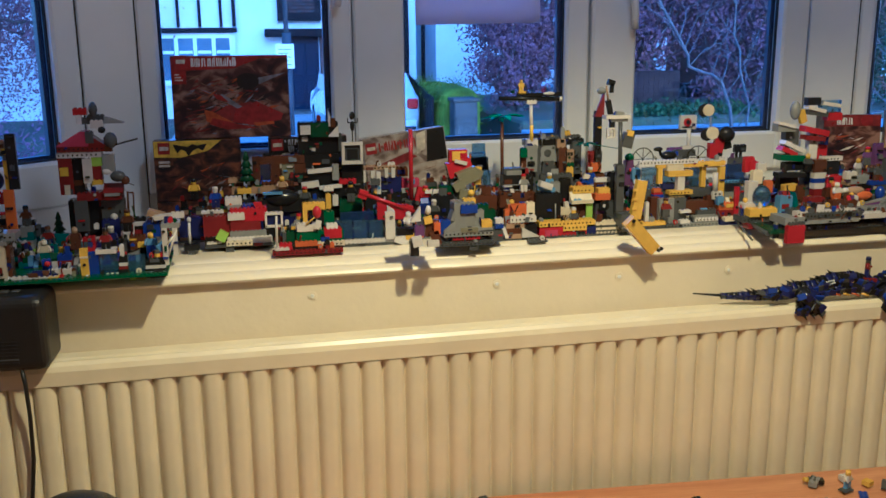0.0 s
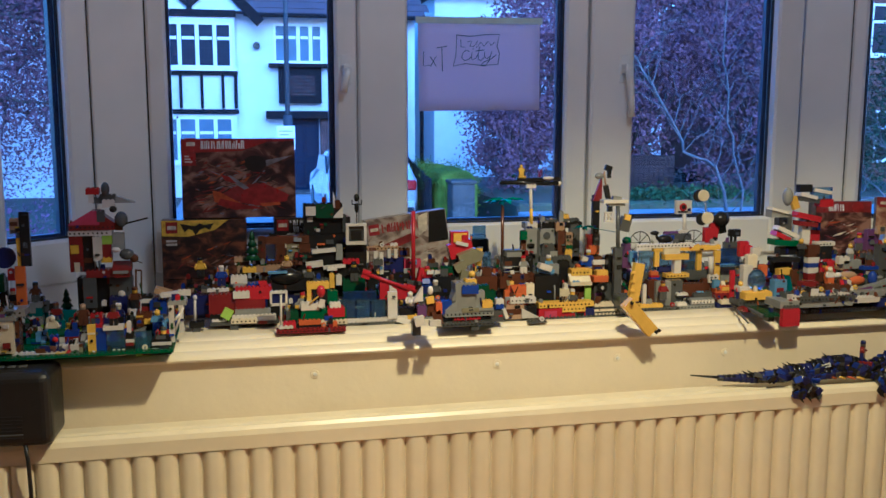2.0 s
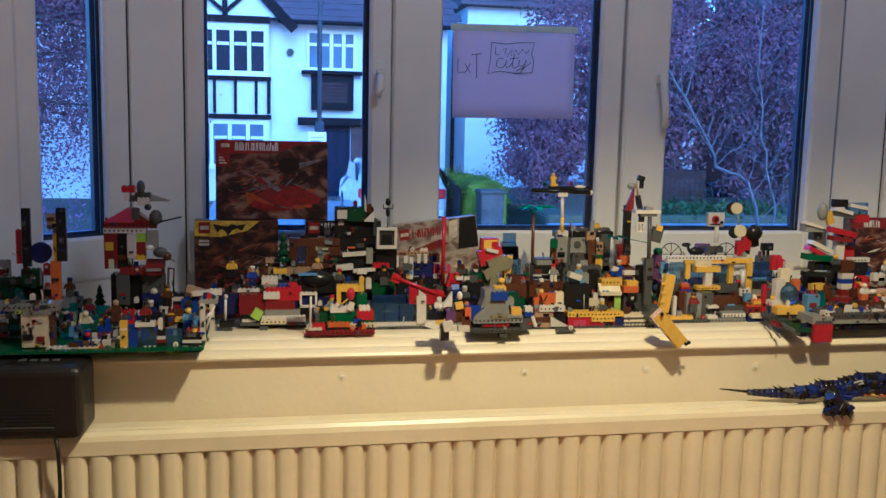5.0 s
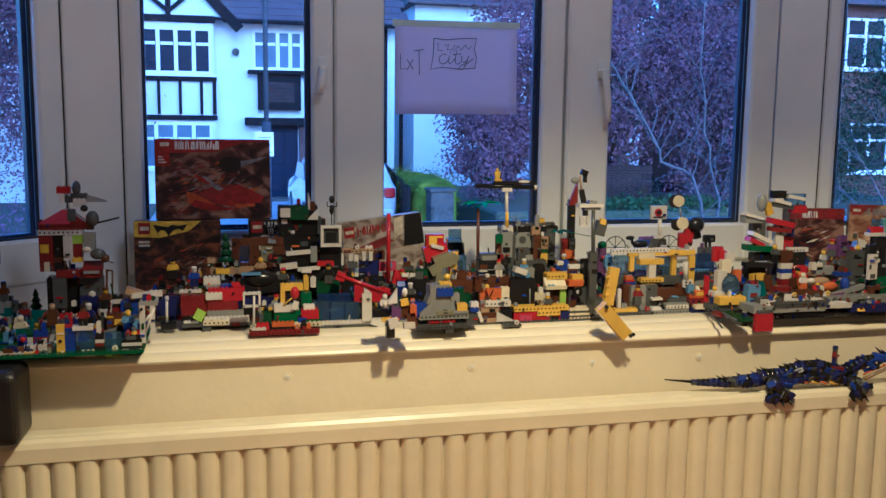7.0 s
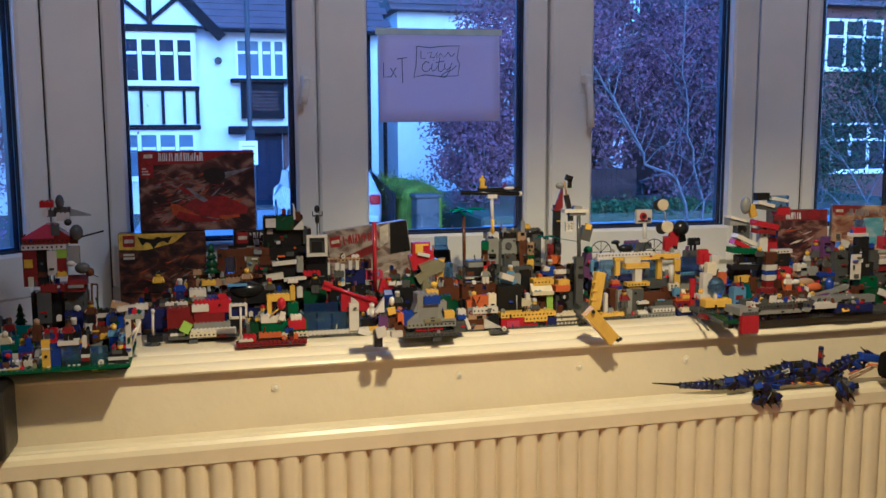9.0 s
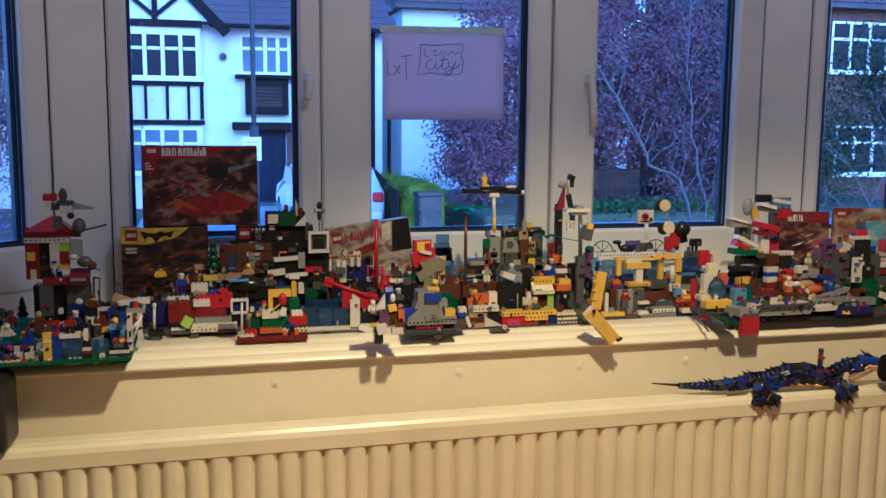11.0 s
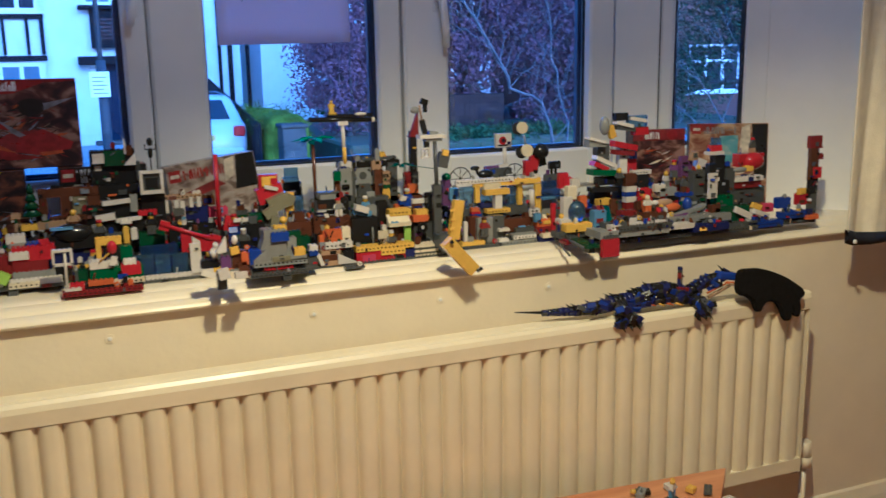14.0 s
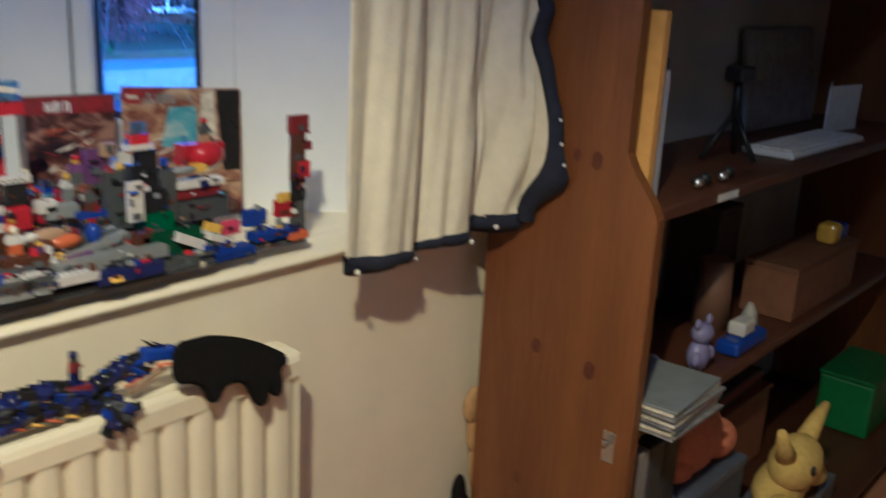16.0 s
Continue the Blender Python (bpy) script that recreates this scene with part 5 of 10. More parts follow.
def greeble(t, seed, much=1.0):
    """Tiles, seams, peg holes, studs, rods and small stacks on the faces and tops of a model's larger bricks."""
    rnd = random.Random(seed)
    bits = Bits()
    for ob in list(t.children):
        if not ob.name.startswith(("brick", "plate")):
            continue
        lo = Vector(ob.bound_box[0])
        w, d, h = Vector(ob.bound_box[6]) - lo
        if w < 0.008 or abs(ob.matrix_basis[0][2]) > 0.01:
            continue
        h = h - (0.0018 if h > 0.004 else 0.0)
        q = ob.matrix_basis.translation
        # pieces proud of the front: a broken patchwork, darker than the brick behind as often as lighter
        for _ in range(int(much * w * h / 0.00014 * rnd.uniform(0.4, 1.0))):
            gw, gh = min(w, rnd.choice((0.004, 0.006, 0.008, 0.008, 0.012, 0.016))), min(h, rnd.choice((0.0032, 0.0032, 0.0064, 0.0096)))
            gx, gz = q.x + rnd.uniform(0, w - gw), q.z + rnd.uniform(0, h - gh)
            hue = rnd.choice(DARK) if rnd.random() < 0.5 else rnd.choice(accents(q.x))
            k = rnd.random()
            if k < 0.55:
                bits.block(hue, gx, q.y - rnd.choice((0.0012, 0.0024, 0.004)), gz, gw, 0.0042, gh)
            elif k < 0.72:
                bits.wedge(hue, gx, q.y - 0.005, gz, gw, 0.0052, gh)
            elif k < 0.88:
                bits.round(hue, (gx + gw / 2, q.y - 0.0022, gz + gh / 2), (gx + gw / 2, q.y + 0.0005, gz + gh / 2), min(0.0028, h / 2))
            else:
                bits.round(hue, (gx, q.y - 0.002, gz), (gx + rnd.uniform(-0.010, 0.010), q.y - 0.003, gz + rnd.uniform(0.004, 0.014)), 0.0012)
        # a row of peg holes in long thin beams
        if w > 0.045 and 0.005 < h < 0.013 and rnd.random() < 0.6:
            for k in range(int(w / STUD)):
                bits.round("black", (q.x + STUD * (k + 0.5), q.y - 0.0004, q.z + h / 2), (q.x + STUD * (k + 0.5), q.y + 0.0004, q.z + h / 2), 0.0019)
        for _ in range(int(much * w * min(d, 0.03) / 0.00017 * rnd.uniform(0.3, 1.0))):
            topping(bits, rnd, q.x, q.y, q.z + h, w, d, accents(q.x))
        if w > 0.03 and d > 0.012 and rnd.random() < 0.07 * much:
            bits.person(rnd, q.x + rnd.uniform(0.008, w - 0.008), q.y + 0.006, q.z + h)
    bits.join(t)


# ---- the brick city on the window board ----

t = model("toy_tower", "tall toy brick tower with a dark pink roof", "toy building")
b(t, "dgrey", -0.0409, 1.9838, 0.8722, 0.016, 0.016, 0.0374, 0, name="pillar")
b(t, "black", -0.0961, 2.02, 0.9098, 0.0835, 0.04, 0.0695)
b(t, "dgrey", -0.0829, 2, 0.9253, 0.0241, 0.012, 0.058)
b(t, "dred", -0.0765, 2, 0.9822, 0.0778, 0.04, 0.0137)
b(t, "dred", -0.1034, 2, 0.9945, 0.0239, 0.032, 0.0676)
b(t, "yellow", -0.1005, 1.996, 1.0295, 0.0143, 0.004, 0.0155, 0)
b(t, "cream", -0.0953, 1.996, 0.9951, 0.0095, 0.004, 0.0177, 0)
b(t, "black", -0.0812, 2.01, 0.9923, 0.0193, 0.024, 0.0681)
b(t, "white", -0.0616, 1.998, 1.0146, 0.0164, 0.006, 0.0448, 0)
b(t, "lime", -0.0456, 2, 1.0452, 0.0174, 0.02, 0.0219)
b(t, "dred", -0.0457, 2, 1.019, 0.0165, 0.02, 0.0262)
b(t, "yellow", -0.0481, 1.998, 1.011, 0.0184, 0.022, 0.0084)
b(t, "white", -0.1042, 1.998, 1.0618, 0.0766, 0.034, 0.0093)
b(t, "dred", -0.1014, 1.996, 1.0723, 0.0804, 0.036, 0.0103)
b(t, "pink", -0.1025, 1.996, 1.082, 0.0418, 0.034, 0.0267, 0, slope="l")
b(t, "pink", -0.0617, 1.996, 1.0815, 0.0144, 0.034, 0.0268, 0)
b(t, "dred", -0.0474, 1.996, 1.0811, 0.0289, 0.034, 0.0238, 0, slope="r")
b(t, "dgrey", -0.0517, 1.994, 1.0877, 0.0144, 0.008, 0.0206)
b(t, "red", -0.0712, 2.01, 1.1371, 0.024, 0.016, 0.0114)
b(t, "white", -0.0664, 2.006, 1.122, 0.0096, 0.008, 0.0155, 0)
b(t, "dgrey", -0.0595, 2.01, 1.1204, 0.0164, 0.016, 0.0104)
orb(t, "dgrey", -0.0364, 2.01, 1.1472, 0.0077, 0.0077, 0.0135)
b(t, "grey", -0.0207, 2.01, 1.1208, 0.0362, 0.012, 0.0136, 0, slope="r")
b(t, "dgrey", -0.0477, 2.01, 1.1254, 0.0291, 0.014, 0.0104)
b(t, "white", -0.0425, 2.004, 1.1134, 0.0222, 0.012, 0.0135)
orb(t, "black", -0.0236, 2.004, 1.1102, 0.0068, 0.0062, 0.0062)
orb(t, "dgrey", -0.009, 1.998, 1.0918, 0.0117, 0.0117, 0.0146)
b(t, "brown", -0.0212, 2, 1.0708, 0.0136, 0.01, 0.0261, 0)
bar(t, "black", -0.0012, 1.995, 1.0837, 0.0383, 1.995, 1.0934, 0.0016)
b(t, "grey", -0.0265, 2, 1.0342, 0.0205, 0.014, 0.0314, 0)
orb(t, "white", -0.0205, 1.994, 1.0351, 0.0078, 0.0052, 0.0052)
orb(t, "dgrey", -0.0017, 1.996, 1.0259, 0.0137, 0.0105, 0.0105)
orb(t, "brown", 0.0108, 1.996, 1.0182, 0.0079, 0.0079, 0.0084)
bar(t, "brown", 0.0099, 1.994, 1.0154, 0.0254, 1.994, 1.0086, 0.001)
b(t, "dred", -0.0294, 1.992, 0.9953, 0.0351, 0.024, 0.0158, 0, slope="f")
b(t, "grey", -0.0276, 1.99, 0.9904, 0.0272, 0.024, 0.0053, 0)
b(t, "dred", -0.0261, 1.992, 0.9827, 0.0234, 0.02, 0.0084, 0, slope="r")
b(t, "dgrey", -0.0373, 2.01, 0.9424, 0.0414, 0.026, 0.0373)
orb(t, "white", -0.0149, 2, 0.9495, 0.0069, 0.0069, 0.0074)
b(t, "dgrey", -0.0091, 2.02, 0.9184, 0.012, 0.01, 0.0753)
bar(t, "brown", 0.0125, 2, 0.9964, 0.0103, 2, 0.9378, 0.002)
bar(t, "brown", 0.0124, 2, 0.9942, 0.0223, 2, 0.9939, 0.0016)
bar(t, "brown", 0.0223, 2, 0.9939, 0.0204, 2, 0.9428, 0.0016)
b(t, "white", -0.0504, 1.99, 0.9304, 0.0087, 0.008, 0.0095)
b(t, "dblue", -0.036, 1.99, 0.9145, 0.0312, 0.018, 0.0318)
greeble(t, 1, 0.35)

t = model("toy_harbour", "low toy brick scene on a green baseplate", "toy model")
b(t, "green", -0.2773, 1.795, 0.8919, 0.3713, 0.3, 0.0038, name="baseplate")
b(t, "white", -0.1674, 1.812, 0.8911, 0.0831, 0.016, 0.0066)
b(t, "yellow", -0.0995, 1.811, 0.8894, 0.0172, 0.016, 0.0076)
b(t, "red", -0.0841, 1.811, 0.8888, 0.0086, 0.016, 0.0076)
b(t, "dgreen", -0.0739, 1.812, 0.8874, 0.0277, 0.016, 0.0086)
b(t, "cream", -0.0175, 1.814, 0.8856, 0.031, 0.01, 0.0097)
b(t, "blue", -0.0351, 1.82, 0.8885, 0.0167, 0.014, 0.0443, 0)
b(t, "yellow", -0.0474, 1.816, 0.8893, 0.0131, 0.008, 0.0527, 0)
b(t, "white", -0.022, 1.816, 0.9308, 0.0335, 0.02, 0.0077, 0)
b(t, "tblue", -0.0162, 1.818, 0.8934, 0.0283, 0.004, 0.0367, 0)
b(t, "white", 0.0133, 1.816, 0.8888, 0.0143, 0.016, 0.0039)
b(t, "black", 0.0136, 1.816, 0.8927, 0.0143, 0.016, 0.0097)
b(t, "dred", 0.0139, 1.816, 0.9024, 0.0143, 0.016, 0.0058)
b(t, "white", 0.0141, 1.816, 0.9082, 0.0143, 0.016, 0.0058)
b(t, "black", 0.0144, 1.816, 0.914, 0.0143, 0.016, 0.0097)
b(t, "white", 0.0163, 1.82, 0.9229, 0.0071, 0.01, 0.0203)
b(t, "tblue", 0.03, 1.818, 0.8929, 0.027, 0.004, 0.0331, 0)
b(t, "lime", 0.0296, 1.814, 0.8832, 0.0269, 0.016, 0.0107)
b(t, "black", 0.0565, 1.814, 0.8844, 0.0326, 0.024, 0.0049)
b(t, "white", 0.0567, 1.814, 0.8893, 0.0326, 0.024, 0.0068, 0)
b(t, "black", 0.0569, 1.814, 0.8962, 0.0326, 0.024, 0.0049)
b(t, "white", 0.0571, 1.814, 0.9011, 0.0326, 0.024, 0.0059, 0)
b(t, "black", 0.0573, 1.814, 0.9069, 0.0326, 0.024, 0.0049)
b(t, "red", 0.0634, 1.82, 0.9123, 0.0227, 0.014, 0.0117)
b(t, "white", 0.0869, 1.818, 0.9042, 0.0091, 0.008, 0.0654, 0)
b(t, "white", 0.0982, 1.9, 0.902, 0.0086, 0.008, 0.0513, 0)
b(t, "grey", 0.0862, 1.82, 0.9688, 0.031, 0.04, 0.0068)
bar(t, "white", 0.0934, 1.82, 0.9153, 0.1115, 1.82, 0.9655, 0.002)
bar(t, "white", 0.0942, 1.82, 0.9398, 0.1056, 1.82, 0.954, 0.0022)
b(t, "teal", -0.1805, 2, 0.8733, 0.0875, 0.008, 0.0589, 0)
b(t, "dgrey", -0.2043, 1.99, 0.9316, 0.0653, 0.01, 0.0207)
b(t, "lblue", -0.1426, 1.95, 0.897, 0.0222, 0.01, 0.0153)
b(t, "yellow", -0.1113, 1.93, 0.8962, 0.0129, 0.01, 0.0142)
b(t, "lime", -0.0971, 1.92, 0.8896, 0.0147, 0.01, 0.0122)
b(t, "black", -0.1217, 1.94, 0.9087, 0.0148, 0.008, 0.0153)
b(t, "teal", -0.1339, 1.93, 0.8958, 0.0321, 0.014, 0.0304)
b(t, "teal", -0.1287, 1.94, 0.9089, 0.0184, 0.012, 0.0305, 0, slope="r")
b(t, "dgreen", -0.0861, 1.96, 0.8921, 0.017, 0.016, 0.0414)
b(t, "cream", -0.1324, 1.92, 0.9116, 0.0127, 0.01, 0.0221)
b(t, "red", -0.0938, 1.97, 0.9173, 0.0218, 0.02, 0.0125)
b(t, "red", -0.0593, 1.93, 0.918, 0.0215, 0.02, 0.0184)
b(t, "red", -0.049, 1.9, 0.9039, 0.0147, 0.016, 0.0201)
b(t, "grey", -0.0931, 1.93, 0.8837, 0.026, 0.02, 0.0306)
b(t, "brown", -0.0888, 1.92, 0.9093, 0.0212, 0.012, 0.0121)
orb(t, "white", -0.1062, 1.9, 0.9011, 0.0145, 0.01, 0.01)
b(t, "blue", -0.1122, 1.838, 0.9037, 0.0139, 0.01, 0.0173)
orb(t, "red", -0.1023, 1.832, 0.9156, 0.0052, 0.0048, 0.0048)
b(t, "white", -0.1022, 1.828, 0.8951, 0.0452, 0.02, 0.0096)
b(t, "black", 0.0288, 1.96, 0.9559, 0.0195, 0.016, 0.0063)
b(t, "white", 0.0286, 1.96, 0.9476, 0.0195, 0.016, 0.0084)
b(t, "black", 0.0283, 1.96, 0.9413, 0.0195, 0.016, 0.0063)
b(t, "white", 0.028, 1.96, 0.9329, 0.0195, 0.016, 0.0084)
b(t, "black", 0.0257, 1.96, 0.9224, 0.0215, 0.016, 0.0105)
b(t, "blue", 0.0437, 1.95, 0.9277, 0.0302, 0.024, 0.0251)
b(t, "brown", 0.0209, 1.93, 0.9141, 0.0288, 0.018, 0.0207)
b(t, "yellow", 0.0351, 1.92, 0.9159, 0.0134, 0.01, 0.0082)
b(t, "dgrey", 0.0098, 1.94, 0.9018, 0.0385, 0.02, 0.0208)
b(t, "lblue", 0.0499, 1.92, 0.8943, 0.024, 0.02, 0.0228)
b(t, "dblue", -0.0489, 1.95, 0.8918, 0.0477, 0.024, 0.0312)
b(t, "black", 0.0256, 1.92, 0.8851, 0.0239, 0.012, 0.0207)
b(t, "tan", 0.052, 1.955, 0.962, 0.0313, 0.026, 0.0105, rot=18)
b(t, "white", 0.0648, 1.94, 0.9611, 0.0321, 0.016, 0.0083, rot=-5)
b(t, "white", 0.0941, 1.955, 0.9595, 0.0238, 0.01, 0.0105)
b(t, "black", 0.083, 1.955, 0.9534, 0.0346, 0.012, 0.0053)
b(t, "tan", 0.0535, 1.955, 0.9496, 0.0196, 0.016, 0.0105, 0, slope="r")
pine(t, "dgreen", -0.12, 2.06, 0.9098, 0.051)
greeble(t, 2, 0.95)
t.matrix_world = Matrix.Translation((-0.006, 0.015, -0.012))

t = model("toy_post", "tall orange and black toy beam standing upright", "toy model")
b(t, "dgrey", -0.2351, 1.874, 0.8722, 0.016, 0.016, 0.0103, 0, name="pillar")
b(t, "orange", -0.1771, 1.9, 0.9478, 0.0166, 0.008, 0.076, 0)
b(t, "black", -0.1658, 1.9, 1.0237, 0.0166, 0.008, 0.0948, 0)
b(t, "yellow", -0.1728, 1.904, 1.0232, 0.0092, 0.006, 0.0694, 0)
b(t, "tan", -0.1825, 1.906, 1.0806, 0.0147, 0.008, 0.0256)
b(t, "black", -0.2275, 1.92, 1.0119, 0.0147, 0.008, 0.1033, 0)
disc(t, "dblue", -0.1998, 1.93, 1.035, 0.0187, 0.008)
b(t, "red", -0.2401, 1.93, 1.0156, 0.0092, 0.008, 0.06)
b(t, "red", -0.1923, 1.915, 0.9968, 0.0111, 0.01, 0.0201)
b(t, "dgreen", -0.305, 1.95, 0.9386, 0.0746, 0.01, 0.049)
b(t, "black", -0.2302, 1.95, 0.9371, 0.0283, 0.01, 0.0595)
b(t, "teal", -0.2472, 1.94, 0.9398, 0.0149, 0.008, 0.0286)
b(t, "grey", -0.2844, 1.95, 0.9878, 0.0279, 0.01, 0.0304)
b(t, "dgreen", -0.2336, 1.93, 0.9747, 0.0316, 0.016, 0.0303)
b(t, "grey", -0.291, 1.835, 0.949, 0.1404, 0.04, 0.0115)
b(t, "lime", -0.2216, 1.834, 0.9445, 0.053, 0.024, 0.0058)
b(t, "cream", -0.2117, 1.83, 0.8871, 0.0425, 0.03, 0.0562, 0)
b(t, "grey", -0.2079, 1.828, 0.9426, 0.0441, 0.034, 0.0067)
b(t, "brown", -0.1715, 1.84, 0.8827, 0.009, 0.024, 0.0577)
greeble(t, 3, 0.95)

t = model("toy_street_lamp", "white toy lamp post on a black base", "toy model")
b(t, "dgrey", 0.1128, 1.9915, 0.8722, 0.0143, 0.016, 0.0075, 0, name="pillar")
b(t, "black", 0.1056, 1.99, 0.8799, 0.0286, 0.02, 0.0109)
bar(t, "white", 0.1164, 2, 0.8877, 0.1178, 2, 0.9324, 0.0026)
orb(t, "white", 0.118, 2, 0.9378, 0.0041, 0.0041, 0.0054)
greeble(t, 4, 0.25)

t = model("toy_train", "red toy brick train on a white beam", "toy train")
b(t, "dgrey", 0.1819, 1.9935, 0.8722, 0.016, 0.016, 0.0076, 0, name="pillar")
b(t, "dgrey", 0.1442, 2, 0.88, 0.1315, 0.06, 0.0066)
b(t, "white", 0.186, 2, 0.8857, 0.0845, 0.008, 0.0122)
b(t, "grey", 0.1915, 2.004, 0.8961, 0.0687, 0.008, 0.0133)
b(t, "dred", 0.1428, 2.01, 0.8997, 0.05, 0.04, 0.0397)
b(t, "dred", 0.1929, 2.006, 0.9081, 0.057, 0.036, 0.0199)
b(t, "red", 0.1934, 2.006, 0.9278, 0.0697, 0.036, 0.0243)
b(t, "white", 0.1892, 2.002, 0.9317, 0.0314, 0.014, 0.0132)
b(t, "white", 0.1854, 2.03, 0.9555, 0.0318, 0.022, 0.0144)
b(t, "grey", 0.1895, 2.02, 0.9495, 0.0253, 0.02, 0.0078, 0)
b(t, "blue", 0.2169, 2.02, 0.9483, 0.0362, 0.022, 0.0078)
b(t, "white", 0.2316, 2.015, 0.9457, 0.0128, 0.012, 0.0056, 0)
b(t, "black", 0.1442, 2.008, 0.8868, 0.047, 0.03, 0.0133)
b(t, "white", 0.1474, 2, 0.8878, 0.028, 0.008, 0.0033)
b(t, "lime", 0.1677, 1.992, 0.8943, 0.0187, 0.01, 0.0197, rot=30)
b(t, "white", 0.1397, 2.03, 0.9415, 0.042, 0.014, 0.0044)
b(t, "dblue", 0.0973, 2.03, 0.8976, 0.0468, 0.026, 0.0376, 0)
b(t, "black", 0.2554, 2.02, 0.8897, 0.027, 0.024, 0.0337)
b(t, "cream", 0.1838, 1.996, 0.8831, 0.0493, 0.008, 0.0088)
greeble(t, 5, 0.25)

t = model("toy_signal", "white toy window frame on a slender column", "toy model")
b(t, "dred", 0.2678, 1.93, 0.8743, 0.1312, 0.024, 0.0076)
b(t, "white", 0.2573, 1.94, 0.9505, 0.033, 0.008, 0.0043)
b(t, "white", 0.257, 1.94, 0.9275, 0.0041, 0.008, 0.0236, 0)
b(t, "white", 0.2859, 1.94, 0.9262, 0.0041, 0.008, 0.0237, 0)
b(t, "white", 0.2568, 1.94, 0.9268, 0.0331, 0.008, 0.0043, 0)
b(t, "dblue", 0.2613, 1.946, 0.93, 0.0249, 0.002, 0.0194, 0)
bar(t, "white", 0.2764, 1.938, 0.8828, 0.2777, 1.938, 0.9486, 0.0022)
b(t, "red", 0.2806, 1.935, 0.8827, 0.0239, 0.016, 0.0119)
b(t, "white", 0.2721, 1.931, 0.884, 0.0269, 0.014, 0.0043)
greeble(t, 6, 0.25)

t = model("toy_wagon", "toy wagon of green, white and red bricks", "toy train")
b(t, "black", 0.305, 1.945, 0.8775, 0.0957, 0.03, 0.0077)
b(t, "cream", 0.3526, 1.945, 0.884, 0.0514, 0.032, 0.0088)
b(t, "orange", 0.3104, 1.945, 0.8862, 0.0423, 0.032, 0.0088)
b(t, "green", 0.3151, 1.95, 0.8927, 0.0875, 0.032, 0.0209)
b(t, "white", 0.3152, 1.948, 0.914, 0.0359, 0.024, 0.0131)
b(t, "red", 0.3659, 1.948, 0.8986, 0.0332, 0.024, 0.0176)
b(t, "white", 0.3706, 1.95, 0.9159, 0.0214, 0.016, 0.0088)
b(t, "dred", 0.3288, 1.94, 0.8722, 0.0446, 0.02, 0.0076)
orb(t, "red", 0.3535, 1.945, 0.9508, 0.0085, 0.0085, 0.012)
bar(t, "yellow", 0.332, 1.945, 0.9277, 0.3534, 1.945, 0.9454, 0.0016)
b(t, "yellow", 0.3289, 1.97, 0.9507, 0.0429, 0.02, 0.0121)
b(t, "yellow", 0.3286, 1.97, 0.9272, 0.0085, 0.01, 0.0242)
b(t, "black", 0.3396, 1.975, 0.9209, 0.0291, 0.014, 0.0288)
b(t, "green", 0.3691, 1.98, 0.9189, 0.0196, 0.016, 0.0245)
b(t, "white", 0.3487, 1.942, 0.9187, 0.0106, 0.008, 0.0163, rot=20)
b(t, "dgreen", 0.2956, 1.96, 0.8929, 0.0222, 0.016, 0.0186)
greeble(t, 7, 0.25)

t = model("toy_car", "black toy car with a rounded roof", "toy vehicle")
b(t, "dgrey", 0.2912, 2.0335, 0.8722, 0.016, 0.016, 0.0232, 0, name="pillar")
orb(t, "black", 0.2944, 2.07, 0.9589, 0.038, 0.0184, 0.0184)
b(t, "black", 0.2519, 2.06, 0.932, 0.0829, 0.036, 0.0252, 0)
b(t, "grey", 0.3279, 2.07, 0.9401, 0.0191, 0.02, 0.0289)
b(t, "lblue", 0.2577, 2.05, 0.9697, 0.0383, 0.01, 0.0045, 0)
bar(t, "grey", 0.2787, 2.05, 0.9344, 0.2786, 2.05, 0.9287, 0.006)
b(t, "dblue", 0.2515, 2.07, 0.8956, 0.0779, 0.03, 0.037)
greeble(t, 8, 0.35)

t = model("toy_fence", "brown toy fence and bridge with a dark green tree", "toy model")
b(t, "dgrey", 0.273, 2.1115, 0.8722, 0.016, 0.016, 0.0891, 0, name="pillar")
pine(t, "dgreen", 0.2295, 2.12, 0.9819, 0.0638)
b(t, "brown", 0.2415, 2.14, 0.9664, 0.0159, 0.01, 0.0682, 0)
b(t, "brown", 0.2556, 2.14, 1.017, 0.0918, 0.016, 0.0165, 0)
b(t, "brown", 0.2788, 2.14, 0.9676, 0.0183, 0.014, 0.0497, 0)
b(t, "olive", 0.3009, 2.142, 0.9831, 0.0254, 0.012, 0.0404, 0)
b(t, "brown", 0.326, 2.14, 0.966, 0.0232, 0.014, 0.05, 0)
b(t, "brown", 0.2318, 2.13, 0.9735, 0.1374, 0.024, 0.0095)
b(t, "tan", 0.198, 2.12, 0.9615, 0.1012, 0.024, 0.014)
b(t, "yellow", 0.2091, 2.11, 0.9639, 0.0278, 0.016, 0.0104)
b(t, "tan", 0.1928, 2.13, 0.9834, 0.0302, 0.016, 0.0093)
b(t, "brown", 0.1937, 2.13, 0.974, 0.0291, 0.016, 0.0093)
greeble(t, 9, 0.60)

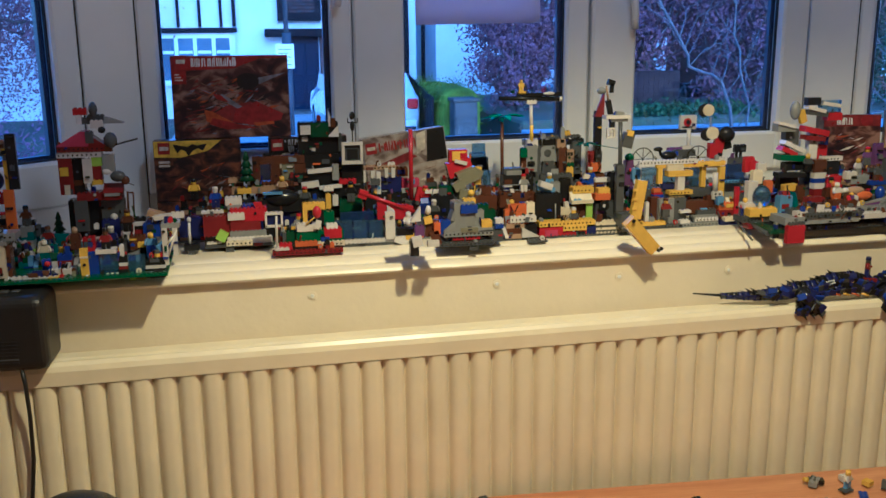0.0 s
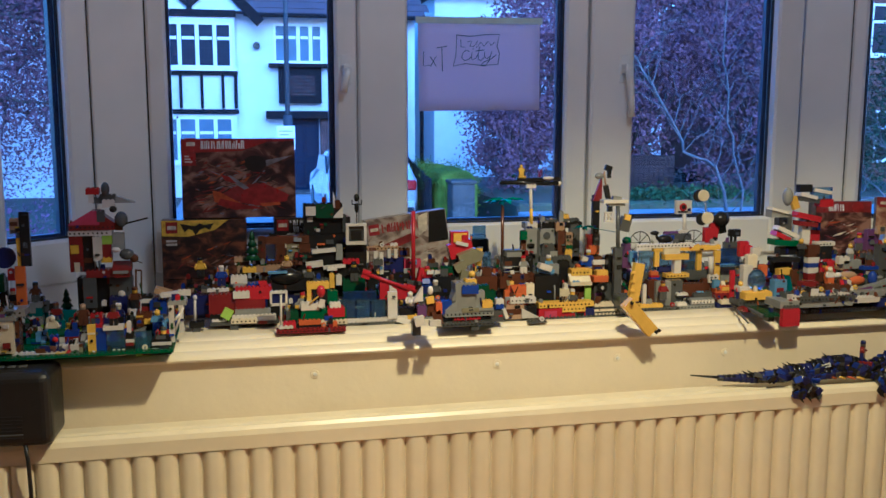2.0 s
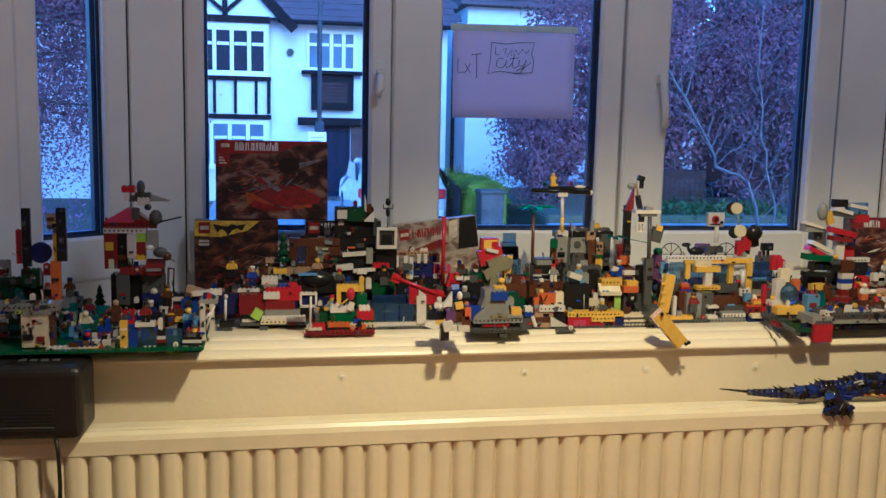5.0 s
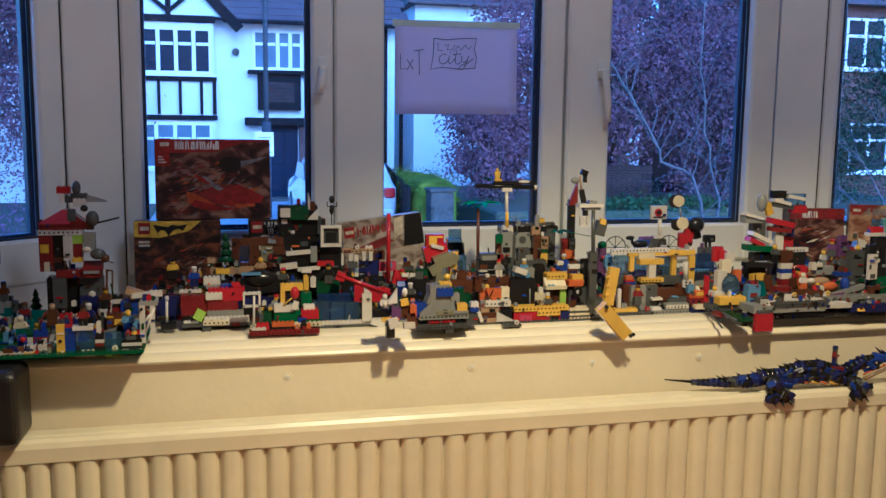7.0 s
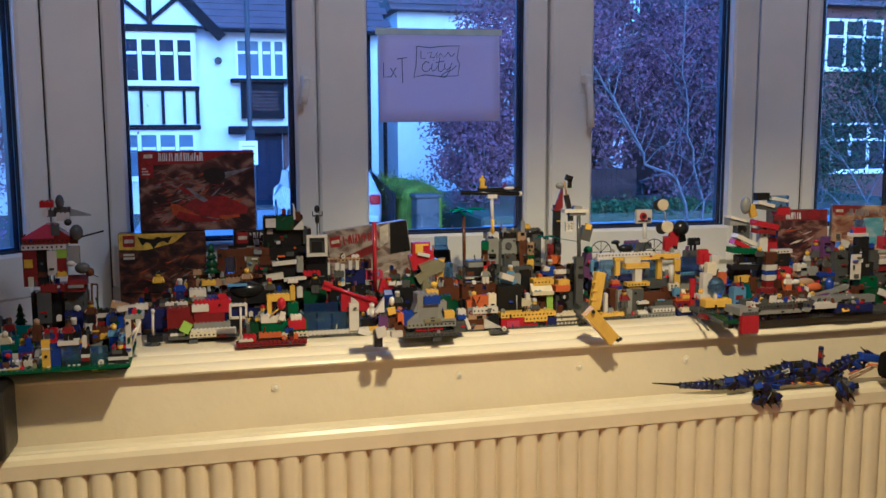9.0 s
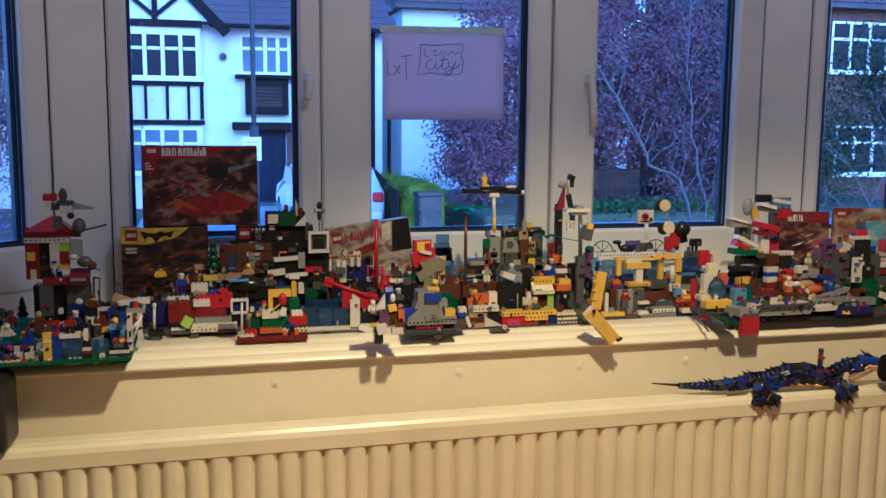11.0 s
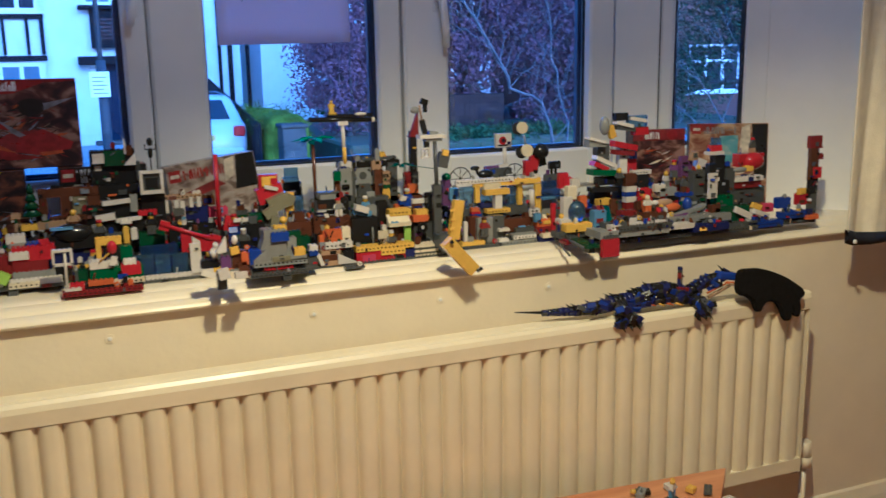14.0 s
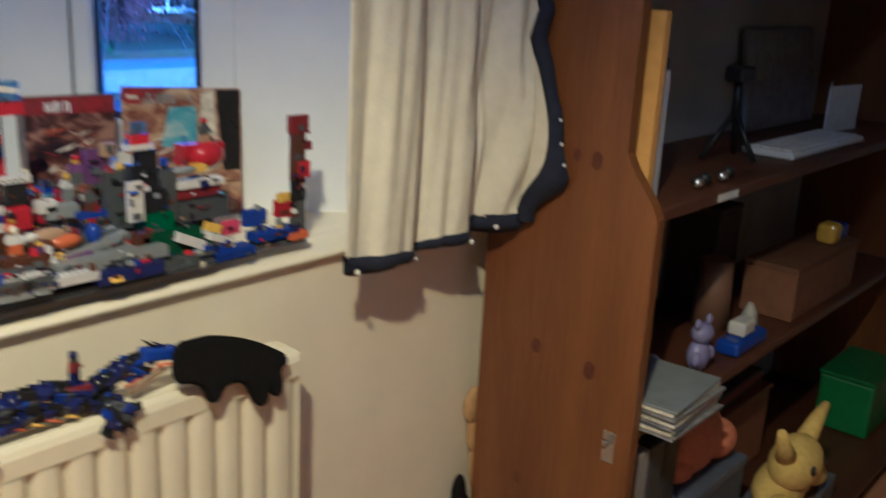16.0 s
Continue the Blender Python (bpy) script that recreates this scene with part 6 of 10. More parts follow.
t = model("toy_castle_car", "black and white toy tower with a slanted fin", "toy model")
b(t, "dgrey", 0.3805, 2.0615, 0.8722, 0.016, 0.016, 0.0484, 0, name="pillar")
b(t, "black", 0.3381, 2.16, 1.07, 0.0824, 0.024, 0.0275)
b(t, "white", 0.3424, 2.155, 1.0734, 0.021, 0.008, 0.019, 0)
b(t, "dgreen", 0.3635, 2.156, 1.068, 0.0376, 0.006, 0.0286, 0)
b(t, "white", 0.3998, 2.155, 1.0676, 0.0213, 0.008, 0.0239, 0, slope="l")
b(t, "white", 0.4002, 2.156, 1.0891, 0.0106, 0.008, 0.0358, 0, slope="r")
b(t, "brown", 0.4045, 2.153, 1.0869, 0.0106, 0.003, 0.0191, 0)
b(t, "black", 0.3382, 2.17, 1.0303, 0.089, 0.024, 0.0386)
b(t, "dgrey", 0.4202, 2.16, 1.0366, 0.0084, 0.008, 0.0362)
b(t, "black", 0.3486, 2.16, 0.9828, 0.0951, 0.03, 0.0484)
b(t, "white", 0.3514, 2.12, 0.9987, 0.0522, 0.01, 0.0083, rot=-4)
b(t, "grey", 0.4013, 2.12, 0.9824, 0.014, 0.01, 0.0321)
b(t, "black", 0.3228, 2.13, 0.9516, 0.1288, 0.03, 0.0454)
b(t, "white", 0.3363, 2.09, 0.9734, 0.0353, 0.014, 0.0117, rot=-6)
b(t, "white", 0.3716, 2.09, 0.9697, 0.046, 0.01, 0.007, rot=-4)
b(t, "red", 0.4119, 2.09, 0.978, 0.0348, 0.012, 0.0094)
b(t, "black", 0.3435, 2.1, 0.9449, 0.0808, 0.03, 0.0236)
b(t, "yellow", 0.3811, 2.06, 0.9342, 0.0102, 0.012, 0.029)
b(t, "white", 0.3947, 2.06, 0.9395, 0.0114, 0.012, 0.0209)
b(t, "dgreen", 0.4082, 2.06, 0.9208, 0.0459, 0.024, 0.0292)
b(t, "dgrey", 0.3425, 2.09, 0.9237, 0.0458, 0.02, 0.0259)
b(t, "white", 0.3786, 2.08, 0.9668, 0.0206, 0.012, 0.007)
greeble(t, 10, 0.35)

t = model("toy_cage", "white toy frame with a black skeleton toy on top", "toy model")
b(t, "dgrey", 0.4351, 2.1015, 0.8722, 0.016, 0.016, 0.079, 0, name="pillar")
b(t, "white", 0.4207, 2.1, 1.0552, 0.0431, 0.012, 0.0059, 0)
b(t, "white", 0.4204, 2.1, 1.0164, 0.0432, 0.012, 0.0071, 0)
b(t, "white", 0.4205, 2.1, 1.0227, 0.0058, 0.012, 0.0329, 0)
b(t, "white", 0.4578, 2.1, 1.0218, 0.0059, 0.012, 0.033, 0)
b(t, "dgrey", 0.4272, 2.108, 1.0212, 0.0316, 0.004, 0.0331, 0)
b(t, "black", 0.4314, 2.104, 1.0253, 0.0222, 0.004, 0.0212, 0)
bar(t, "black", 0.444, 2.11, 1.0599, 0.4443, 2.11, 1.0952, 0.0012)
orb(t, "black", 0.4445, 2.11, 1.114, 0.0058, 0.0058, 0.0082)
orb(t, "black", 0.4441, 2.108, 1.093, 0.0047, 0.0047, 0.0106)
bar(t, "black", 0.4351, 2.11, 1.1, 0.4549, 2.11, 1.0997, 0.0012)
bar(t, "black", 0.4351, 2.11, 1.1, 0.4351, 2.11, 1.1094, 0.001)
bar(t, "black", 0.4549, 2.11, 1.0997, 0.455, 2.11, 1.1091, 0.001)
b(t, "black", 0.421, 2.12, 0.9514, 0.0449, 0.014, 0.0623)
greeble(t, 11, 0.35)

t = model("toy_arcade", "white toy arcade with legs and battlements", "toy building")
b(t, "dgrey", 0.5179, 2.1165, 0.8722, 0.016, 0.016, 0.0401, 0, name="pillar")
b(t, "tan", 0.4664, 2.15, 0.9959, 0.0729, 0.02, 0.0073)
b(t, "white", 0.4841, 2.14, 0.9465, 0.0085, 0.008, 0.0487, 0)
b(t, "white", 0.465, 2.14, 0.9715, 0.0084, 0.008, 0.0243, 0)
b(t, "white", 0.5133, 2.14, 0.9798, 0.0073, 0.008, 0.0195, 0)
b(t, "white", 0.5279, 2.14, 0.9794, 0.0073, 0.008, 0.0195, 0)
b(t, "white", 0.4933, 2.12, 0.9435, 0.0084, 0.008, 0.0519, 0)
b(t, "dgrey", 0.4795, 2.115, 0.9687, 0.0203, 0.014, 0.012)
b(t, "dblue", 0.5049, 2.15, 0.9374, 0.0466, 0.016, 0.0406)
b(t, "black", 0.4679, 2.12, 0.9125, 0.0905, 0.02, 0.0365)
b(t, "brown", 0.541, 2.16, 0.9782, 0.0248, 0.014, 0.0185)
b(t, "pink", 0.5498, 2.14, 0.9562, 0.037, 0.014, 0.0185)
greeble(t, 12, 0.60)

t = model("toy_pool", "clear blue toy pool walls on a white beam", "toy model")
b(t, "dgrey", 0.323, 1.98, 0.8722, 0.2103, 0.09, 0.0052)
b(t, "white", 0.4081, 1.982, 0.8755, 0.0971, 0.008, 0.0091)
b(t, "tdblue", 0.3254, 2.01, 0.8843, 0.066, 0.004, 0.0431, 0)
b(t, "tblue", 0.39, 1.996, 0.885, 0.0354, 0.004, 0.0374, 0)
b(t, "tblue", 0.4274, 1.994, 0.8839, 0.0268, 0.004, 0.0375, 0)
b(t, "tblue", 0.4562, 1.992, 0.883, 0.0281, 0.004, 0.0376, 0)
b(t, "tdblue", 0.4049, 2.03, 0.9134, 0.0681, 0.004, 0.0185, 0)
b(t, "white", 0.4878, 1.978, 0.8836, 0.0191, 0.008, 0.0545, 0)
b(t, "dblue", 0.3943, 2.04, 0.8722, 0.0973, 0.01, 0.0345)
b(t, "white", 0.5098, 1.975, 0.8787, 0.017, 0.014, 0.0091)
b(t, "yellow", 0.5267, 1.975, 0.8765, 0.0285, 0.014, 0.0126)
b(t, "white", 0.5036, 1.972, 0.8737, 0.0282, 0.01, 0.0114, rot=20)
greeble(t, 13, 0.25)

t = model("toy_seesaw", "sloping red toy ramp with a white arrow", "toy model")
bar(t, "red", 0.4436, 2.02, 0.9713, 0.5521, 2.02, 0.9282, 0.004)
b(t, "red", 0.4421, 2.018, 0.9588, 0.018, 0.012, 0.0171, rot=20)
b(t, "red", 0.4784, 2.02, 0.9138, 0.0563, 0.014, 0.0289, 0)
b(t, "red", 0.4785, 2.02, 0.9419, 0.0389, 0.014, 0.0173, 0, slope="r")
b(t, "red", 0.5332, 2.018, 0.9255, 0.0162, 0.012, 0.0163, rot=20)
b(t, "white", 0.4973, 2.016, 0.9319, 0.0149, 0.003, 0.0127, 0, slope="r")
b(t, "dgrey", 0.4866, 2.03, 0.8722, 0.0324, 0.014, 0.0398)
greeble(t, 14, 0.25)

t = model("toy_red_pole", "tall red toy pole", "toy model")
b(t, "dgrey", 0.5555, 2.0965, 0.8722, 0.0151, 0.016, 0.0428, 0, name="pillar")
bar(t, "red", 0.5623, 2.1, 1.0848, 0.5622, 2.1, 0.9325, 0.0045)
b(t, "dgrey", 0.548, 2.095, 0.9152, 0.0302, 0.016, 0.0218)
greeble(t, 15, 0.25)

t = model("toy_biker", "toy figures on a small vehicle hanging over the board", "toy vehicle")
b(t, "dgrey", 0.5177, 1.874, 0.8722, 0.016, 0.016, 0.0307, 0, name="pillar")
b(t, "brown", 0.5378, 1.83, 0.917, 0.0232, 0.014, 0.0316, rot=8)
b(t, "yellow", 0.5347, 1.825, 0.9426, 0.0147, 0.008, 0.0126, rot=-10)
b(t, "white", 0.5111, 1.81, 0.9049, 0.0176, 0.012, 0.0177, 0, rot=-12)
b(t, "white", 0.5381, 1.81, 0.9035, 0.0209, 0.014, 0.0105, 0)
b(t, "purple", 0.5171, 1.82, 0.9213, 0.0167, 0.012, 0.0188)
b(t, "white", 0.5111, 1.827, 0.9473, 0.0177, 0.01, 0.0271, 0, slope="l")
b(t, "brown", 0.5463, 1.82, 0.9031, 0.0168, 0.012, 0.0263, rot=-15)
b(t, "orange", 0.5516, 1.82, 0.924, 0.0116, 0.008, 0.021)
b(t, "dgrey", 0.5231, 1.83, 0.9337, 0.0147, 0.012, 0.0157)
orb(t, "white", 0.544, 1.835, 0.9658, 0.0053, 0.0053, 0.0084)
b(t, "black", 0.5388, 1.835, 0.9447, 0.0105, 0.008, 0.019)
orb(t, "white", 0.5103, 1.84, 0.943, 0.0063, 0.0063, 0.0063)
b(t, "black", 0.4881, 1.845, 0.9191, 0.0294, 0.014, 0.0127)
greeble(t, 16, 0.60)

t = model("toy_truck", "grey toy brick truck with blue and yellow bricks", "toy vehicle")
b(t, "dgrey", 0.6362, 1.8915, 0.8722, 0.016, 0.016, 0.0077, 0, name="pillar")
b(t, "dgrey", 0.5825, 1.915, 0.8805, 0.11, 0.04, 0.0112)
b(t, "red", 0.606, 1.905, 0.8907, 0.0529, 0.03, 0.0089)
b(t, "grey", 0.5875, 1.902, 0.8979, 0.0968, 0.04, 0.01)
b(t, "grey", 0.5874, 1.902, 0.9084, 0.0222, 0.04, 0.021, 0, slope="l")
b(t, "grey", 0.6078, 1.904, 0.9078, 0.0404, 0.036, 0.0554)
b(t, "grey", 0.6478, 1.902, 0.9055, 0.0363, 0.04, 0.0078)
b(t, "blue", 0.6197, 1.898, 0.9431, 0.0325, 0.02, 0.0155)
b(t, "yellow", 0.6613, 1.902, 0.913, 0.0204, 0.02, 0.0134)
b(t, "olive", 0.6205, 1.9005, 0.9059, 0.0337, 0.004, 0.0089, 0)
b(t, "blue", 0.5821, 1.908, 0.9031, 0.02, 0.016, 0.0255)
b(t, "yellow", 0.628, 1.91, 0.9562, 0.0236, 0.016, 0.0122)
b(t, "grey", 0.6015, 1.906, 0.9283, 0.0123, 0.03, 0.0354, 0, slope="l")
b(t, "grey", 0.6502, 1.912, 0.9115, 0.0182, 0.03, 0.0336)
b(t, "dgreen", 0.658, 1.925, 0.922, 0.0229, 0.016, 0.0315)
b(t, "dgrey", 0.68, 1.92, 0.8801, 0.0289, 0.03, 0.0227)
b(t, "dgrey", 0.5772, 1.89, 0.8819, 0.1062, 0.03, 0.0067)
b(t, "white", 0.695, 1.925, 0.907, 0.0162, 0.014, 0.017)
b(t, "blue", 0.6936, 1.92, 0.9058, 0.0162, 0.014, 0.0079)
greeble(t, 17, 0.25)

t = model("toy_robot", "red and yellow toy robot head over grey arms", "toy model")
b(t, "dgrey", 0.6412, 2.0215, 0.8722, 0.016, 0.016, 0.0154, 0, name="pillar")
b(t, "red", 0.6414, 2.09, 1.0133, 0.0381, 0.018, 0.0265, 0)
b(t, "yellow", 0.6466, 2.086, 1.0174, 0.0294, 0.006, 0.0193, 0)
b(t, "red", 0.6633, 2.084, 1.0211, 0.0123, 0.004, 0.012, 0)
b(t, "red", 0.6357, 2.08, 0.9869, 0.0514, 0.024, 0.0313, 0, rot=-14)
b(t, "white", 0.6488, 2.074, 1.0118, 0.0269, 0.004, 0.0072, 0, rot=14)
b(t, "olive", 0.653, 2.06, 0.9727, 0.0414, 0.02, 0.0287, rot=-20)
b(t, "olive", 0.681, 2.065, 0.9822, 0.0245, 0.014, 0.0204, rot=24)
b(t, "olive", 0.6411, 2.05, 0.9606, 0.0242, 0.014, 0.0191, rot=-28)
b(t, "olive", 0.6521, 2.045, 0.9419, 0.0303, 0.012, 0.0203, rot=10)
b(t, "yellow", 0.6921, 2.07, 0.968, 0.0123, 0.01, 0.0374, rot=5)
b(t, "tblue", 0.7096, 2.08, 0.9487, 0.0174, 0.012, 0.0463, 0)
b(t, "black", 0.6358, 2.08, 0.9511, 0.0245, 0.014, 0.0302)
orb(t, "yellow", 0.6725, 2.03, 0.9585, 0.0072, 0.0071, 0.0071)
b(t, "white", 0.5814, 2.05, 0.9577, 0.0334, 0.01, 0.0059)
b(t, "red", 0.5655, 2.06, 0.9389, 0.0238, 0.016, 0.0297, rot=15)
b(t, "dgreen", 0.6133, 2.06, 0.9491, 0.0302, 0.018, 0.0203)
b(t, "brown", 0.6984, 2.06, 0.9402, 0.0247, 0.016, 0.0242)
b(t, "black", 0.5913, 2.04, 0.9114, 0.0478, 0.024, 0.0415)
b(t, "dgrey", 0.6375, 2.06, 0.9295, 0.0672, 0.022, 0.0241)
b(t, "brown", 0.6838, 2.05, 0.9179, 0.0491, 0.024, 0.0301)
b(t, "dgreen", 0.6885, 2.02, 0.8878, 0.0327, 0.02, 0.0358)
greeble(t, 18, 0.35)

t = model("toy_blue_chair", "small clear blue toy chair", "toy model")
b(t, "dgrey", 0.7263, 2.1695, 0.8722, 0.016, 0.016, 0.0988, 0, name="pillar")
b(t, "tblue", 0.7157, 2.2, 1.0057, 0.0328, 0.02, 0.0103, 0)
b(t, "tblue", 0.7207, 2.215, 1.014, 0.0304, 0.003, 0.0219, 0)
b(t, "black", 0.7146, 2.2, 0.9774, 0.0395, 0.016, 0.0283)
bar(t, "black", 0.7432, 2.17, 1.0094, 0.7462, 2.17, 0.9712, 0.002)
greeble(t, 19, 0.60)

t = model("toy_lamp_tree", "brown toy pole with a green palm crown", "toy plant")
b(t, "dgrey", 0.7461, 2.0765, 0.8722, 0.0126, 0.016, 0.0515, 0, name="pillar")
bar(t, "brown", 0.7506, 2.08, 1.0958, 0.7525, 2.08, 0.9414, 0.0036)
leaf(t, "palm", 0.7554, 2.08, 1.1041, 0.0502)
leaf(t, "teal", 0.745, 2.078, 1.0996, 0.0274)
b(t, "dgrey", 0.7398, 2.075, 0.9239, 0.0251, 0.016, 0.0245)
greeble(t, 20, 0.60)

t = model("toy_mast", "white toy mast carrying a black crossbeam", "toy model")
b(t, "dgrey", 0.8071, 2.0737, 0.8722, 0.016, 0.016, 0.071, 0, name="pillar")
bar(t, "black", 0.7466, 2.09, 1.143, 0.8771, 2.09, 1.1382, 0.005, name="crossbeam")
b(t, "black", 0.7838, 2.085, 1.1451, 0.0952, 0.01, 0.0073, 0)
bar(t, "white", 0.8771, 2.09, 1.1382, 0.8835, 2.09, 1.1382, 0.0054)
bar(t, "white", 0.8158, 2.09, 1.134, 0.8182, 2.09, 1.067, 0.0038)
bar(t, "yellow", 0.8173, 2.088, 1.0855, 0.8178, 2.088, 1.0525, 0.004)
b(t, "white", 0.8051, 2.084, 1.1296, 0.0215, 0.012, 0.0073)
b(t, "yellow", 0.7875, 2.085, 1.1502, 0.0163, 0.008, 0.006)
leaf(t, "dgreen", 0.7752, 2.09, 1.1548, 0.0176)
orb(t, "white", 0.8533, 2.085, 1.1509, 0.0128, 0.0036, 0.0036)
b(t, "white", 0.8081, 2.085, 1.0381, 0.0229, 0.014, 0.0171)
b(t, "dgrey", 0.8105, 2.09, 0.9434, 0.0282, 0.014, 0.0965)
bar(t, "grey", 0.8282, 2.09, 1.079, 0.8413, 2.09, 1.0604, 0.0008)
bar(t, "grey", 0.8413, 2.09, 1.0604, 0.8417, 2.09, 1.042, 0.0008)
greeble(t, 21, 0.35)

t = model("toy_carriage", "dark brown toy carriage with chromed rails", "toy vehicle")
b(t, "dgrey", 0.7722, 2.0315, 0.8722, 0.016, 0.016, 0.0528, 0, name="pillar")
b(t, "brown", 0.7334, 2.03, 0.9252, 0.0742, 0.03, 0.0301)
b(t, "black", 0.7446, 2.045, 0.9525, 0.0647, 0.028, 0.0362)
b(t, "dgrey", 0.7483, 2.05, 0.9833, 0.0448, 0.02, 0.0193, 0)
b(t, "grey", 0.752, 2.046, 0.9888, 0.0322, 0.003, 0.0096, 0)
bar(t, "grey", 0.7421, 2.036, 0.9707, 0.799, 2.036, 0.9689, 0.0011)
bar(t, "grey", 0.7422, 2.036, 0.96, 0.7992, 2.036, 0.9581, 0.0011)
b(t, "brown", 0.7871, 2.06, 0.9799, 0.0113, 0.012, 0.0606)
b(t, "dred", 0.7819, 2.05, 0.9755, 0.0188, 0.012, 0.0242)
b(t, "green", 0.7824, 2.05, 1.0238, 0.015, 0.008, 0.018)
b(t, "grey", 0.8016, 2.075, 0.9893, 0.0254, 0.016, 0.055)
greeble(t, 22, 0.60)

t = model("toy_cart", "tan and orange toy cart with plates", "toy vehicle")
b(t, "tan", 0.7272, 1.955, 0.8759, 0.0357, 0.02, 0.0093)
b(t, "brown", 0.7247, 1.955, 0.8853, 0.0381, 0.022, 0.0116)
b(t, "tan", 0.7246, 1.955, 0.8969, 0.0381, 0.022, 0.0081)
b(t, "white", 0.7192, 1.952, 0.8776, 0.0071, 0.012, 0.0232, rot=-20)
b(t, "orange", 0.7333, 1.97, 0.9262, 0.0383, 0.02, 0.014)
b(t, "orange", 0.7257, 1.968, 0.9064, 0.0119, 0.012, 0.0256)
b(t, "orange", 0.7382, 1.97, 0.9168, 0.0336, 0.016, 0.0093)
b(t, "white", 0.7339, 1.955, 0.9078, 0.0537, 0.03, 0.0116)
b(t, "cream", 0.7717, 1.97, 0.9122, 0.0169, 0.014, 0.0316)
b(t, "dred", 0.7349, 1.958, 0.9028, 0.0382, 0.02, 0.0093)
b(t, "white", 0.7565, 1.95, 0.8779, 0.0359, 0.014, 0.021, 0, slope="r")
b(t, "black", 0.7676, 1.955, 0.8802, 0.0216, 0.016, 0.0222)
b(t, "dgrey", 0.7633, 1.925, 0.8722, 0.038, 0.016, 0.0038)
b(t, "dgrey", 0.7132, 1.955, 0.8722, 0.2695, 0.06, 0.0032)
greeble(t, 23, 0.60)

t = model("toy_garage", "grey toy garage with dials under a dark roof", "toy building")
b(t, "dgrey", 0.8797, 2.1165, 0.8722, 0.016, 0.016, 0.0671, 0, name="pillar")
b(t, "black", 0.8214, 2.14, 1.0351, 0.1327, 0.03, 0.0127)
b(t, "dgrey", 0.8689, 2.145, 1.0455, 0.0801, 0.02, 0.0089)
b(t, "grey", 0.8414, 2.14, 1, 0.0529, 0.012, 0.0355, 0)
disc(t, "black", 0.85, 2.138, 1.0197, 0.0053, 0.003)
disc(t, "dgrey", 0.8711, 2.138, 1.0192, 0.0079, 0.003)
b(t, "black", 0.8921, 2.14, 0.9582, 0.0227, 0.016, 0.0766)
b(t, "grey", 0.8452, 2.15, 0.9703, 0.0667, 0.014, 0.0282)
b(t, "dgrey", 0.8585, 2.13, 0.9709, 0.0264, 0.01, 0.0304)
b(t, "dgrey", 0.826, 2.13, 0.9603, 0.1194, 0.024, 0.0127)
b(t, "grey", 0.8967, 2.13, 1.0335, 0.0093, 0.008, 0.0404)
b(t, "tan", 0.8873, 2.125, 1.0304, 0.0198, 0.01, 0.0189)
b(t, "brown", 0.8905, 2.12, 0.9614, 0.0185, 0.014, 0.0696)
b(t, "tan", 0.906, 2.12, 0.9964, 0.0186, 0.01, 0.0303)
b(t, "black", 0.9095, 2.119, 1.0144, 0.0053, 0.002, 0.0076, 0)
b(t, "black", 0.9161, 2.119, 1.0142, 0.0053, 0.002, 0.0076, 0)
b(t, "dgreen", 0.9083, 2.118, 0.9891, 0.0159, 0.01, 0.0101)
b(t, "yellow", 0.9062, 2.115, 0.9693, 0.0159, 0.012, 0.0203)
b(t, "dgrey", 0.9247, 2.13, 0.9395, 0.0201, 0.02, 0.1021)
greeble(t, 24, 0.60)

t = model("toy_dark_shop", "black toy shop block with a tilted blue roof", "toy building")
b(t, "dgrey", 0.8483, 2.0119, 0.8722, 0.016, 0.016, 0.0056, 0, name="pillar")
b(t, "black", 0.8056, 2.015, 0.8833, 0.0537, 0.034, 0.0676)
b(t, "white", 0.8163, 2.02, 0.9621, 0.0274, 0.02, 0.012, rot=18)
b(t, "lblue", 0.8147, 2.03, 0.9531, 0.0376, 0.016, 0.0121, rot=14)
b(t, "grey", 0.8456, 2.04, 0.9482, 0.0203, 0.016, 0.0219)
b(t, "black", 0.8757, 2.06, 0.9216, 0.0206, 0.02, 0.0519)
bar(t, "grey", 0.8467, 2.012, 0.9316, 0.8477, 2.012, 0.8832, 0.0016)
b(t, "cream", 0.8599, 2.02, 0.9049, 0.0279, 0.014, 0.0146)
b(t, "white", 0.8715, 2.025, 0.9184, 0.0102, 0.01, 0.0122)
b(t, "tan", 0.8679, 2.02, 0.878, 0.0152, 0.012, 0.0269)
b(t, "dgrey", 0.8358, 2.08, 0.961, 0.0712, 0.024, 0.0199)
greeble(t, 25, 0.25)

t = model("toy_shelter", "yellow toy shelter with a sloping cream awning", "toy building")
b(t, "dgrey", 0.8992, 2.0055, 0.8722, 0.016, 0.016, 0.0135, 0, name="pillar")
b(t, "yellow", 0.8868, 2.02, 0.9485, 0.0459, 0.024, 0.0122)
b(t, "cream", 0.8807, 2.006, 0.9293, 0.0468, 0.02, 0.023, 0, slope="f")
b(t, "cream", 0.8802, 2.004, 0.9297, 0.0468, 0.02, 0.0073, 0)
b(t, "lime", 0.9133, 2.01, 0.8903, 0.014, 0.004, 0.0378, 0)
b(t, "brown", 0.8955, 2.02, 0.8889, 0.0204, 0.01, 0.0367)
b(t, "dgrey", 0.8821, 2.01, 0.8859, 0.0522, 0.024, 0.0073)
greeble(t, 26, 0.25)

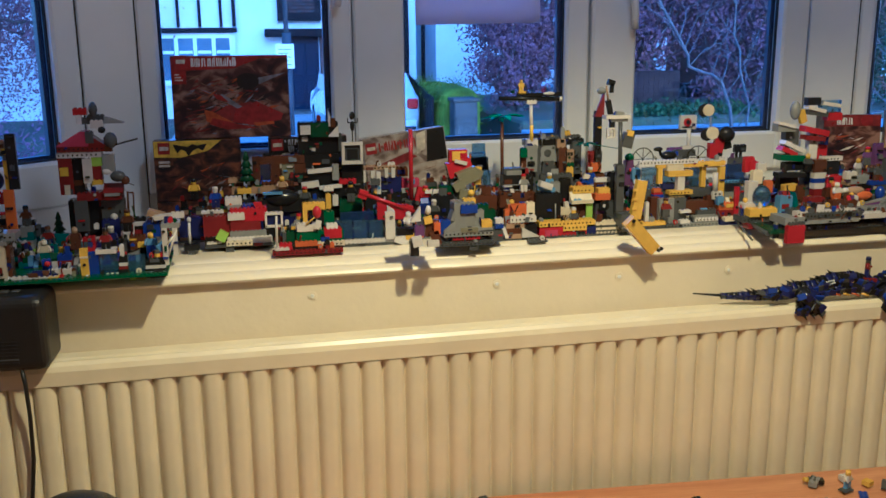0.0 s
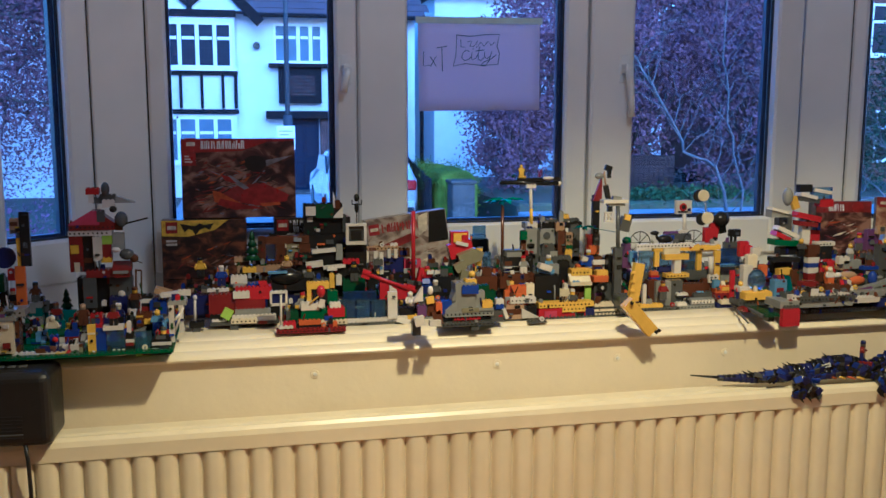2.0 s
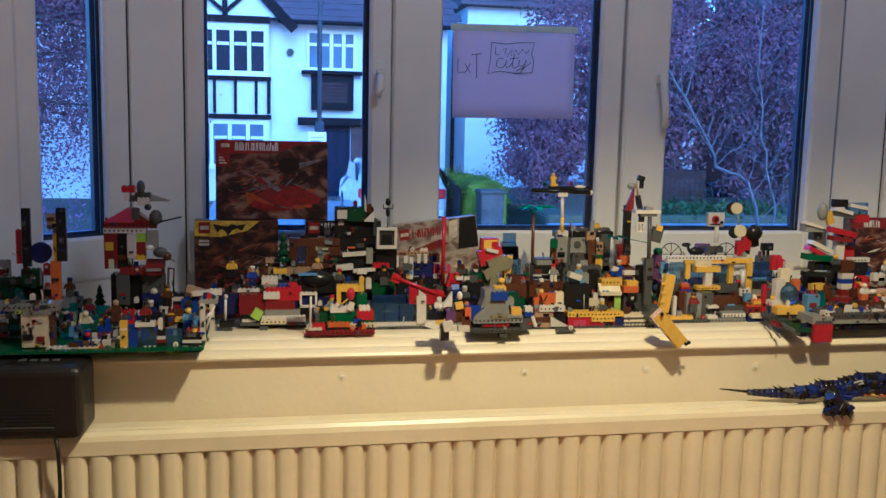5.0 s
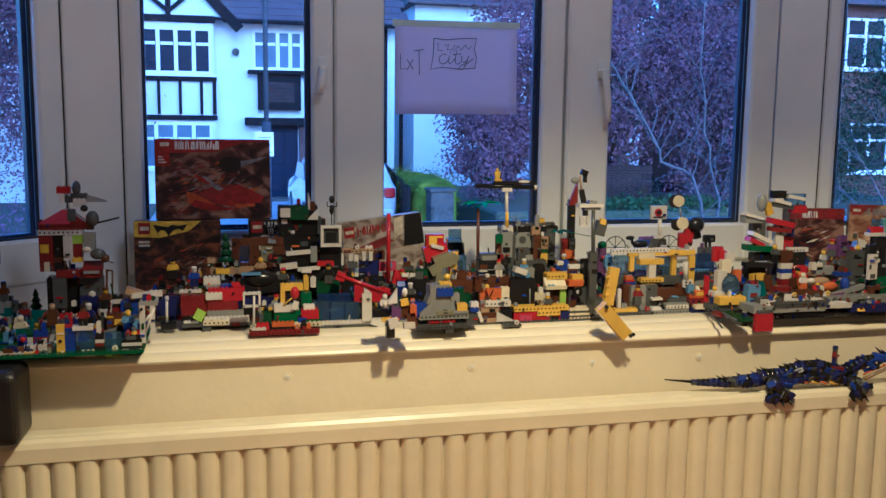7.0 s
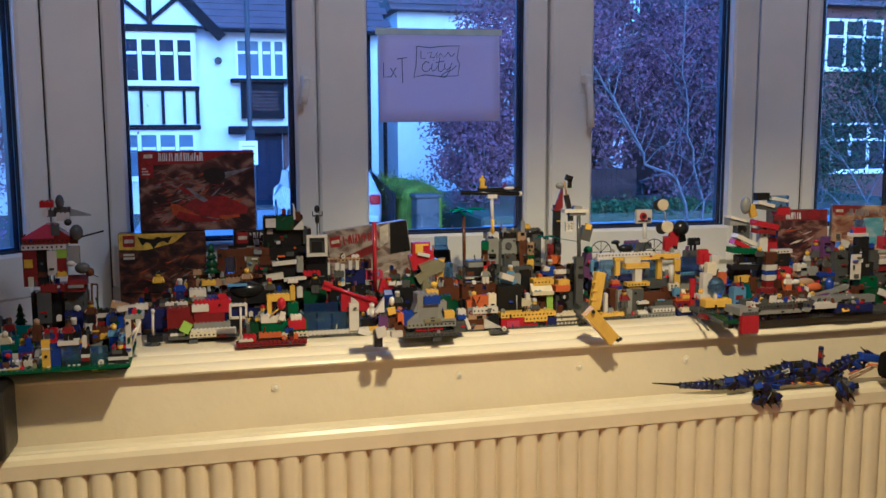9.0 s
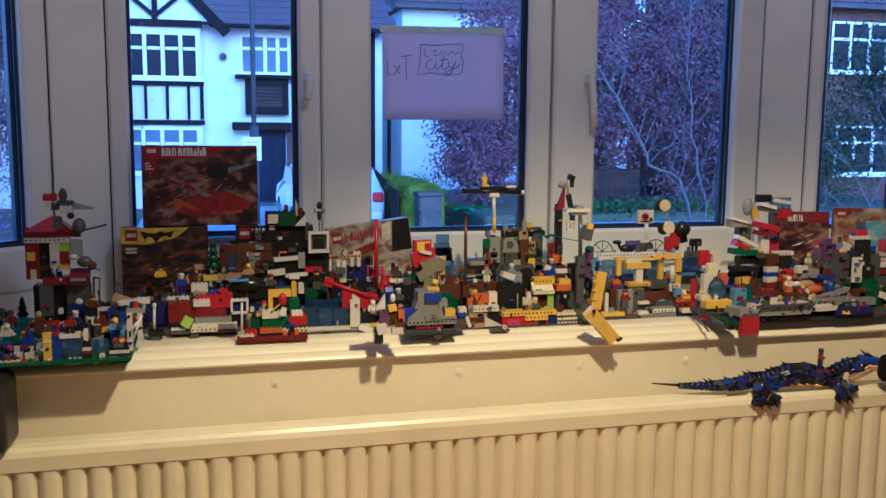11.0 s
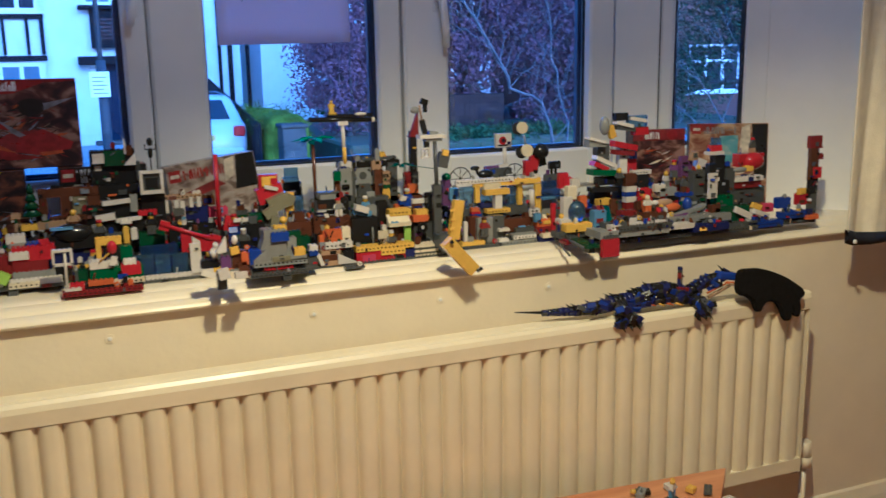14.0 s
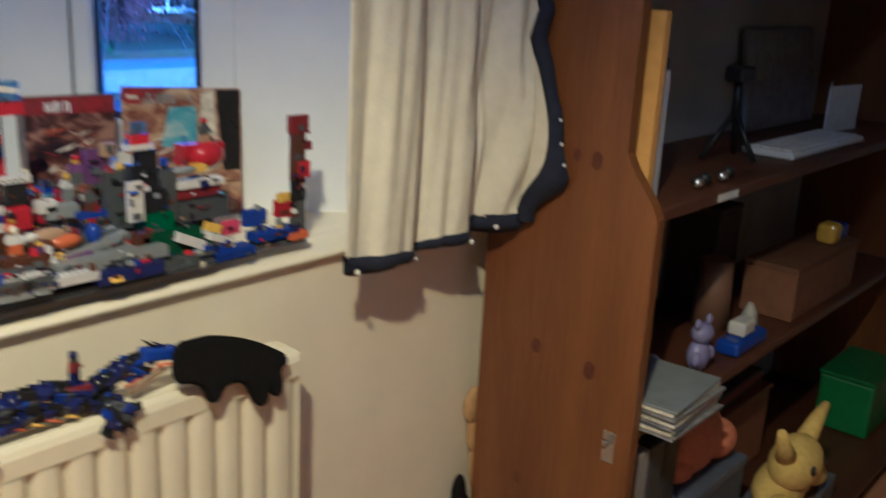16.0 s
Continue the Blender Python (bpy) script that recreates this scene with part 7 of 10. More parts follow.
t = model("toy_fire_base", "red and yellow toy base with technic beams", "toy model")
b(t, "dgrey", 0.796, 1.96, 0.8722, 0.1193, 0.04, 0.0032)
b(t, "red", 0.7957, 1.96, 0.8725, 0.1005, 0.03, 0.0213)
b(t, "pink", 0.8072, 1.958, 0.8753, 0.0268, 0.004, 0.013, 0)
b(t, "yellow", 0.7948, 1.958, 0.8951, 0.119, 0.03, 0.0094)
b(t, "yellow", 0.8453, 1.956, 0.8853, 0.0492, 0.008, 0.0118)
b(t, "dblue", 0.8963, 1.96, 0.8722, 0.0199, 0.026, 0.019)
b(t, "dgrey", 0.9165, 1.96, 0.8722, 0.063, 0.04, 0.0032)
b(t, "cream", 0.9155, 1.958, 0.8731, 0.0655, 0.03, 0.0048)
b(t, "dgrey", 0.9162, 1.96, 0.8776, 0.0554, 0.03, 0.0048)
b(t, "cream", 0.9161, 1.96, 0.8826, 0.049, 0.028, 0.0048)
b(t, "dgrey", 0.9159, 1.96, 0.8874, 0.049, 0.028, 0.0048)
b(t, "cream", 0.9158, 1.96, 0.8921, 0.049, 0.028, 0.0048)
greeble(t, 27, 0.25)

t = model("toy_digger", "yellow toy digger with black wheels", "toy vehicle")
b(t, "dgrey", 0.9468, 2.0155, 0.8722, 0.016, 0.016, 0.0062, 0, name="pillar")
b(t, "orange", 0.9408, 2.03, 0.9305, 0.0324, 0.02, 0.0123)
b(t, "yellow", 0.949, 2.035, 0.9405, 0.026, 0.018, 0.0136)
bar(t, "black", 0.958, 2.02, 0.9199, 0.9606, 2.02, 0.9198, 0.006)
disc(t, "black", 0.9572, 2.018, 0.9203, 0.0103, 0.008)
disc(t, "white", 0.9566, 2.0165, 0.9206, 0.0039, 0.002)
b(t, "black", 0.9808, 2.05, 0.9258, 0.0158, 0.02, 0.0585)
b(t, "dgrey", 0.9456, 2.04, 0.8786, 0.0458, 0.024, 0.0461)
b(t, "white", 0.9557, 2.07, 0.9619, 0.0304, 0.014, 0.0075)
b(t, "blue", 0.9218, 2.06, 0.9596, 0.0261, 0.014, 0.0124)
b(t, "white", 0.9255, 2.06, 0.9696, 0.013, 0.008, 0.0124, rot=20)
b(t, "orange", 0.913, 2.06, 0.9451, 0.0195, 0.014, 0.0186)
greeble(t, 28, 0.35)

t = model("toy_crane_tower", "slim dark toy tower with a red sail and black arm", "toy building")
b(t, "dgrey", 0.9678, 2.0807, 0.8722, 0.016, 0.016, 0.0617, 0, name="pillar")
b(t, "black", 0.9706, 2.12, 0.9717, 0.0161, 0.01, 0.1371, 0)
b(t, "dgrey", 0.9734, 2.115, 0.998, 0.0135, 0.01, 0.0254)
b(t, "dred", 0.9695, 2.116, 1.0965, 0.02, 0.008, 0.0552, 0, slope="l")
orb(t, "grey", 0.9817, 2.115, 1.1517, 0.0107, 0.0075, 0.0075)
bar(t, "tan", 0.9901, 2.11, 1.162, 0.995, 2.11, 1.1307, 0.0022)
b(t, "black", 0.9939, 2.11, 1.1619, 0.016, 0.008, 0.0125, rot=20)
b(t, "black", 0.9996, 2.11, 1.1469, 0.008, 0.006, 0.02)
b(t, "black", 0.9955, 2.11, 1.0918, 0.0107, 0.008, 0.0402, rot=-14)
b(t, "orange", 0.9614, 2.11, 0.9785, 0.0228, 0.014, 0.0178)
b(t, "dred", 0.957, 2.12, 0.9722, 0.0161, 0.012, 0.0484)
b(t, "brown", 0.9615, 2.115, 0.9341, 0.0324, 0.014, 0.0384)
leaf(t, "teal", 0.934, 2.08, 1.0412, 0.0262)
bar(t, "teal", 0.9444, 2.08, 1.0434, 1.0176, 2.08, 1.0294, 0.0008)
greeble(t, 29, 0.60)

t = model("toy_grey_mast", "grey toy mast with a white platform", "toy building")
b(t, "dgrey", 0.9806, 2.0115, 0.8722, 0.016, 0.016, 0.01, 0, name="pillar")
bar(t, "dgrey", 0.9906, 2.03, 1.0968, 0.994, 2.03, 0.9846, 0.0046)
b(t, "dgrey", 0.9831, 2.02, 0.8902, 0.0169, 0.012, 0.1143)
b(t, "white", 0.9554, 2.02, 1.1002, 0.0553, 0.024, 0.0072, 0)
b(t, "grey", 0.9692, 2.025, 1.0937, 0.0361, 0.02, 0.006)
b(t, "grey", 0.9791, 2.025, 1.1057, 0.018, 0.01, 0.0084, rot=8)
b(t, "black", 0.9689, 2.03, 1.0765, 0.0103, 0.008, 0.023)
b(t, "white", 0.9606, 2.028, 1.078, 0.0193, 0.006, 0.0036, 0)
b(t, "white", 0.9611, 2.028, 1.0598, 0.0193, 0.006, 0.0036, 0)
b(t, "white", 0.9609, 2.028, 1.0636, 0.0039, 0.006, 0.0145, 0)
b(t, "white", 0.9763, 2.028, 1.0633, 0.0039, 0.006, 0.0145, 0)
b(t, "white", 0.9686, 2.028, 1.0635, 0.0032, 0.006, 0.0145, 0)
b(t, "white", 0.9647, 2.028, 1.0695, 0.0116, 0.006, 0.0024, 0)
b(t, "dgrey", 0.9997, 2.03, 1.0381, 0.0222, 0.014, 0.0317, rot=14)
b(t, "yellow", 1.0075, 2.028, 1.0626, 0.013, 0.01, 0.0122, rot=14)
b(t, "dgrey", 0.969, 2.01, 0.8824, 0.0429, 0.024, 0.0136)
greeble(t, 30, 0.35)

t = model("toy_lever_beam", "bent yellow toy beam reaching over the board edge", "toy model")
b(t, "yellow", 0.982, 1.925, 0.9087, 0.0212, 0.014, 0.0775, 0, rot=9, name="upper_beam")
b(t, "yellow", 0.9775, 1.922, 0.966, 0.0099, 0.003, 0.0047, 0)
b(t, "yellow", 0.9781, 1.922, 0.9472, 0.01, 0.003, 0.0047, 0)
b(t, "yellow", 0.9762, 1.922, 0.9286, 0.01, 0.003, 0.0047, 0)
b(t, "yellow", 0.953, 1.842, 0.8515, 0.0248, 0.02, 0.0826, 0, rot=-42, name="lower_beam")
bar(t, "black", 0.9955, 1.842, 0.8657, 1.0004, 1.842, 0.861, 0.0032)
bar(t, "black", 1.0049, 1.847, 0.8664, 1.0087, 1.847, 0.8628, 0.0032)
disc(t, "black", 0.9431, 1.835, 0.9242, 0.0035, 0.004)
b(t, "dgrey", 0.9581, 1.93, 0.8919, 0.0375, 0.04, 0.026)

t = model("toy_yellow_house", "yellow framed toy house with clear blue windows", "toy building")
b(t, "dgrey", 1.1686, 2.0375, 0.8722, 0.016, 0.016, 0.0158, 0, name="pillar")
b(t, "white", 1.0454, 2.05, 0.9971, 0.1353, 0.008, 0.0088)
b(t, "yellow", 1.0867, 2.052, 0.989, 0.1606, 0.01, 0.0101)
b(t, "yellow", 1.0902, 2.052, 0.9557, 0.0108, 0.01, 0.0353, 0)
b(t, "yellow", 1.2326, 2.05, 0.9206, 0.014, 0.01, 0.0667, 0)
b(t, "yellow", 1.1957, 2.06, 0.9408, 0.0111, 0.01, 0.0461, 0)
b(t, "cream", 1.1079, 2.045, 0.9836, 0.038, 0.02, 0.0126, 0)
b(t, "yellow", 1.1086, 2.04, 0.9714, 0.057, 0.02, 0.0126, 0)
b(t, "white", 1.1321, 2.042, 0.9407, 0.0163, 0.014, 0.0303, 0)
b(t, "yellow", 1.1109, 2.036, 0.933, 0.0544, 0.02, 0.0088, 0)
b(t, "tblue", 1.0564, 2.06, 0.945, 0.0378, 0.004, 0.0454, 0)
b(t, "tblue", 1.1677, 2.07, 0.9372, 0.0334, 0.004, 0.0463, 0)
b(t, "tblue", 1.1147, 2.08, 0.9373, 0.0359, 0.004, 0.0462, 0)
b(t, "tdblue", 1.2568, 2.07, 0.9496, 0.0484, 0.004, 0.039, 0)
b(t, "lblue", 1.2555, 2.066, 0.9477, 0.0484, 0.01, 0.0052)
b(t, "grey", 1.2703, 2.09, 0.8882, 0.0375, 0.014, 0.0554)
b(t, "dgrey", 1.0521, 2.06, 0.9222, 0.1927, 0.03, 0.0205)
b(t, "orange", 1.0763, 2.04, 0.9392, 0.0175, 0.012, 0.0075)
b(t, "red", 1.0766, 2.04, 0.9341, 0.0202, 0.012, 0.005)
b(t, "blue", 1.0768, 2.04, 0.9265, 0.0229, 0.012, 0.0075)
b(t, "olive", 1.1899, 2.09, 0.9149, 0.0311, 0.014, 0.0417)
b(t, "tan", 1.1968, 2.08, 0.9809, 0.0507, 0.02, 0.009)
b(t, "dblue", 1.1058, 2.06, 0.9385, 0.0273, 0.014, 0.0153)
greeble(t, 32, 0.25)

t = model("toy_gate_wall", "grey and brown toy wall on pale plates", "toy building")
b(t, "brown", 1.0573, 2.01, 0.8766, 0.0225, 0.02, 0.0571, 0)
b(t, "grey", 1.0711, 2, 0.8777, 0.0345, 0.016, 0.0545, 0)
b(t, "dgrey", 1.1077, 2.01, 0.8768, 0.0295, 0.02, 0.055, 0)
b(t, "brown", 1.1394, 2.02, 0.8931, 0.0573, 0.02, 0.0278, 0)
b(t, "dgrey", 1.1647, 2.01, 0.8866, 0.0478, 0.02, 0.0139)
b(t, "white", 1.1203, 2, 0.8996, 0.0255, 0.014, 0.005)
b(t, "grey", 1.148, 1.99, 0.8785, 0.0554, 0.02, 0.0138)
b(t, "white", 1.1486, 1.986, 0.8831, 0.0526, 0.004, 0.0062)
b(t, "grey", 1.1126, 1.985, 0.8722, 0.0886, 0.024, 0.0082)
b(t, "white", 1.1142, 1.986, 0.879, 0.0227, 0.014, 0.0074)
b(t, "yellow", 1.0284, 1.985, 0.8798, 0.0523, 0.016, 0.0074)
b(t, "dgrey", 1.0286, 1.985, 0.8722, 0.0908, 0.024, 0.0068)
b(t, "white", 1.0365, 1.99, 0.8769, 0.0078, 0.008, 0.0515)
b(t, "dblue", 1.2064, 1.985, 0.8722, 0.0548, 0.03, 0.0099)
b(t, "cream", 1.2142, 1.98, 0.8807, 0.0327, 0.016, 0.0075)
b(t, "lblue", 1.2057, 2, 0.9127, 0.0137, 0.01, 0.0176)
greeble(t, 33, 0.25)

t = model("toy_horse_carriage", "black toy horse and spoked wheels on a white shelf", "toy vehicle")
b(t, "dgrey", 1.145, 2.0515, 0.8722, 0.016, 0.016, 0.0135, 0, name="pillar")
wheel(t, 1.1119, 2.18, 0.9911, 0.0257)
wheel(t, 1.248, 2.18, 0.9903, 0.0266)
orb(t, "black", 1.17, 2.17, 0.9989, 0.0202, 0.0107, 0.0107)
bar(t, "black", 1.1513, 2.17, 0.9994, 1.1465, 2.17, 1.0154, 0.0034)
orb(t, "black", 1.1413, 2.165, 1.0148, 0.0114, 0.0053, 0.0053)
bar(t, "black", 1.1559, 2.17, 0.9913, 1.155, 2.17, 0.978, 0.0014)
bar(t, "black", 1.1847, 2.17, 0.9906, 1.1867, 2.17, 0.9771, 0.0014)
b(t, "white", 1.0972, 2.165, 0.9701, 0.1584, 0.024, 0.008)
b(t, "dgrey", 1.1892, 2.18, 0.9938, 0.0525, 0.014, 0.0135)
b(t, "purple", 1.1842, 2.2, 0.9969, 0.044, 0.012, 0.0136)
orb(t, "green", 1.0443, 2.1, 1.0085, 0.0109, 0.0089, 0.0089)
b(t, "purple", 1.0315, 2.09, 0.9489, 0.019, 0.014, 0.0534)
b(t, "lblue", 1.0435, 2.08, 0.9628, 0.0189, 0.014, 0.0228)
b(t, "black", 1.0323, 2.05, 0.8859, 0.0295, 0.02, 0.0567)
greeble(t, 34, 0.60)

t = model("toy_sign", "white toy sign with a red oval on a post", "toy sign")
b(t, "dgrey", 1.2205, 2.1985, 0.8722, 0.016, 0.016, 0.1295, 0, name="pillar")
b(t, "white", 1.2108, 2.2, 1.0532, 0.0397, 0.01, 0.0324, 0)
disc(t, "red", 1.2274, 2.198, 1.0696, 0.0095, 0.001)
disc(t, "black", 1.2284, 2.197, 1.0697, 0.0051, 0.001)
b(t, "black", 1.2149, 2.1985, 1.0568, 0.025, 0.001, 0.0034, 0)
bar(t, "white", 1.2346, 2.205, 1.0526, 1.2364, 2.205, 1.0064, 0.005)
b(t, "white", 1.2181, 2.198, 1.0019, 0.028, 0.016, 0.0122)
bar(t, "black", 1.1989, 2.21, 1.05, 1.2581, 2.21, 1.0462, 0.0012)
greeble(t, 35, 0.25)

t = model("toy_roller_tower", "red toy tower with cream rollers and a black hood", "toy model")
b(t, "dgrey", 1.2812, 2.1062, 0.8722, 0.016, 0.016, 0.0845, 0, name="pillar")
disc(t, "cream", 1.2379, 2.12, 1.103, 0.0130, 0.014)
disc(t, "cream", 1.2502, 2.12, 1.052, 0.0140, 0.014)
disc(t, "black", 1.2292, 2.125, 1.1027, 0.0143, 0.004)
disc(t, "black", 1.2387, 2.125, 1.049, 0.0143, 0.004)
bar(t, "grey", 1.2441, 2.125, 1.0868, 1.2465, 2.125, 1.0659, 0.002)
bar(t, "black", 1.2385, 2.125, 1.1181, 1.2378, 2.125, 1.1337, 0.0016)
b(t, "red", 1.2448, 2.12, 0.9941, 0.0201, 0.014, 0.0355, 0)
b(t, "red", 1.2584, 2.125, 1.0076, 0.0231, 0.01, 0.0317, 0, rot=10)
orb(t, "black", 1.2847, 2.125, 1.0482, 0.0203, 0.0185, 0.0185)
b(t, "black", 1.2726, 2.13, 0.9948, 0.0116, 0.008, 0.0595, 0, rot=6)
b(t, "black", 1.2841, 2.13, 1.0144, 0.0175, 0.008, 0.0265, 0, rot=-12)
b(t, "white", 1.2428, 2.12, 0.9873, 0.0404, 0.016, 0.0092)
b(t, "black", 1.3336, 2.17, 1, 0.03, 0.008, 0.0163)
b(t, "black", 1.3372, 2.17, 0.9893, 0.006, 0.004, 0.0136, 0)
b(t, "black", 1.3476, 2.17, 0.9891, 0.006, 0.004, 0.0136, 0)
b(t, "dgrey", 1.3137, 2.15, 0.9569, 0.049, 0.014, 0.0325)
greeble(t, 36, 0.35)

t = model("toy_white_tank", "white toy cylinder above a lattice block", "toy model")
b(t, "dgrey", 1.205, 2.0215, 0.8722, 0.016, 0.016, 0.0056, 0, name="pillar")
bar(t, "white", 1.2125, 2.03, 0.9783, 1.2143, 2.03, 0.9377, 0.006)
b(t, "white", 1.2065, 2.025, 0.9207, 0.0235, 0.008, 0.0165)
disc(t, "black", 1.2124, 2.0235, 0.9325, 0.0022, 0.001)
disc(t, "black", 1.2221, 2.0235, 0.9322, 0.0022, 0.001)
disc(t, "black", 1.2127, 2.0235, 0.9262, 0.0022, 0.001)
disc(t, "black", 1.2224, 2.0235, 0.9259, 0.0022, 0.001)
b(t, "brown", 1.196, 2.03, 0.9025, 0.0166, 0.012, 0.0255)
b(t, "cream", 1.2217, 2.02, 0.878, 0.0083, 0.008, 0.0433, 0)
greeble(t, 37, 0.25)

t = model("toy_truck", "orange and red toy truck beside a red post", "toy vehicle")
b(t, "orange", 1.2104, 2, 0.9021, 0.0329, 0.02, 0.0151)
b(t, "dred", 1.2083, 2, 0.8868, 0.044, 0.022, 0.0152)
b(t, "brown", 1.2143, 2, 0.8778, 0.0413, 0.02, 0.0089)
b(t, "yellow", 1.2256, 1.998, 0.9072, 0.0165, 0.008, 0.0076, 0)
b(t, "red", 1.2428, 1.995, 0.8845, 0.0096, 0.008, 0.0667, 0)
b(t, "dgrey", 1.2602, 2.01, 0.8755, 0.0251, 0.016, 0.056)
greeble(t, 38, 0.60)

t = model("toy_dome_car", "toy car with a clear blue dome and yellow bumper", "toy vehicle")
orb(t, "tblue", 1.2682, 1.935, 0.9395, 0.0189, 0.0189, 0.0245)
b(t, "white", 1.2457, 1.95, 0.9201, 0.0216, 0.016, 0.0492, 0)
b(t, "cream", 1.2608, 1.96, 0.9622, 0.0217, 0.014, 0.0271)
b(t, "white", 1.2303, 1.935, 0.9159, 0.0295, 0.024, 0.0098)
b(t, "green", 1.2598, 1.935, 0.9135, 0.0311, 0.024, 0.0111)
b(t, "yellow", 1.2326, 1.915, 0.9019, 0.0615, 0.024, 0.0158)
b(t, "dgrey", 1.2203, 1.92, 0.8888, 0.0831, 0.04, 0.0122)
b(t, "red", 1.2695, 2.01, 0.9792, 0.0222, 0.012, 0.0315)
b(t, "red", 1.2778, 2.005, 0.9848, 0.0194, 0.012, 0.0176)
b(t, "dred", 1.2230, 1.900, 0.8800, 0.0180, 0.03, 0.0085)
bar(t, "dgrey", 1.2180, 1.945, 0.890, 1.2060, 1.856, 0.8685, 0.0022)
bar(t, "dgrey", 1.2340, 1.925, 0.889, 1.2330, 1.845, 0.8820, 0.0045)
b(t, "dgreen", 1.2330, 1.835, 0.8830, 0.0300, 0.085, 0.0058)
b(t, "black", 1.2420, 1.842, 0.8720, 0.0140, 0.030, 0.0108, 0)
b(t, "orange", 1.2857, 1.95, 0.9446, 0.0164, 0.012, 0.0234)
b(t, "white", 1.2825, 1.98, 0.9833, 0.0193, 0.01, 0.0187)
greeble(t, 39, 0.25)

t = model("toy_red_brick", "red toy brick hanging below a grey base", "toy brick")
b(t, "red", 1.2568, 1.815, 0.8673, 0.0387, 0.012, 0.035)
b(t, "white", 1.266, 1.84, 0.9043, 0.0156, 0.012, 0.0094)
b(t, "dgrey", 1.2614, 1.82, 0.9011, 0.0362, 0.03, 0.007)
t.matrix_world = Matrix.Translation((0.023, 0.035, -0.0095))

t = model("toy_ship", "long grey and white toy ship hull", "toy ship")
b(t, "grey", 1.2788, 1.86, 0.893, 0.1678, 0.06, 0.0156, 0)
b(t, "dgrey", 1.3232, 1.858, 0.9043, 0.1282, 0.02, 0.0108)
b(t, "dgrey", 1.3076, 1.885, 0.9083, 0.1348, 0.07, 0.012)
b(t, "white", 1.3076, 1.865, 0.9083, 0.1348, 0.018, 0.010)
b(t, "white", 1.4462, 1.862, 0.8973, 0.0665, 0.04, 0.011)
b(t, "dblue", 1.5103, 1.862, 0.8866, 0.0932, 0.06, 0.0148)
b(t, "grey", 1.4669, 1.88, 0.9022, 0.1558, 0.09, 0.0149)
b(t, "dgrey", 1.6172, 1.88, 0.875, 0.0803, 0.08, 0.0189)
b(t, "dgrey", 1.2891, 1.875, 0.876, 0.4051, 0.1, 0.0086)
b(t, "teal", 1.324, 1.9, 0.9033, 0.0135, 0.03, 0.0486, 0, slope="r")
b(t, "lblue", 1.2956, 1.91, 0.902, 0.0378, 0.02, 0.0402)
b(t, "brown", 1.4114, 1.9, 0.9137, 0.0556, 0.02, 0.016)
greeble(t, 41, 0.60)

t = model("toy_space_tower", "toy tower of red, white and green angled wings", "toy building")
b(t, "dgrey", 1.4144, 1.9415, 0.8722, 0.016, 0.016, 0.0199, 0, name="pillar")
b(t, "grey", 1.3481, 2.02, 1.0617, 0.0439, 0.024, 0.0203, 0, slope="r")
b(t, "white", 1.3462, 2.015, 1.0737, 0.0424, 0.024, 0.0063, 0, rot=14)
orb(t, "grey", 1.405, 2.05, 1.1042, 0.0116, 0.0116, 0.0206)
b(t, "yellow", 1.4174, 2.05, 1.0756, 0.016, 0.01, 0.0283, rot=-20)
b(t, "black", 1.4277, 2.04, 1.1148, 0.0319, 0.016, 0.0166, 0)
b(t, "white", 1.4283, 2.035, 1.1023, 0.0435, 0.02, 0.0077, 0, rot=14)
b(t, "dgrey", 1.4322, 2.04, 1.0915, 0.0495, 0.02, 0.0103, rot=8)
b(t, "tblue", 1.4631, 2.04, 1.0988, 0.0469, 0.016, 0.0258, 0)
b(t, "white", 1.4631, 2.036, 1.112, 0.0438, 0.02, 0.0077, 0, rot=10)
b(t, "red", 1.4792, 2.04, 1.0806, 0.0353, 0.02, 0.0168)
b(t, "red", 1.4127, 2.02, 1.054, 0.0606, 0.024, 0.0128, 0, rot=12)
b(t, "dred", 1.4165, 2.02, 1.04, 0.0491, 0.024, 0.0102, rot=6)
b(t, "dblue", 1.4669, 2.03, 1.0291, 0.0117, 0.014, 0.0168)
b(t, "dgrey", 1.3806, 2.04, 1.0231, 0.0317, 0.02, 0.0412)
b(t, "white", 1.363, 2.015, 1.0238, 0.0556, 0.024, 0.0089, 0, rot=24)
b(t, "red", 1.361, 2.02, 1.0132, 0.0399, 0.024, 0.0102, 0, rot=24)
b(t, "green", 1.3527, 2.01, 0.9991, 0.064, 0.03, 0.0127, rot=4)
b(t, "white", 1.4327, 2.03, 1, 0.0203, 0.016, 0.0555, 0)
b(t, "black", 1.3742, 2.02, 0.9768, 0.0546, 0.024, 0.0167)
b(t, "black", 1.3429, 2, 0.9652, 0.0695, 0.02, 0.0102, 0, rot=3)
b(t, "red", 1.4606, 2.04, 0.9953, 0.0235, 0.014, 0.0326)
b(t, "brown", 1.4298, 2, 0.9734, 0.0288, 0.018, 0.0282, 0)
b(t, "white", 1.431, 2, 0.9605, 0.0288, 0.018, 0.0128, 0)
b(t, "blue", 1.4317, 2, 0.9502, 0.0289, 0.018, 0.0103, 0)
b(t, "white", 1.4325, 2, 0.9374, 0.0289, 0.018, 0.0129, 0)
b(t, "dred", 1.4333, 2, 0.9219, 0.0289, 0.018, 0.0155, 0)
b(t, "dgrey", 1.4268, 2.03, 0.8934, 0.0263, 0.02, 0.0784)
b(t, "yellow", 1.3486, 1.98, 0.9397, 0.0309, 0.016, 0.0139, rot=-4)
b(t, "brown", 1.3745, 1.97, 0.894, 0.0169, 0.014, 0.0569)
b(t, "black", 1.362, 2.02, 0.9362, 0.043, 0.02, 0.0258)
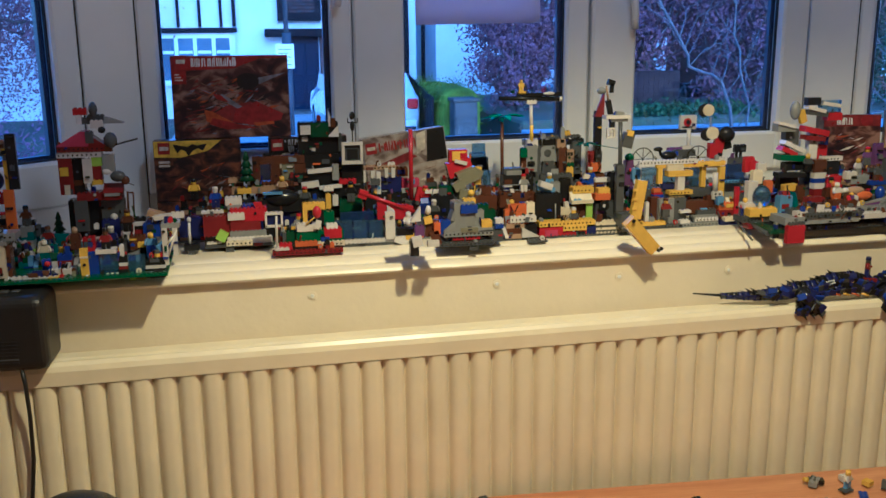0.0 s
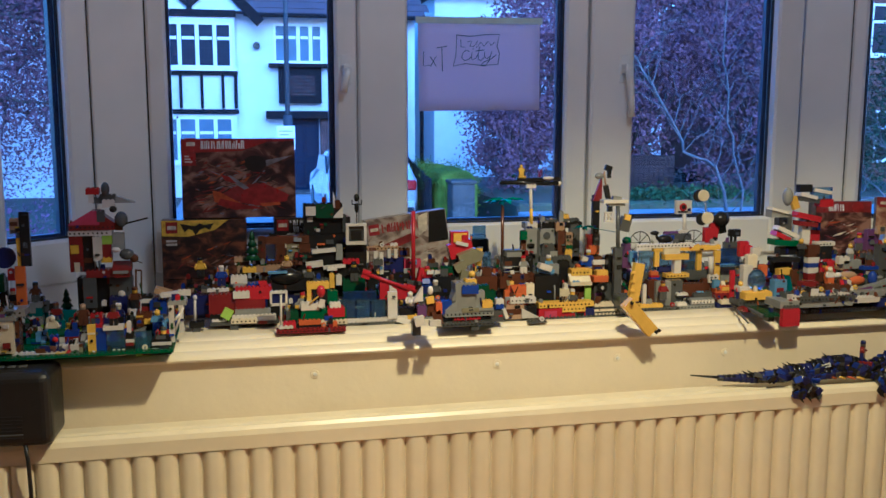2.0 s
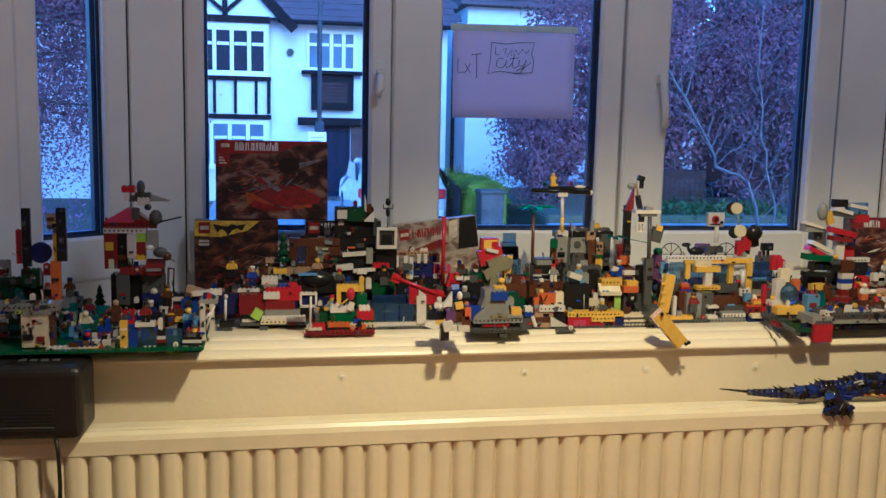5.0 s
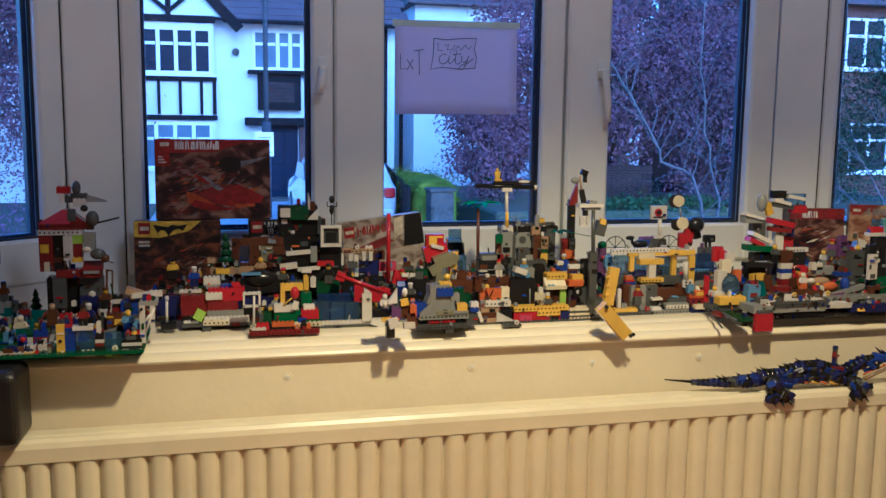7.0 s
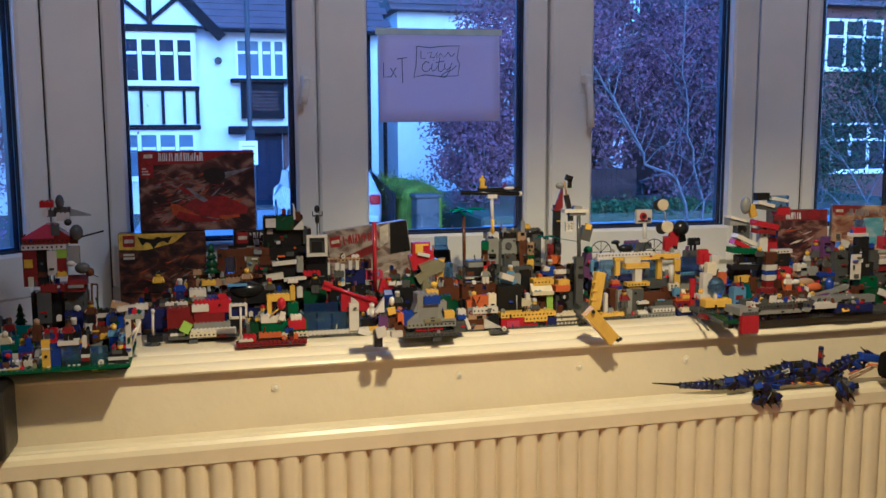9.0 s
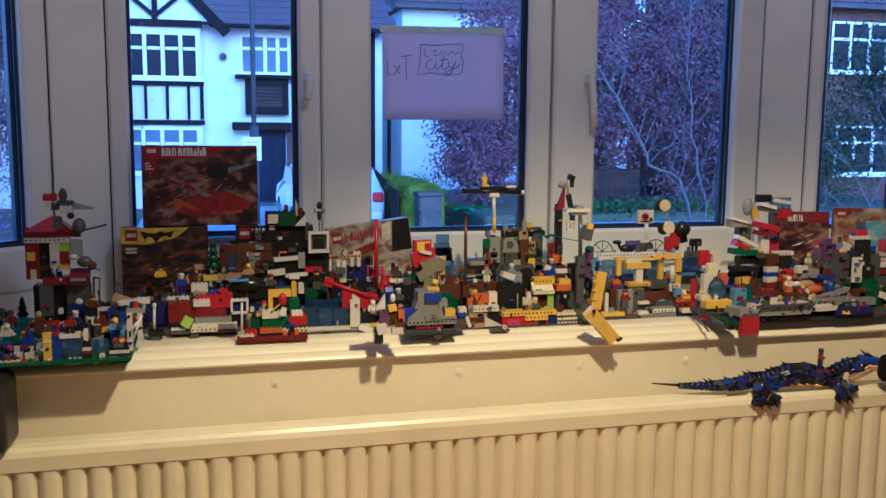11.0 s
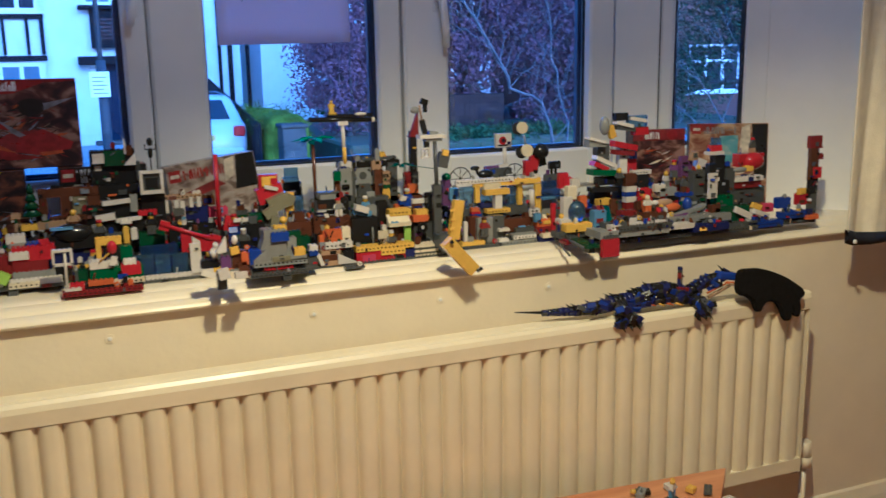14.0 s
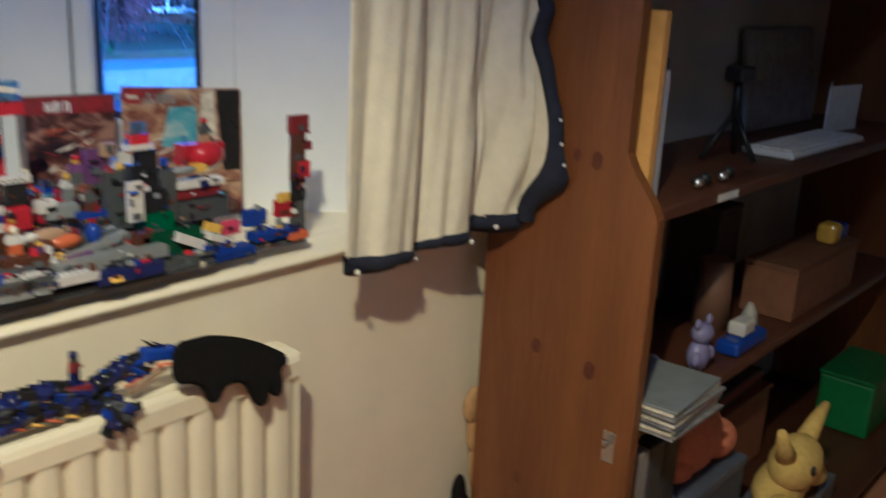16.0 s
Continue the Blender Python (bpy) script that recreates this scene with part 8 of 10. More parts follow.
b(t, "purple", 1.3304, 1.96, 0.9101, 0.0208, 0.014, 0.0313)
b(t, "black", 1.3351, 1.95, 0.8923, 0.0557, 0.024, 0.0213)
b(t, "white", 1.4557, 2.01, 0.9966, 0.048, 0.016, 0.009, 0)
b(t, "black", 1.4699, 2.012, 0.9665, 0.0292, 0.014, 0.0298)
b(t, "red", 1.4579, 2, 0.9363, 0.0378, 0.018, 0.0284)
b(t, "dred", 1.3803, 1.94, 0.909, 0.0391, 0.02, 0.0213)
b(t, "brown", 1.4354, 1.96, 0.9058, 0.0342, 0.016, 0.0381)
b(t, "white", 1.4236, 2.02, 0.9927, 0.0159, 0.012, 0.0129, rot=30)
greeble(t, 42, 0.35)

t = model("toy_dinosaur_park", "orange and tan toy dinosaurs with blue boulders", "toy model")
b(t, "dgrey", 1.5034, 1.9015, 0.8722, 0.016, 0.016, 0.0216, 0, name="pillar")
orb(t, "orange", 1.4475, 1.95, 0.9381, 0.0085, 0.0085, 0.0177)
orb(t, "orange", 1.4429, 1.945, 0.9566, 0.0071, 0.0063, 0.0063)
orb(t, "tan", 1.4871, 1.94, 0.9409, 0.0257, 0.0101, 0.0101)
orb(t, "orange", 1.5056, 1.935, 0.9311, 0.023, 0.0101, 0.0101)
orb(t, "brown", 1.4737, 1.93, 0.9293, 0.017, 0.0113, 0.0113)
orb(t, "white", 1.4621, 1.935, 0.9439, 0.0085, 0.0063, 0.0063)
orb(t, "blue", 1.5431, 1.93, 0.9357, 0.0101, 0.0101, 0.0152)
b(t, "blue", 1.5411, 1.96, 0.9478, 0.0395, 0.014, 0.0077)
b(t, "grey", 1.5073, 1.98, 0.9482, 0.0438, 0.016, 0.018)
b(t, "white", 1.4951, 1.98, 0.9591, 0.0261, 0.014, 0.0154)
orb(t, "tan", 1.4322, 1.92, 0.9202, 0.007, 0.007, 0.0112)
orb(t, "yellow", 1.4677, 1.925, 0.9242, 0.0071, 0.0063, 0.0063)
b(t, "grey", 1.4462, 1.91, 0.9128, 0.1278, 0.014, 0.0075, 0, rot=-12)
b(t, "purple", 1.4569, 1.905, 0.9107, 0.0706, 0.012, 0.0062, 0, rot=-8)
b(t, "grey", 1.4917, 1.915, 0.9171, 0.0931, 0.014, 0.0063, 0, rot=-16)
b(t, "teal", 1.5582, 1.9, 0.8984, 0.0316, 0.016, 0.0163, 0)
b(t, "dgrey", 1.4535, 1.94, 0.894, 0.1442, 0.04, 0.0356)
greeble(t, 43, 0.60)
t = model("toy_rock_tower", "black toy rock with a red and white hat on top", "toy model")
b(t, "dgrey", 1.6193, 1.9015, 0.8722, 0.016, 0.016, 0.0093, 0, name="pillar")
b(t, "black", 1.6142, 1.93, 0.885, 0.0413, 0.024, 0.0959, 0)
b(t, "black", 1.6183, 1.935, 0.9775, 0.0264, 0.02, 0.0596, 0)
b(t, "black", 1.6003, 1.93, 0.9814, 0.0175, 0.016, 0.0379, 0)
b(t, "dgrey", 1.6538, 1.94, 0.8817, 0.0238, 0.02, 0.1223)
b(t, "white", 1.5984, 1.93, 1.0392, 0.0393, 0.02, 0.0075, 0)
b(t, "red", 1.605, 1.932, 1.0464, 0.0277, 0.016, 0.0138, 0)
b(t, "tblue", 1.6098, 1.934, 1.06, 0.0204, 0.01, 0.0151, 0)
b(t, "white", 1.5837, 1.91, 0.9472, 0.0231, 0.006, 0.0552, 0)
b(t, "brown", 1.5861, 1.9, 0.8987, 0.0231, 0.014, 0.0352, 0)
b(t, "white", 1.6185, 2, 0.9966, 0.0255, 0.014, 0.0261, rot=20)
b(t, "dgrey", 1.595, 1.98, 0.9192, 0.0477, 0.02, 0.0806)
b(t, "tan", 1.5944, 1.99, 1.0219, 0.0208, 0.01, 0.0181)
b(t, "purple", 1.577, 2, 0.9846, 0.0298, 0.014, 0.0455)
greeble(t, 44, 0.60)

t = model("toy_racing_boat", "blue toy boat with white and yellow trim", "toy vehicle")
b(t, "blue", 1.686, 1.885, 0.8806, 0.08, 0.026, 0.0226, 0, slope="r")
b(t, "blue", 1.6724, 1.88, 0.8771, 0.0957, 0.03, 0.0126)
b(t, "white", 1.6965, 1.89, 0.9011, 0.0414, 0.012, 0.01, 0, rot=20)
b(t, "yellow", 1.6987, 1.9, 0.9155, 0.0254, 0.01, 0.0125, rot=20)
b(t, "dgrey", 1.6768, 1.885, 0.8722, 0.0961, 0.026, 0.0061)
b(t, "pink", 1.729, 1.9, 0.9068, 0.0274, 0.012, 0.0177)
greeble(t, 45, 0.60)

t = model("toy_racing_boat", "blue toy boat with a red cockpit", "toy vehicle")
b(t, "blue", 1.7965, 1.89, 0.8828, 0.0636, 0.024, 0.0283, 0, slope="r")
b(t, "blue", 1.7755, 1.885, 0.8901, 0.0798, 0.028, 0.0128)
b(t, "blue", 1.7692, 1.9, 0.9118, 0.0362, 0.016, 0.0229)
b(t, "orange", 1.8371, 1.88, 0.8836, 0.0338, 0.014, 0.0103)
b(t, "red", 1.8378, 1.91, 0.9129, 0.0407, 0.016, 0.0259)
b(t, "yellow", 1.8374, 1.91, 0.9371, 0.0236, 0.008, 0.0129)
b(t, "dgrey", 1.7804, 1.89, 0.8755, 0.0887, 0.024, 0.0129)
greeble(t, 46, 0.60)

t = model("toy_dark_post", "dark red toy post standing against the wall", "toy model")
b(t, "dgrey", 1.8644, 1.8995, 0.8722, 0.016, 0.016, 0.0662, 0, name="pillar")
b(t, "dred", 1.8517, 1.9, 1.0431, 0.0353, 0.01, 0.0277, 0)
b(t, "brown", 1.8564, 1.9, 0.9708, 0.0236, 0.01, 0.0725, 0)
b(t, "dred", 1.8761, 1.9, 1.0165, 0.017, 0.01, 0.0127)
b(t, "red", 1.8651, 1.898, 0.974, 0.0237, 0.008, 0.0256, 0)
b(t, "black", 1.8578, 1.9, 0.9386, 0.0238, 0.01, 0.0386)
greeble(t, 47, 0.60)
 
jumble("dense toy build of dark blue, black and brown bricks", 0.0767, 0.1906, 2.1, 2.2, 0.0702, ('black', 'dblue', 'dgrey', 'brown', 'blue', 'red', 'tan', 'black'), 3)
jumble("toy build of brown, tan and dark grey bricks", 0.1399, 0.2755, 2.14, 2.26, 0.084, ('brown', 'tan', 'dgrey', 'black', 'yellow', 'blue', 'olive'), 5)
jumble("toy build of black and grey bricks", 0.2768, 0.4447, 2.18, 2.28, 0.0661, ('black', 'dgrey', 'black', 'olive', 'white', 'dred', 'brown'), 7)
jumble("toy build of dark blue and dark red bricks", 0.4193, 0.5926, 2.17, 2.27, 0.069, ('black', 'dblue', 'lblue', 'dred', 'white', 'purple', 'brown', 'black'), 9)
jumble("toy build of black and green bricks", 0.4319, 0.6218, 2.07, 2.15, 0.0611, ('black', 'dgreen', 'dgrey', 'dblue', 'brown', 'tdblue', 'red'), 11)
jumble("toy build of brown and dark green bricks", 0.5744, 0.7393, 2.14, 2.24, 0.0814, ('brown', 'dgreen', 'black', 'dgrey', 'dred', 'dblue', 'white', 'purple'), 13)
jumble("low toy build of black and blue bricks", 0.5619, 0.6561, 2.01, 2.06, 0.0629, ('black', 'dgrey', 'dgreen', 'blue', 'brown', 'dblue'), 15)
jumble("toy build of grey and black bricks", 0.7211, 0.8377, 2.12, 2.24, 0.0931, ('grey', 'dgrey', 'black', 'lblue', 'brown', 'white'), 17)
jumble("toy build of grey and tan bricks", 0.8539, 1.0189, 2.17, 2.26, 0.0937, ('grey', 'dgrey', 'black', 'tan', 'white', 'brown', 'dblue'), 19)
jumble("toy build of black and orange bricks", 0.8696, 1.0141, 2.06, 2.12, 0.0601, ('black', 'brown', 'dgrey', 'orange', 'white', 'blue', 'yellow'), 21)
jumble("toy build of grey and purple bricks", 0.9986, 1.1376, 2.12, 2.22, 0.0973, ('dgrey', 'grey', 'purple', 'black', 'lblue', 'white', 'dgreen'), 23)
jumble("toy build of black and purple bricks", 1.0144, 1.081, 2.03, 2.1, 0.0491, ('black', 'dgrey', 'purple', 'dblue', 'brown'), 25)
jumble("toy build of grey and light blue bricks", 1.142, 1.2848, 2.1, 2.2, 0.0568, ('grey', 'lblue', 'dgrey', 'tan', 'white', 'brown', 'black'), 27)
jumble("toy build of assorted bricks", 1.2736, 1.4049, 2.08, 2.2, 0.0691, ('dgrey', 'red', 'black', 'white', 'lblue', 'brown', 'yellow', 'grey'), 29)
jumble("toy build of dark grey and red bricks", 1.3714, 1.5344, 2.05, 2.16, 0.0703, ('dgrey', 'red', 'black', 'white', 'dred', 'brown', 'green', 'grey'), 31)
jumble("toy build of brown and dark red bricks", 1.4983, 1.6644, 2.02, 2.14, 0.0973, ('brown', 'dred', 'black', 'white', 'tan', 'dgrey', 'purple', 'red'), 33)
jumble("low toy build of tan and orange bricks", 1.4634, 1.6089, 1.95, 2, 0.0581, ('tan', 'dgrey', 'white', 'brown', 'orange', 'blue'), 35)
jumble("toy build of black and dark green bricks", 1.6168, 1.7685, 1.96, 2.06, 0.064, ('brown', 'black', 'dgrey', 'dgreen', 'white', 'red'), 37)
jumble("toy build of dark blue bricks", -0.0507, 0.0859, 1.97, 2.08, 0.0397, ('dblue', 'black', 'dgrey', 'brown', 'white', 'lblue', 'red'), 39)
jumble("low toy build of teal and blue bricks", -0.1664, -0.0769, 1.9, 2, 0.0459, ('teal', 'lblue', 'white', 'blue', 'dgreen', 'grey', 'yellow', 'lime'), 41)
jumble("low toy build of mixed bricks", -0.0769, 0.034, 1.9, 1.97, 0.031, ('dgrey', 'black', 'blue', 'brown', 'white', 'red', 'grey', 'dblue'), 43)
jumble("low toy build of green and grey bricks", -0.3106, -0.1529, 1.92, 2.02, 0.0764, ('dgreen', 'grey', 'brown', 'black', 'white', 'teal'), 45)
jumble("toy build of black and blue bricks", 0.2073, 0.339, 2.05, 2.12, 0.0455, ('black', 'dblue', 'dgrey', 'red', 'brown', 'dblue', 'lblue'), 47)
jumble("low toy build of dark green bricks", 0.2937, 0.3822, 2.03, 2.08, 0.0296, ('dgreen', 'black', 'dblue', 'dgrey', 'brown'), 49)
t = model("toy_throne", "red toy seat on a white and brown base", "toy model")
b(t, "dgrey", 1.6768, 1.8915, 0.8722, 0.016, 0.016, 0.0163, 0, name="pillar")
b(t, "red", 1.6961, 1.95, 1.0049, 0.0707, 0.024, 0.0289, 0)
orb(t, "red", 1.7387, 1.955, 1.0164, 0.0292, 0.0203, 0.0203)
b(t, "yellow", 1.7068, 1.94, 0.9957, 0.0223, 0.01, 0.0113)
orb(t, "grey", 1.691, 1.94, 1.0008, 0.019, 0.0062, 0.0062)
b(t, "white", 1.6754, 1.94, 0.9732, 0.0832, 0.03, 0.0101)
b(t, "dred", 1.6796, 1.945, 0.9574, 0.077, 0.03, 0.0152)
b(t, "dgrey", 1.6681, 1.95, 0.9209, 0.1048, 0.03, 0.0357)
b(t, "green", 1.6128, 1.92, 0.9092, 0.0463, 0.02, 0.0397)
b(t, "dgreen", 1.5968, 1.9, 0.8887, 0.0927, 0.024, 0.0372)
b(t, "white", 1.6435, 1.89, 0.9046, 0.0467, 0.014, 0.0136, rot=25)
greeble(t, 48, 0.60)

# toy figures
figure(-0.1209, 1.9, 0.8958, "cream", "teal", "cream")
figure(0.1677, 2.055, 0.949, "blue", "dblue", "white", "white")
figure(0.1259, 2.1, 0.9597, "yellow", "black", "yellow", "black", turn=10)
figure(0.7937, 2.088, 1.1562, "yellow", "yellow", "yellow", h=0.024)
figure(1.2401, 1.95, 0.8974, "red", "white", "yellow")
figure(1.4625, 1.985, 0.924, "red", "black", "yellow", "black")
figure(1.5724, 2.05, 0.9542, "white", "grey", "yellow")
figure(1.4389, 1.93, 0.9243, "white", "orange", "cream")
figure(0.5931, 2.02, 0.9102, "dgrey", "black", "white", "white", turn=-10)
figure(0.5342, 1.985, 0.8965, "white", "dgrey", "white", turn=12)
figure(0.4312, 2.06, 0.9477, "black", "dgrey", "yellow", "black")
figure(0.4918, 2.08, 0.9088, "dblue", "black", "yellow")
figure(0.8454, 2.05, 0.9494, "lblue", "grey", "yellow", "white", turn=20)
figure(0.9506, 2.09, 0.9518, "blue", "white", "yellow", "white")
figure(1.0788, 1.985, 0.8972, "dred", "dgrey", "yellow", "brown")
figure(1.4119, 2, 0.9769, "dgrey", "black", "yellow")
figure(1.5712, 2.02, 0.9824, "purple", "dgrey", "yellow", "red", turn=-15)
figure(1.6244, 2, 0.9707, "white", "white", "yellow")
figure(-0.0119, 1.92, 0.9082, "dblue", "black", "white", "white")
figure(0.0143, 1.95, 0.9317, "brown", "black", "yellow", "brown")
figure(-0.0724, 1.92, 0.9111, "brown", "brown", "tan")
figure(0.0552, 1.91, 0.8968, "lblue", "blue", "yellow")
figure(0.3411, 2.07, 0.9399, "dgrey", "black", "yellow", "red")
figure(0.299, 2.12, 0.9562, "tan", "brown", "yellow")
figure(0.5834, 2.06, 0.9328, "red", "dblue", "yellow", "red")
figure(0.6699, 2.12, 0.9375, "dgreen", "brown", "yellow")
figure(0.7555, 2.02, 0.9036, "orange", "brown", "yellow")

# ---- cardboard toy boxes ----
def art_material(name, a, b_, c, scale, angle):
    """Printed action art: swirling streaks of three colours."""
    mt = bpy.data.materials.new(name)
    mt.use_nodes = True
    n, l = mt.node_tree.nodes, mt.node_tree.links
    p = n["Principled BSDF"]
    co, mp, nz, rp = n.new("ShaderNodeTexCoord"), n.new("ShaderNodeMapping"), n.new("ShaderNodeTexNoise"), n.new("ShaderNodeValToRGB")
    mp.inputs["Rotation"].default_value = (0, radians(angle), 0)
    mp.inputs["Scale"].default_value = (0.8, 1, 1.25)
    nz.inputs["Scale"].default_value, nz.inputs["Detail"].default_value, nz.inputs["Distortion"].default_value = scale * 1.9, 9, 0.7
    e = rp.color_ramp.elements
    e[0].position, e[0].color, e[1].position, e[1].color = 0.40, (*a, 1), 0.66, (*c, 1)
    e.new(0.52).color = (*b_, 1)
    l.new(co.outputs["Object"], mp.inputs["Vector"]), l.new(mp.outputs[0], nz.inputs["Vector"]), l.new(nz.outputs[0], rp.inputs[0])
    l.new(rp.outputs[0], p.inputs["Base Color"])
    p.inputs["Roughness"].default_value = 0.28
    return mt


art_red = art_material("printed_battle_art", (0.018, 0.010, 0.014), (0.085, 0.030, 0.026), (0.30, 0.17, 0.11), 16, 30)
art_dark = art_material("printed_dark_art", (0.012, 0.010, 0.012), (0.06, 0.025, 0.018), (0.20, 0.07, 0.03), 22, -20)
art_tan = art_material("printed_sand_art", (0.16, 0.05, 0.03), (0.32, 0.18, 0.09), (0.5, 0.36, 0.22), 18, 15)
art_grey = art_material("printed_grey_art", (0.14, 0.10, 0.08), (0.34, 0.28, 0.22), (0.45, 0.40, 0.34), 20, 10)
art_blue = art_material("printed_sky_art", (0.10, 0.28, 0.36), (0.16, 0.36, 0.45), (0.45, 0.50, 0.45), 14, 60)
INK = {k: material("ink_" + k, c, 0.3, vary=0.38, scale=70, big=22) for k, c in {
    "red": (0.27, 0.016, 0.016), "white": (0.78, 0.77, 0.73), "yellow": (0.76, 0.50, 0.02), "black": (0.012, 0.012, 0.012), "maroon": (0.20, 0.02, 0.02), "orange": (0.40, 0.075, 0.012), "grey": (0.22, 0.21, 0.21), "cream": (0.62, 0.56, 0.42), "cyan": (0.10, 0.30, 0.46), "tan": (0.23, 0.13, 0.075)}.items()}


def patch(t, name, ink, pts, y=-0.0008, label=""):
    """A thin printed shape on the front of a box; points in the box's own x and z."""
    bm = bmesh.new()
    a = [bm.verts.new((x, y, z)) for x, z in pts]
    c = [bm.verts.new((x, -0.0001, z)) for x, z in pts]
    n = len(pts)
    bm.faces.new(a), bm.faces.new(c[::-1])
    for i in range(n):
        bm.faces.new((a[(i + 1) % n], a[i], c[i], c[(i + 1) % n]))
    bmesh.ops.recalc_face_normals(bm, faces=bm.faces[:])
    return part(name, bm, ink, t, label)


def rect(x0, z0, x1, z1):
    return [(x0, z0), (x1, z0), (x1, z1), (x0, z1)]


def oval(x, z, rx, rz, n=16):
    return [(x + rx * math.cos(2 * math.pi * k / n), z + rz * math.sin(2 * math.pi * k / n)) for k in range(n)]


def jagged(t, x, z, w, h, n, ink, seed):
    """Title lettering as plain slanted bars."""
    rnd = random.Random(seed)
    xa = x
    while xa < x + w - 0.002:
        ww = rnd.choice((0.0026, 0.0034, 0.0042))
        za, zb = (z, z + h * rnd.uniform(0.9, 1.05)) if rnd.random() < 0.7 else (z + h * rnd.choice((0, 0.45)), z + h * rnd.uniform(0.55, 1.0))
        s = rnd.uniform(-0.0016, 0.0022)
        patch(t, "title_bar", ink, [(xa, za), (xa + ww, za), (xa + ww + s, zb), (xa + s, zb)], -0.0016)
        xa += ww + rnd.choice((0.0012, 0.0016, 0.0036))


def toy_box(m, w, h, d, face, label):
    t = thing("toy_box", m, label, "box", "cardboard toy boxes behind the brick city")
    part("carton", box(bmesh.new(), 0, 0, 0, w, d, h, bevel=0.0012), face, t)
    return t


def logo(t, x, z, s):
    patch(t, "logo_square", INK["red"], rect(x, z, x + s, z + s), -0.0010)
    patch(t, "logo_bar", INK["cream"], [(x + s * 0.12, z + s * 0.34), (x + s * 0.88, z + s * 0.34), (x + s * 0.90, z + s * 0.66), (x + s * 0.14, z + s * 0.66)], -0.0018)


def streaks(t, w, h, n, seed, inks, lo=0.0):
    """Printed action streaks: thin slanted slivers of colour."""
    rnd = random.Random(seed)
    for _ in range(n):
        x, z = rnd.uniform(0.02, w - 0.05), rnd.uniform(lo + 0.01, h - 0.02)
        l, a, th = rnd.uniform(0.010, 0.045), rnd.uniform(0.1, 0.75), rnd.uniform(0.0006, 0.0034)
        dx, dz = l * math.cos(a), l * math.sin(a) * rnd.choice((1, 1, -0.6))
        if 0.003 < x + dx < w - 0.003 and lo + 0.003 < z + dz < h - 0.004:
            patch(t, "print_streak", INK[rnd.choice(inks)], [(x, z), (x + dx * 0.5 + th, z + dz * 0.5 - th), (x + dx, z + dz), (x + dx * 0.5 - th * 0.5, z + dz * 0.5 + th * 0.5)], -0.0003 - 0.0002 * rnd.random())


# the large red box, standing on two others and leaning on the glass
t = toy_box(pose(0.087, 2.262, 1.0610, -4, 0, 0) @ Matrix.Diagonal((0.910, 1, 0.966, 1)), 0.266, 0.178, 0.055, art_red, "large red toy box with a red racer printed on it")
patch(t, "banner", INK["red"], [(0.002, 0.146), (0.140, 0.150), (0.200, 0.170), (0.264, 0.172), (0.264, 0.1765), (0.002, 0.1765)], -0.0006)
patch(t, "age_panel", INK["red"], rect(0.002, 0.118, 0.034, 0.146), -0.0006)
logo(t, 0.010, 0.153, 0.026)
jagged(t, 0.046, 0.155, 0.100, 0.018, 7, INK["white"], 4)
patch(t, "picture_shape", INK["black"], oval(0.172, 0.122, 0.026, 0.018), -0.0008)
patch(t, "picture_shape", INK["grey"], [(0.150, 0.120), (0.200, 0.116), (0.262, 0.140), (0.190, 0.128)], -0.0006)
patch(t, "picture_shape", INK["maroon"], [(0.070, 0.040), (0.120, 0.070), (0.180, 0.078), (0.160, 0.050), (0.110, 0.026)], -0.0006)
patch(t, "picture_shape", INK["red"], [(0.142, 0.062), (0.190, 0.078), (0.250, 0.050), (0.244, 0.036), (0.180, 0.026), (0.132, 0.034)], -0.0009)
patch(t, "picture_shape", INK["orange"], [(0.070, 0.062), (0.088, 0.058), (0.140, 0.030), (0.130, 0.024), (0.074, 0.036)], -0.0010)
patch(t, "picture_shape", INK["red"], [(0.088, 0.044), (0.142, 0.030), (0.190, 0.020), (0.120, 0.018), (0.080, 0.030)], -0.0012)
patch(t, "picture_shape", INK["orange"], [(0.180, 0.032), (0.226, 0.034), (0.230, 0.028), (0.186, 0.024)], -0.0013)
patch(t, "picture_shape", INK["grey"], [(0.100, 0.090), (0.150, 0.060), (0.158, 0.066), (0.112, 0.096)], -0.0007)
patch(t, "picture_shape", INK["red"], [(0.090, 0.098), (0.110, 0.092), (0.128, 0.076), (0.100, 0.084)], -0.0010)
streaks(t, 0.266, 0.146, 190, 3, ("tan", "maroon", "orange", "black", "tan", "grey", "black", "maroon", "maroon", "black", "orange"))
for k in range(3):
    patch(t, "small_print", INK["cream"], rect(0.008, 0.125 + 0.006 * k, 0.026 - 0.004 * k, 0.128 + 0.006 * k), -0.0010)

# yellow and black box
t = toy_box(pose(0.042, 2.243, 0.932, -1, 0, 0) @ Matrix.Diagonal((0.93, 1, 0.94, 1)), 0.192, 0.136, 0.048, art_dark, "yellow and black toy box with a dark winged shape")
patch(t, "banner", INK["yellow"], [(0.001, 0.100), (0.060, 0.098), (0.120, 0.112), (0.150, 0.135), (0.001, 0.1352)], -0.0006)
logo(t, 0.010, 0.106, 0.026)
patch(t, "wing_shape", INK["black"], [(0.042, 0.128), (0.052, 0.108), (0.060, 0.116), (0.070, 0.112), (0.076, 0.100), (0.086, 0.113), (0.098, 0.118), (0.108, 0.112), (0.118, 0.128), (0.096, 0.124), (0.086, 0.128), (0.076, 0.122), (0.062, 0.124)], -0.0012)
for k in range(2):
    patch(t, "small_print", INK["cream"], rect(0.010, 0.078 + 0.008 * k, 0.034, 0.083 + 0.008 * k), -0.0010)
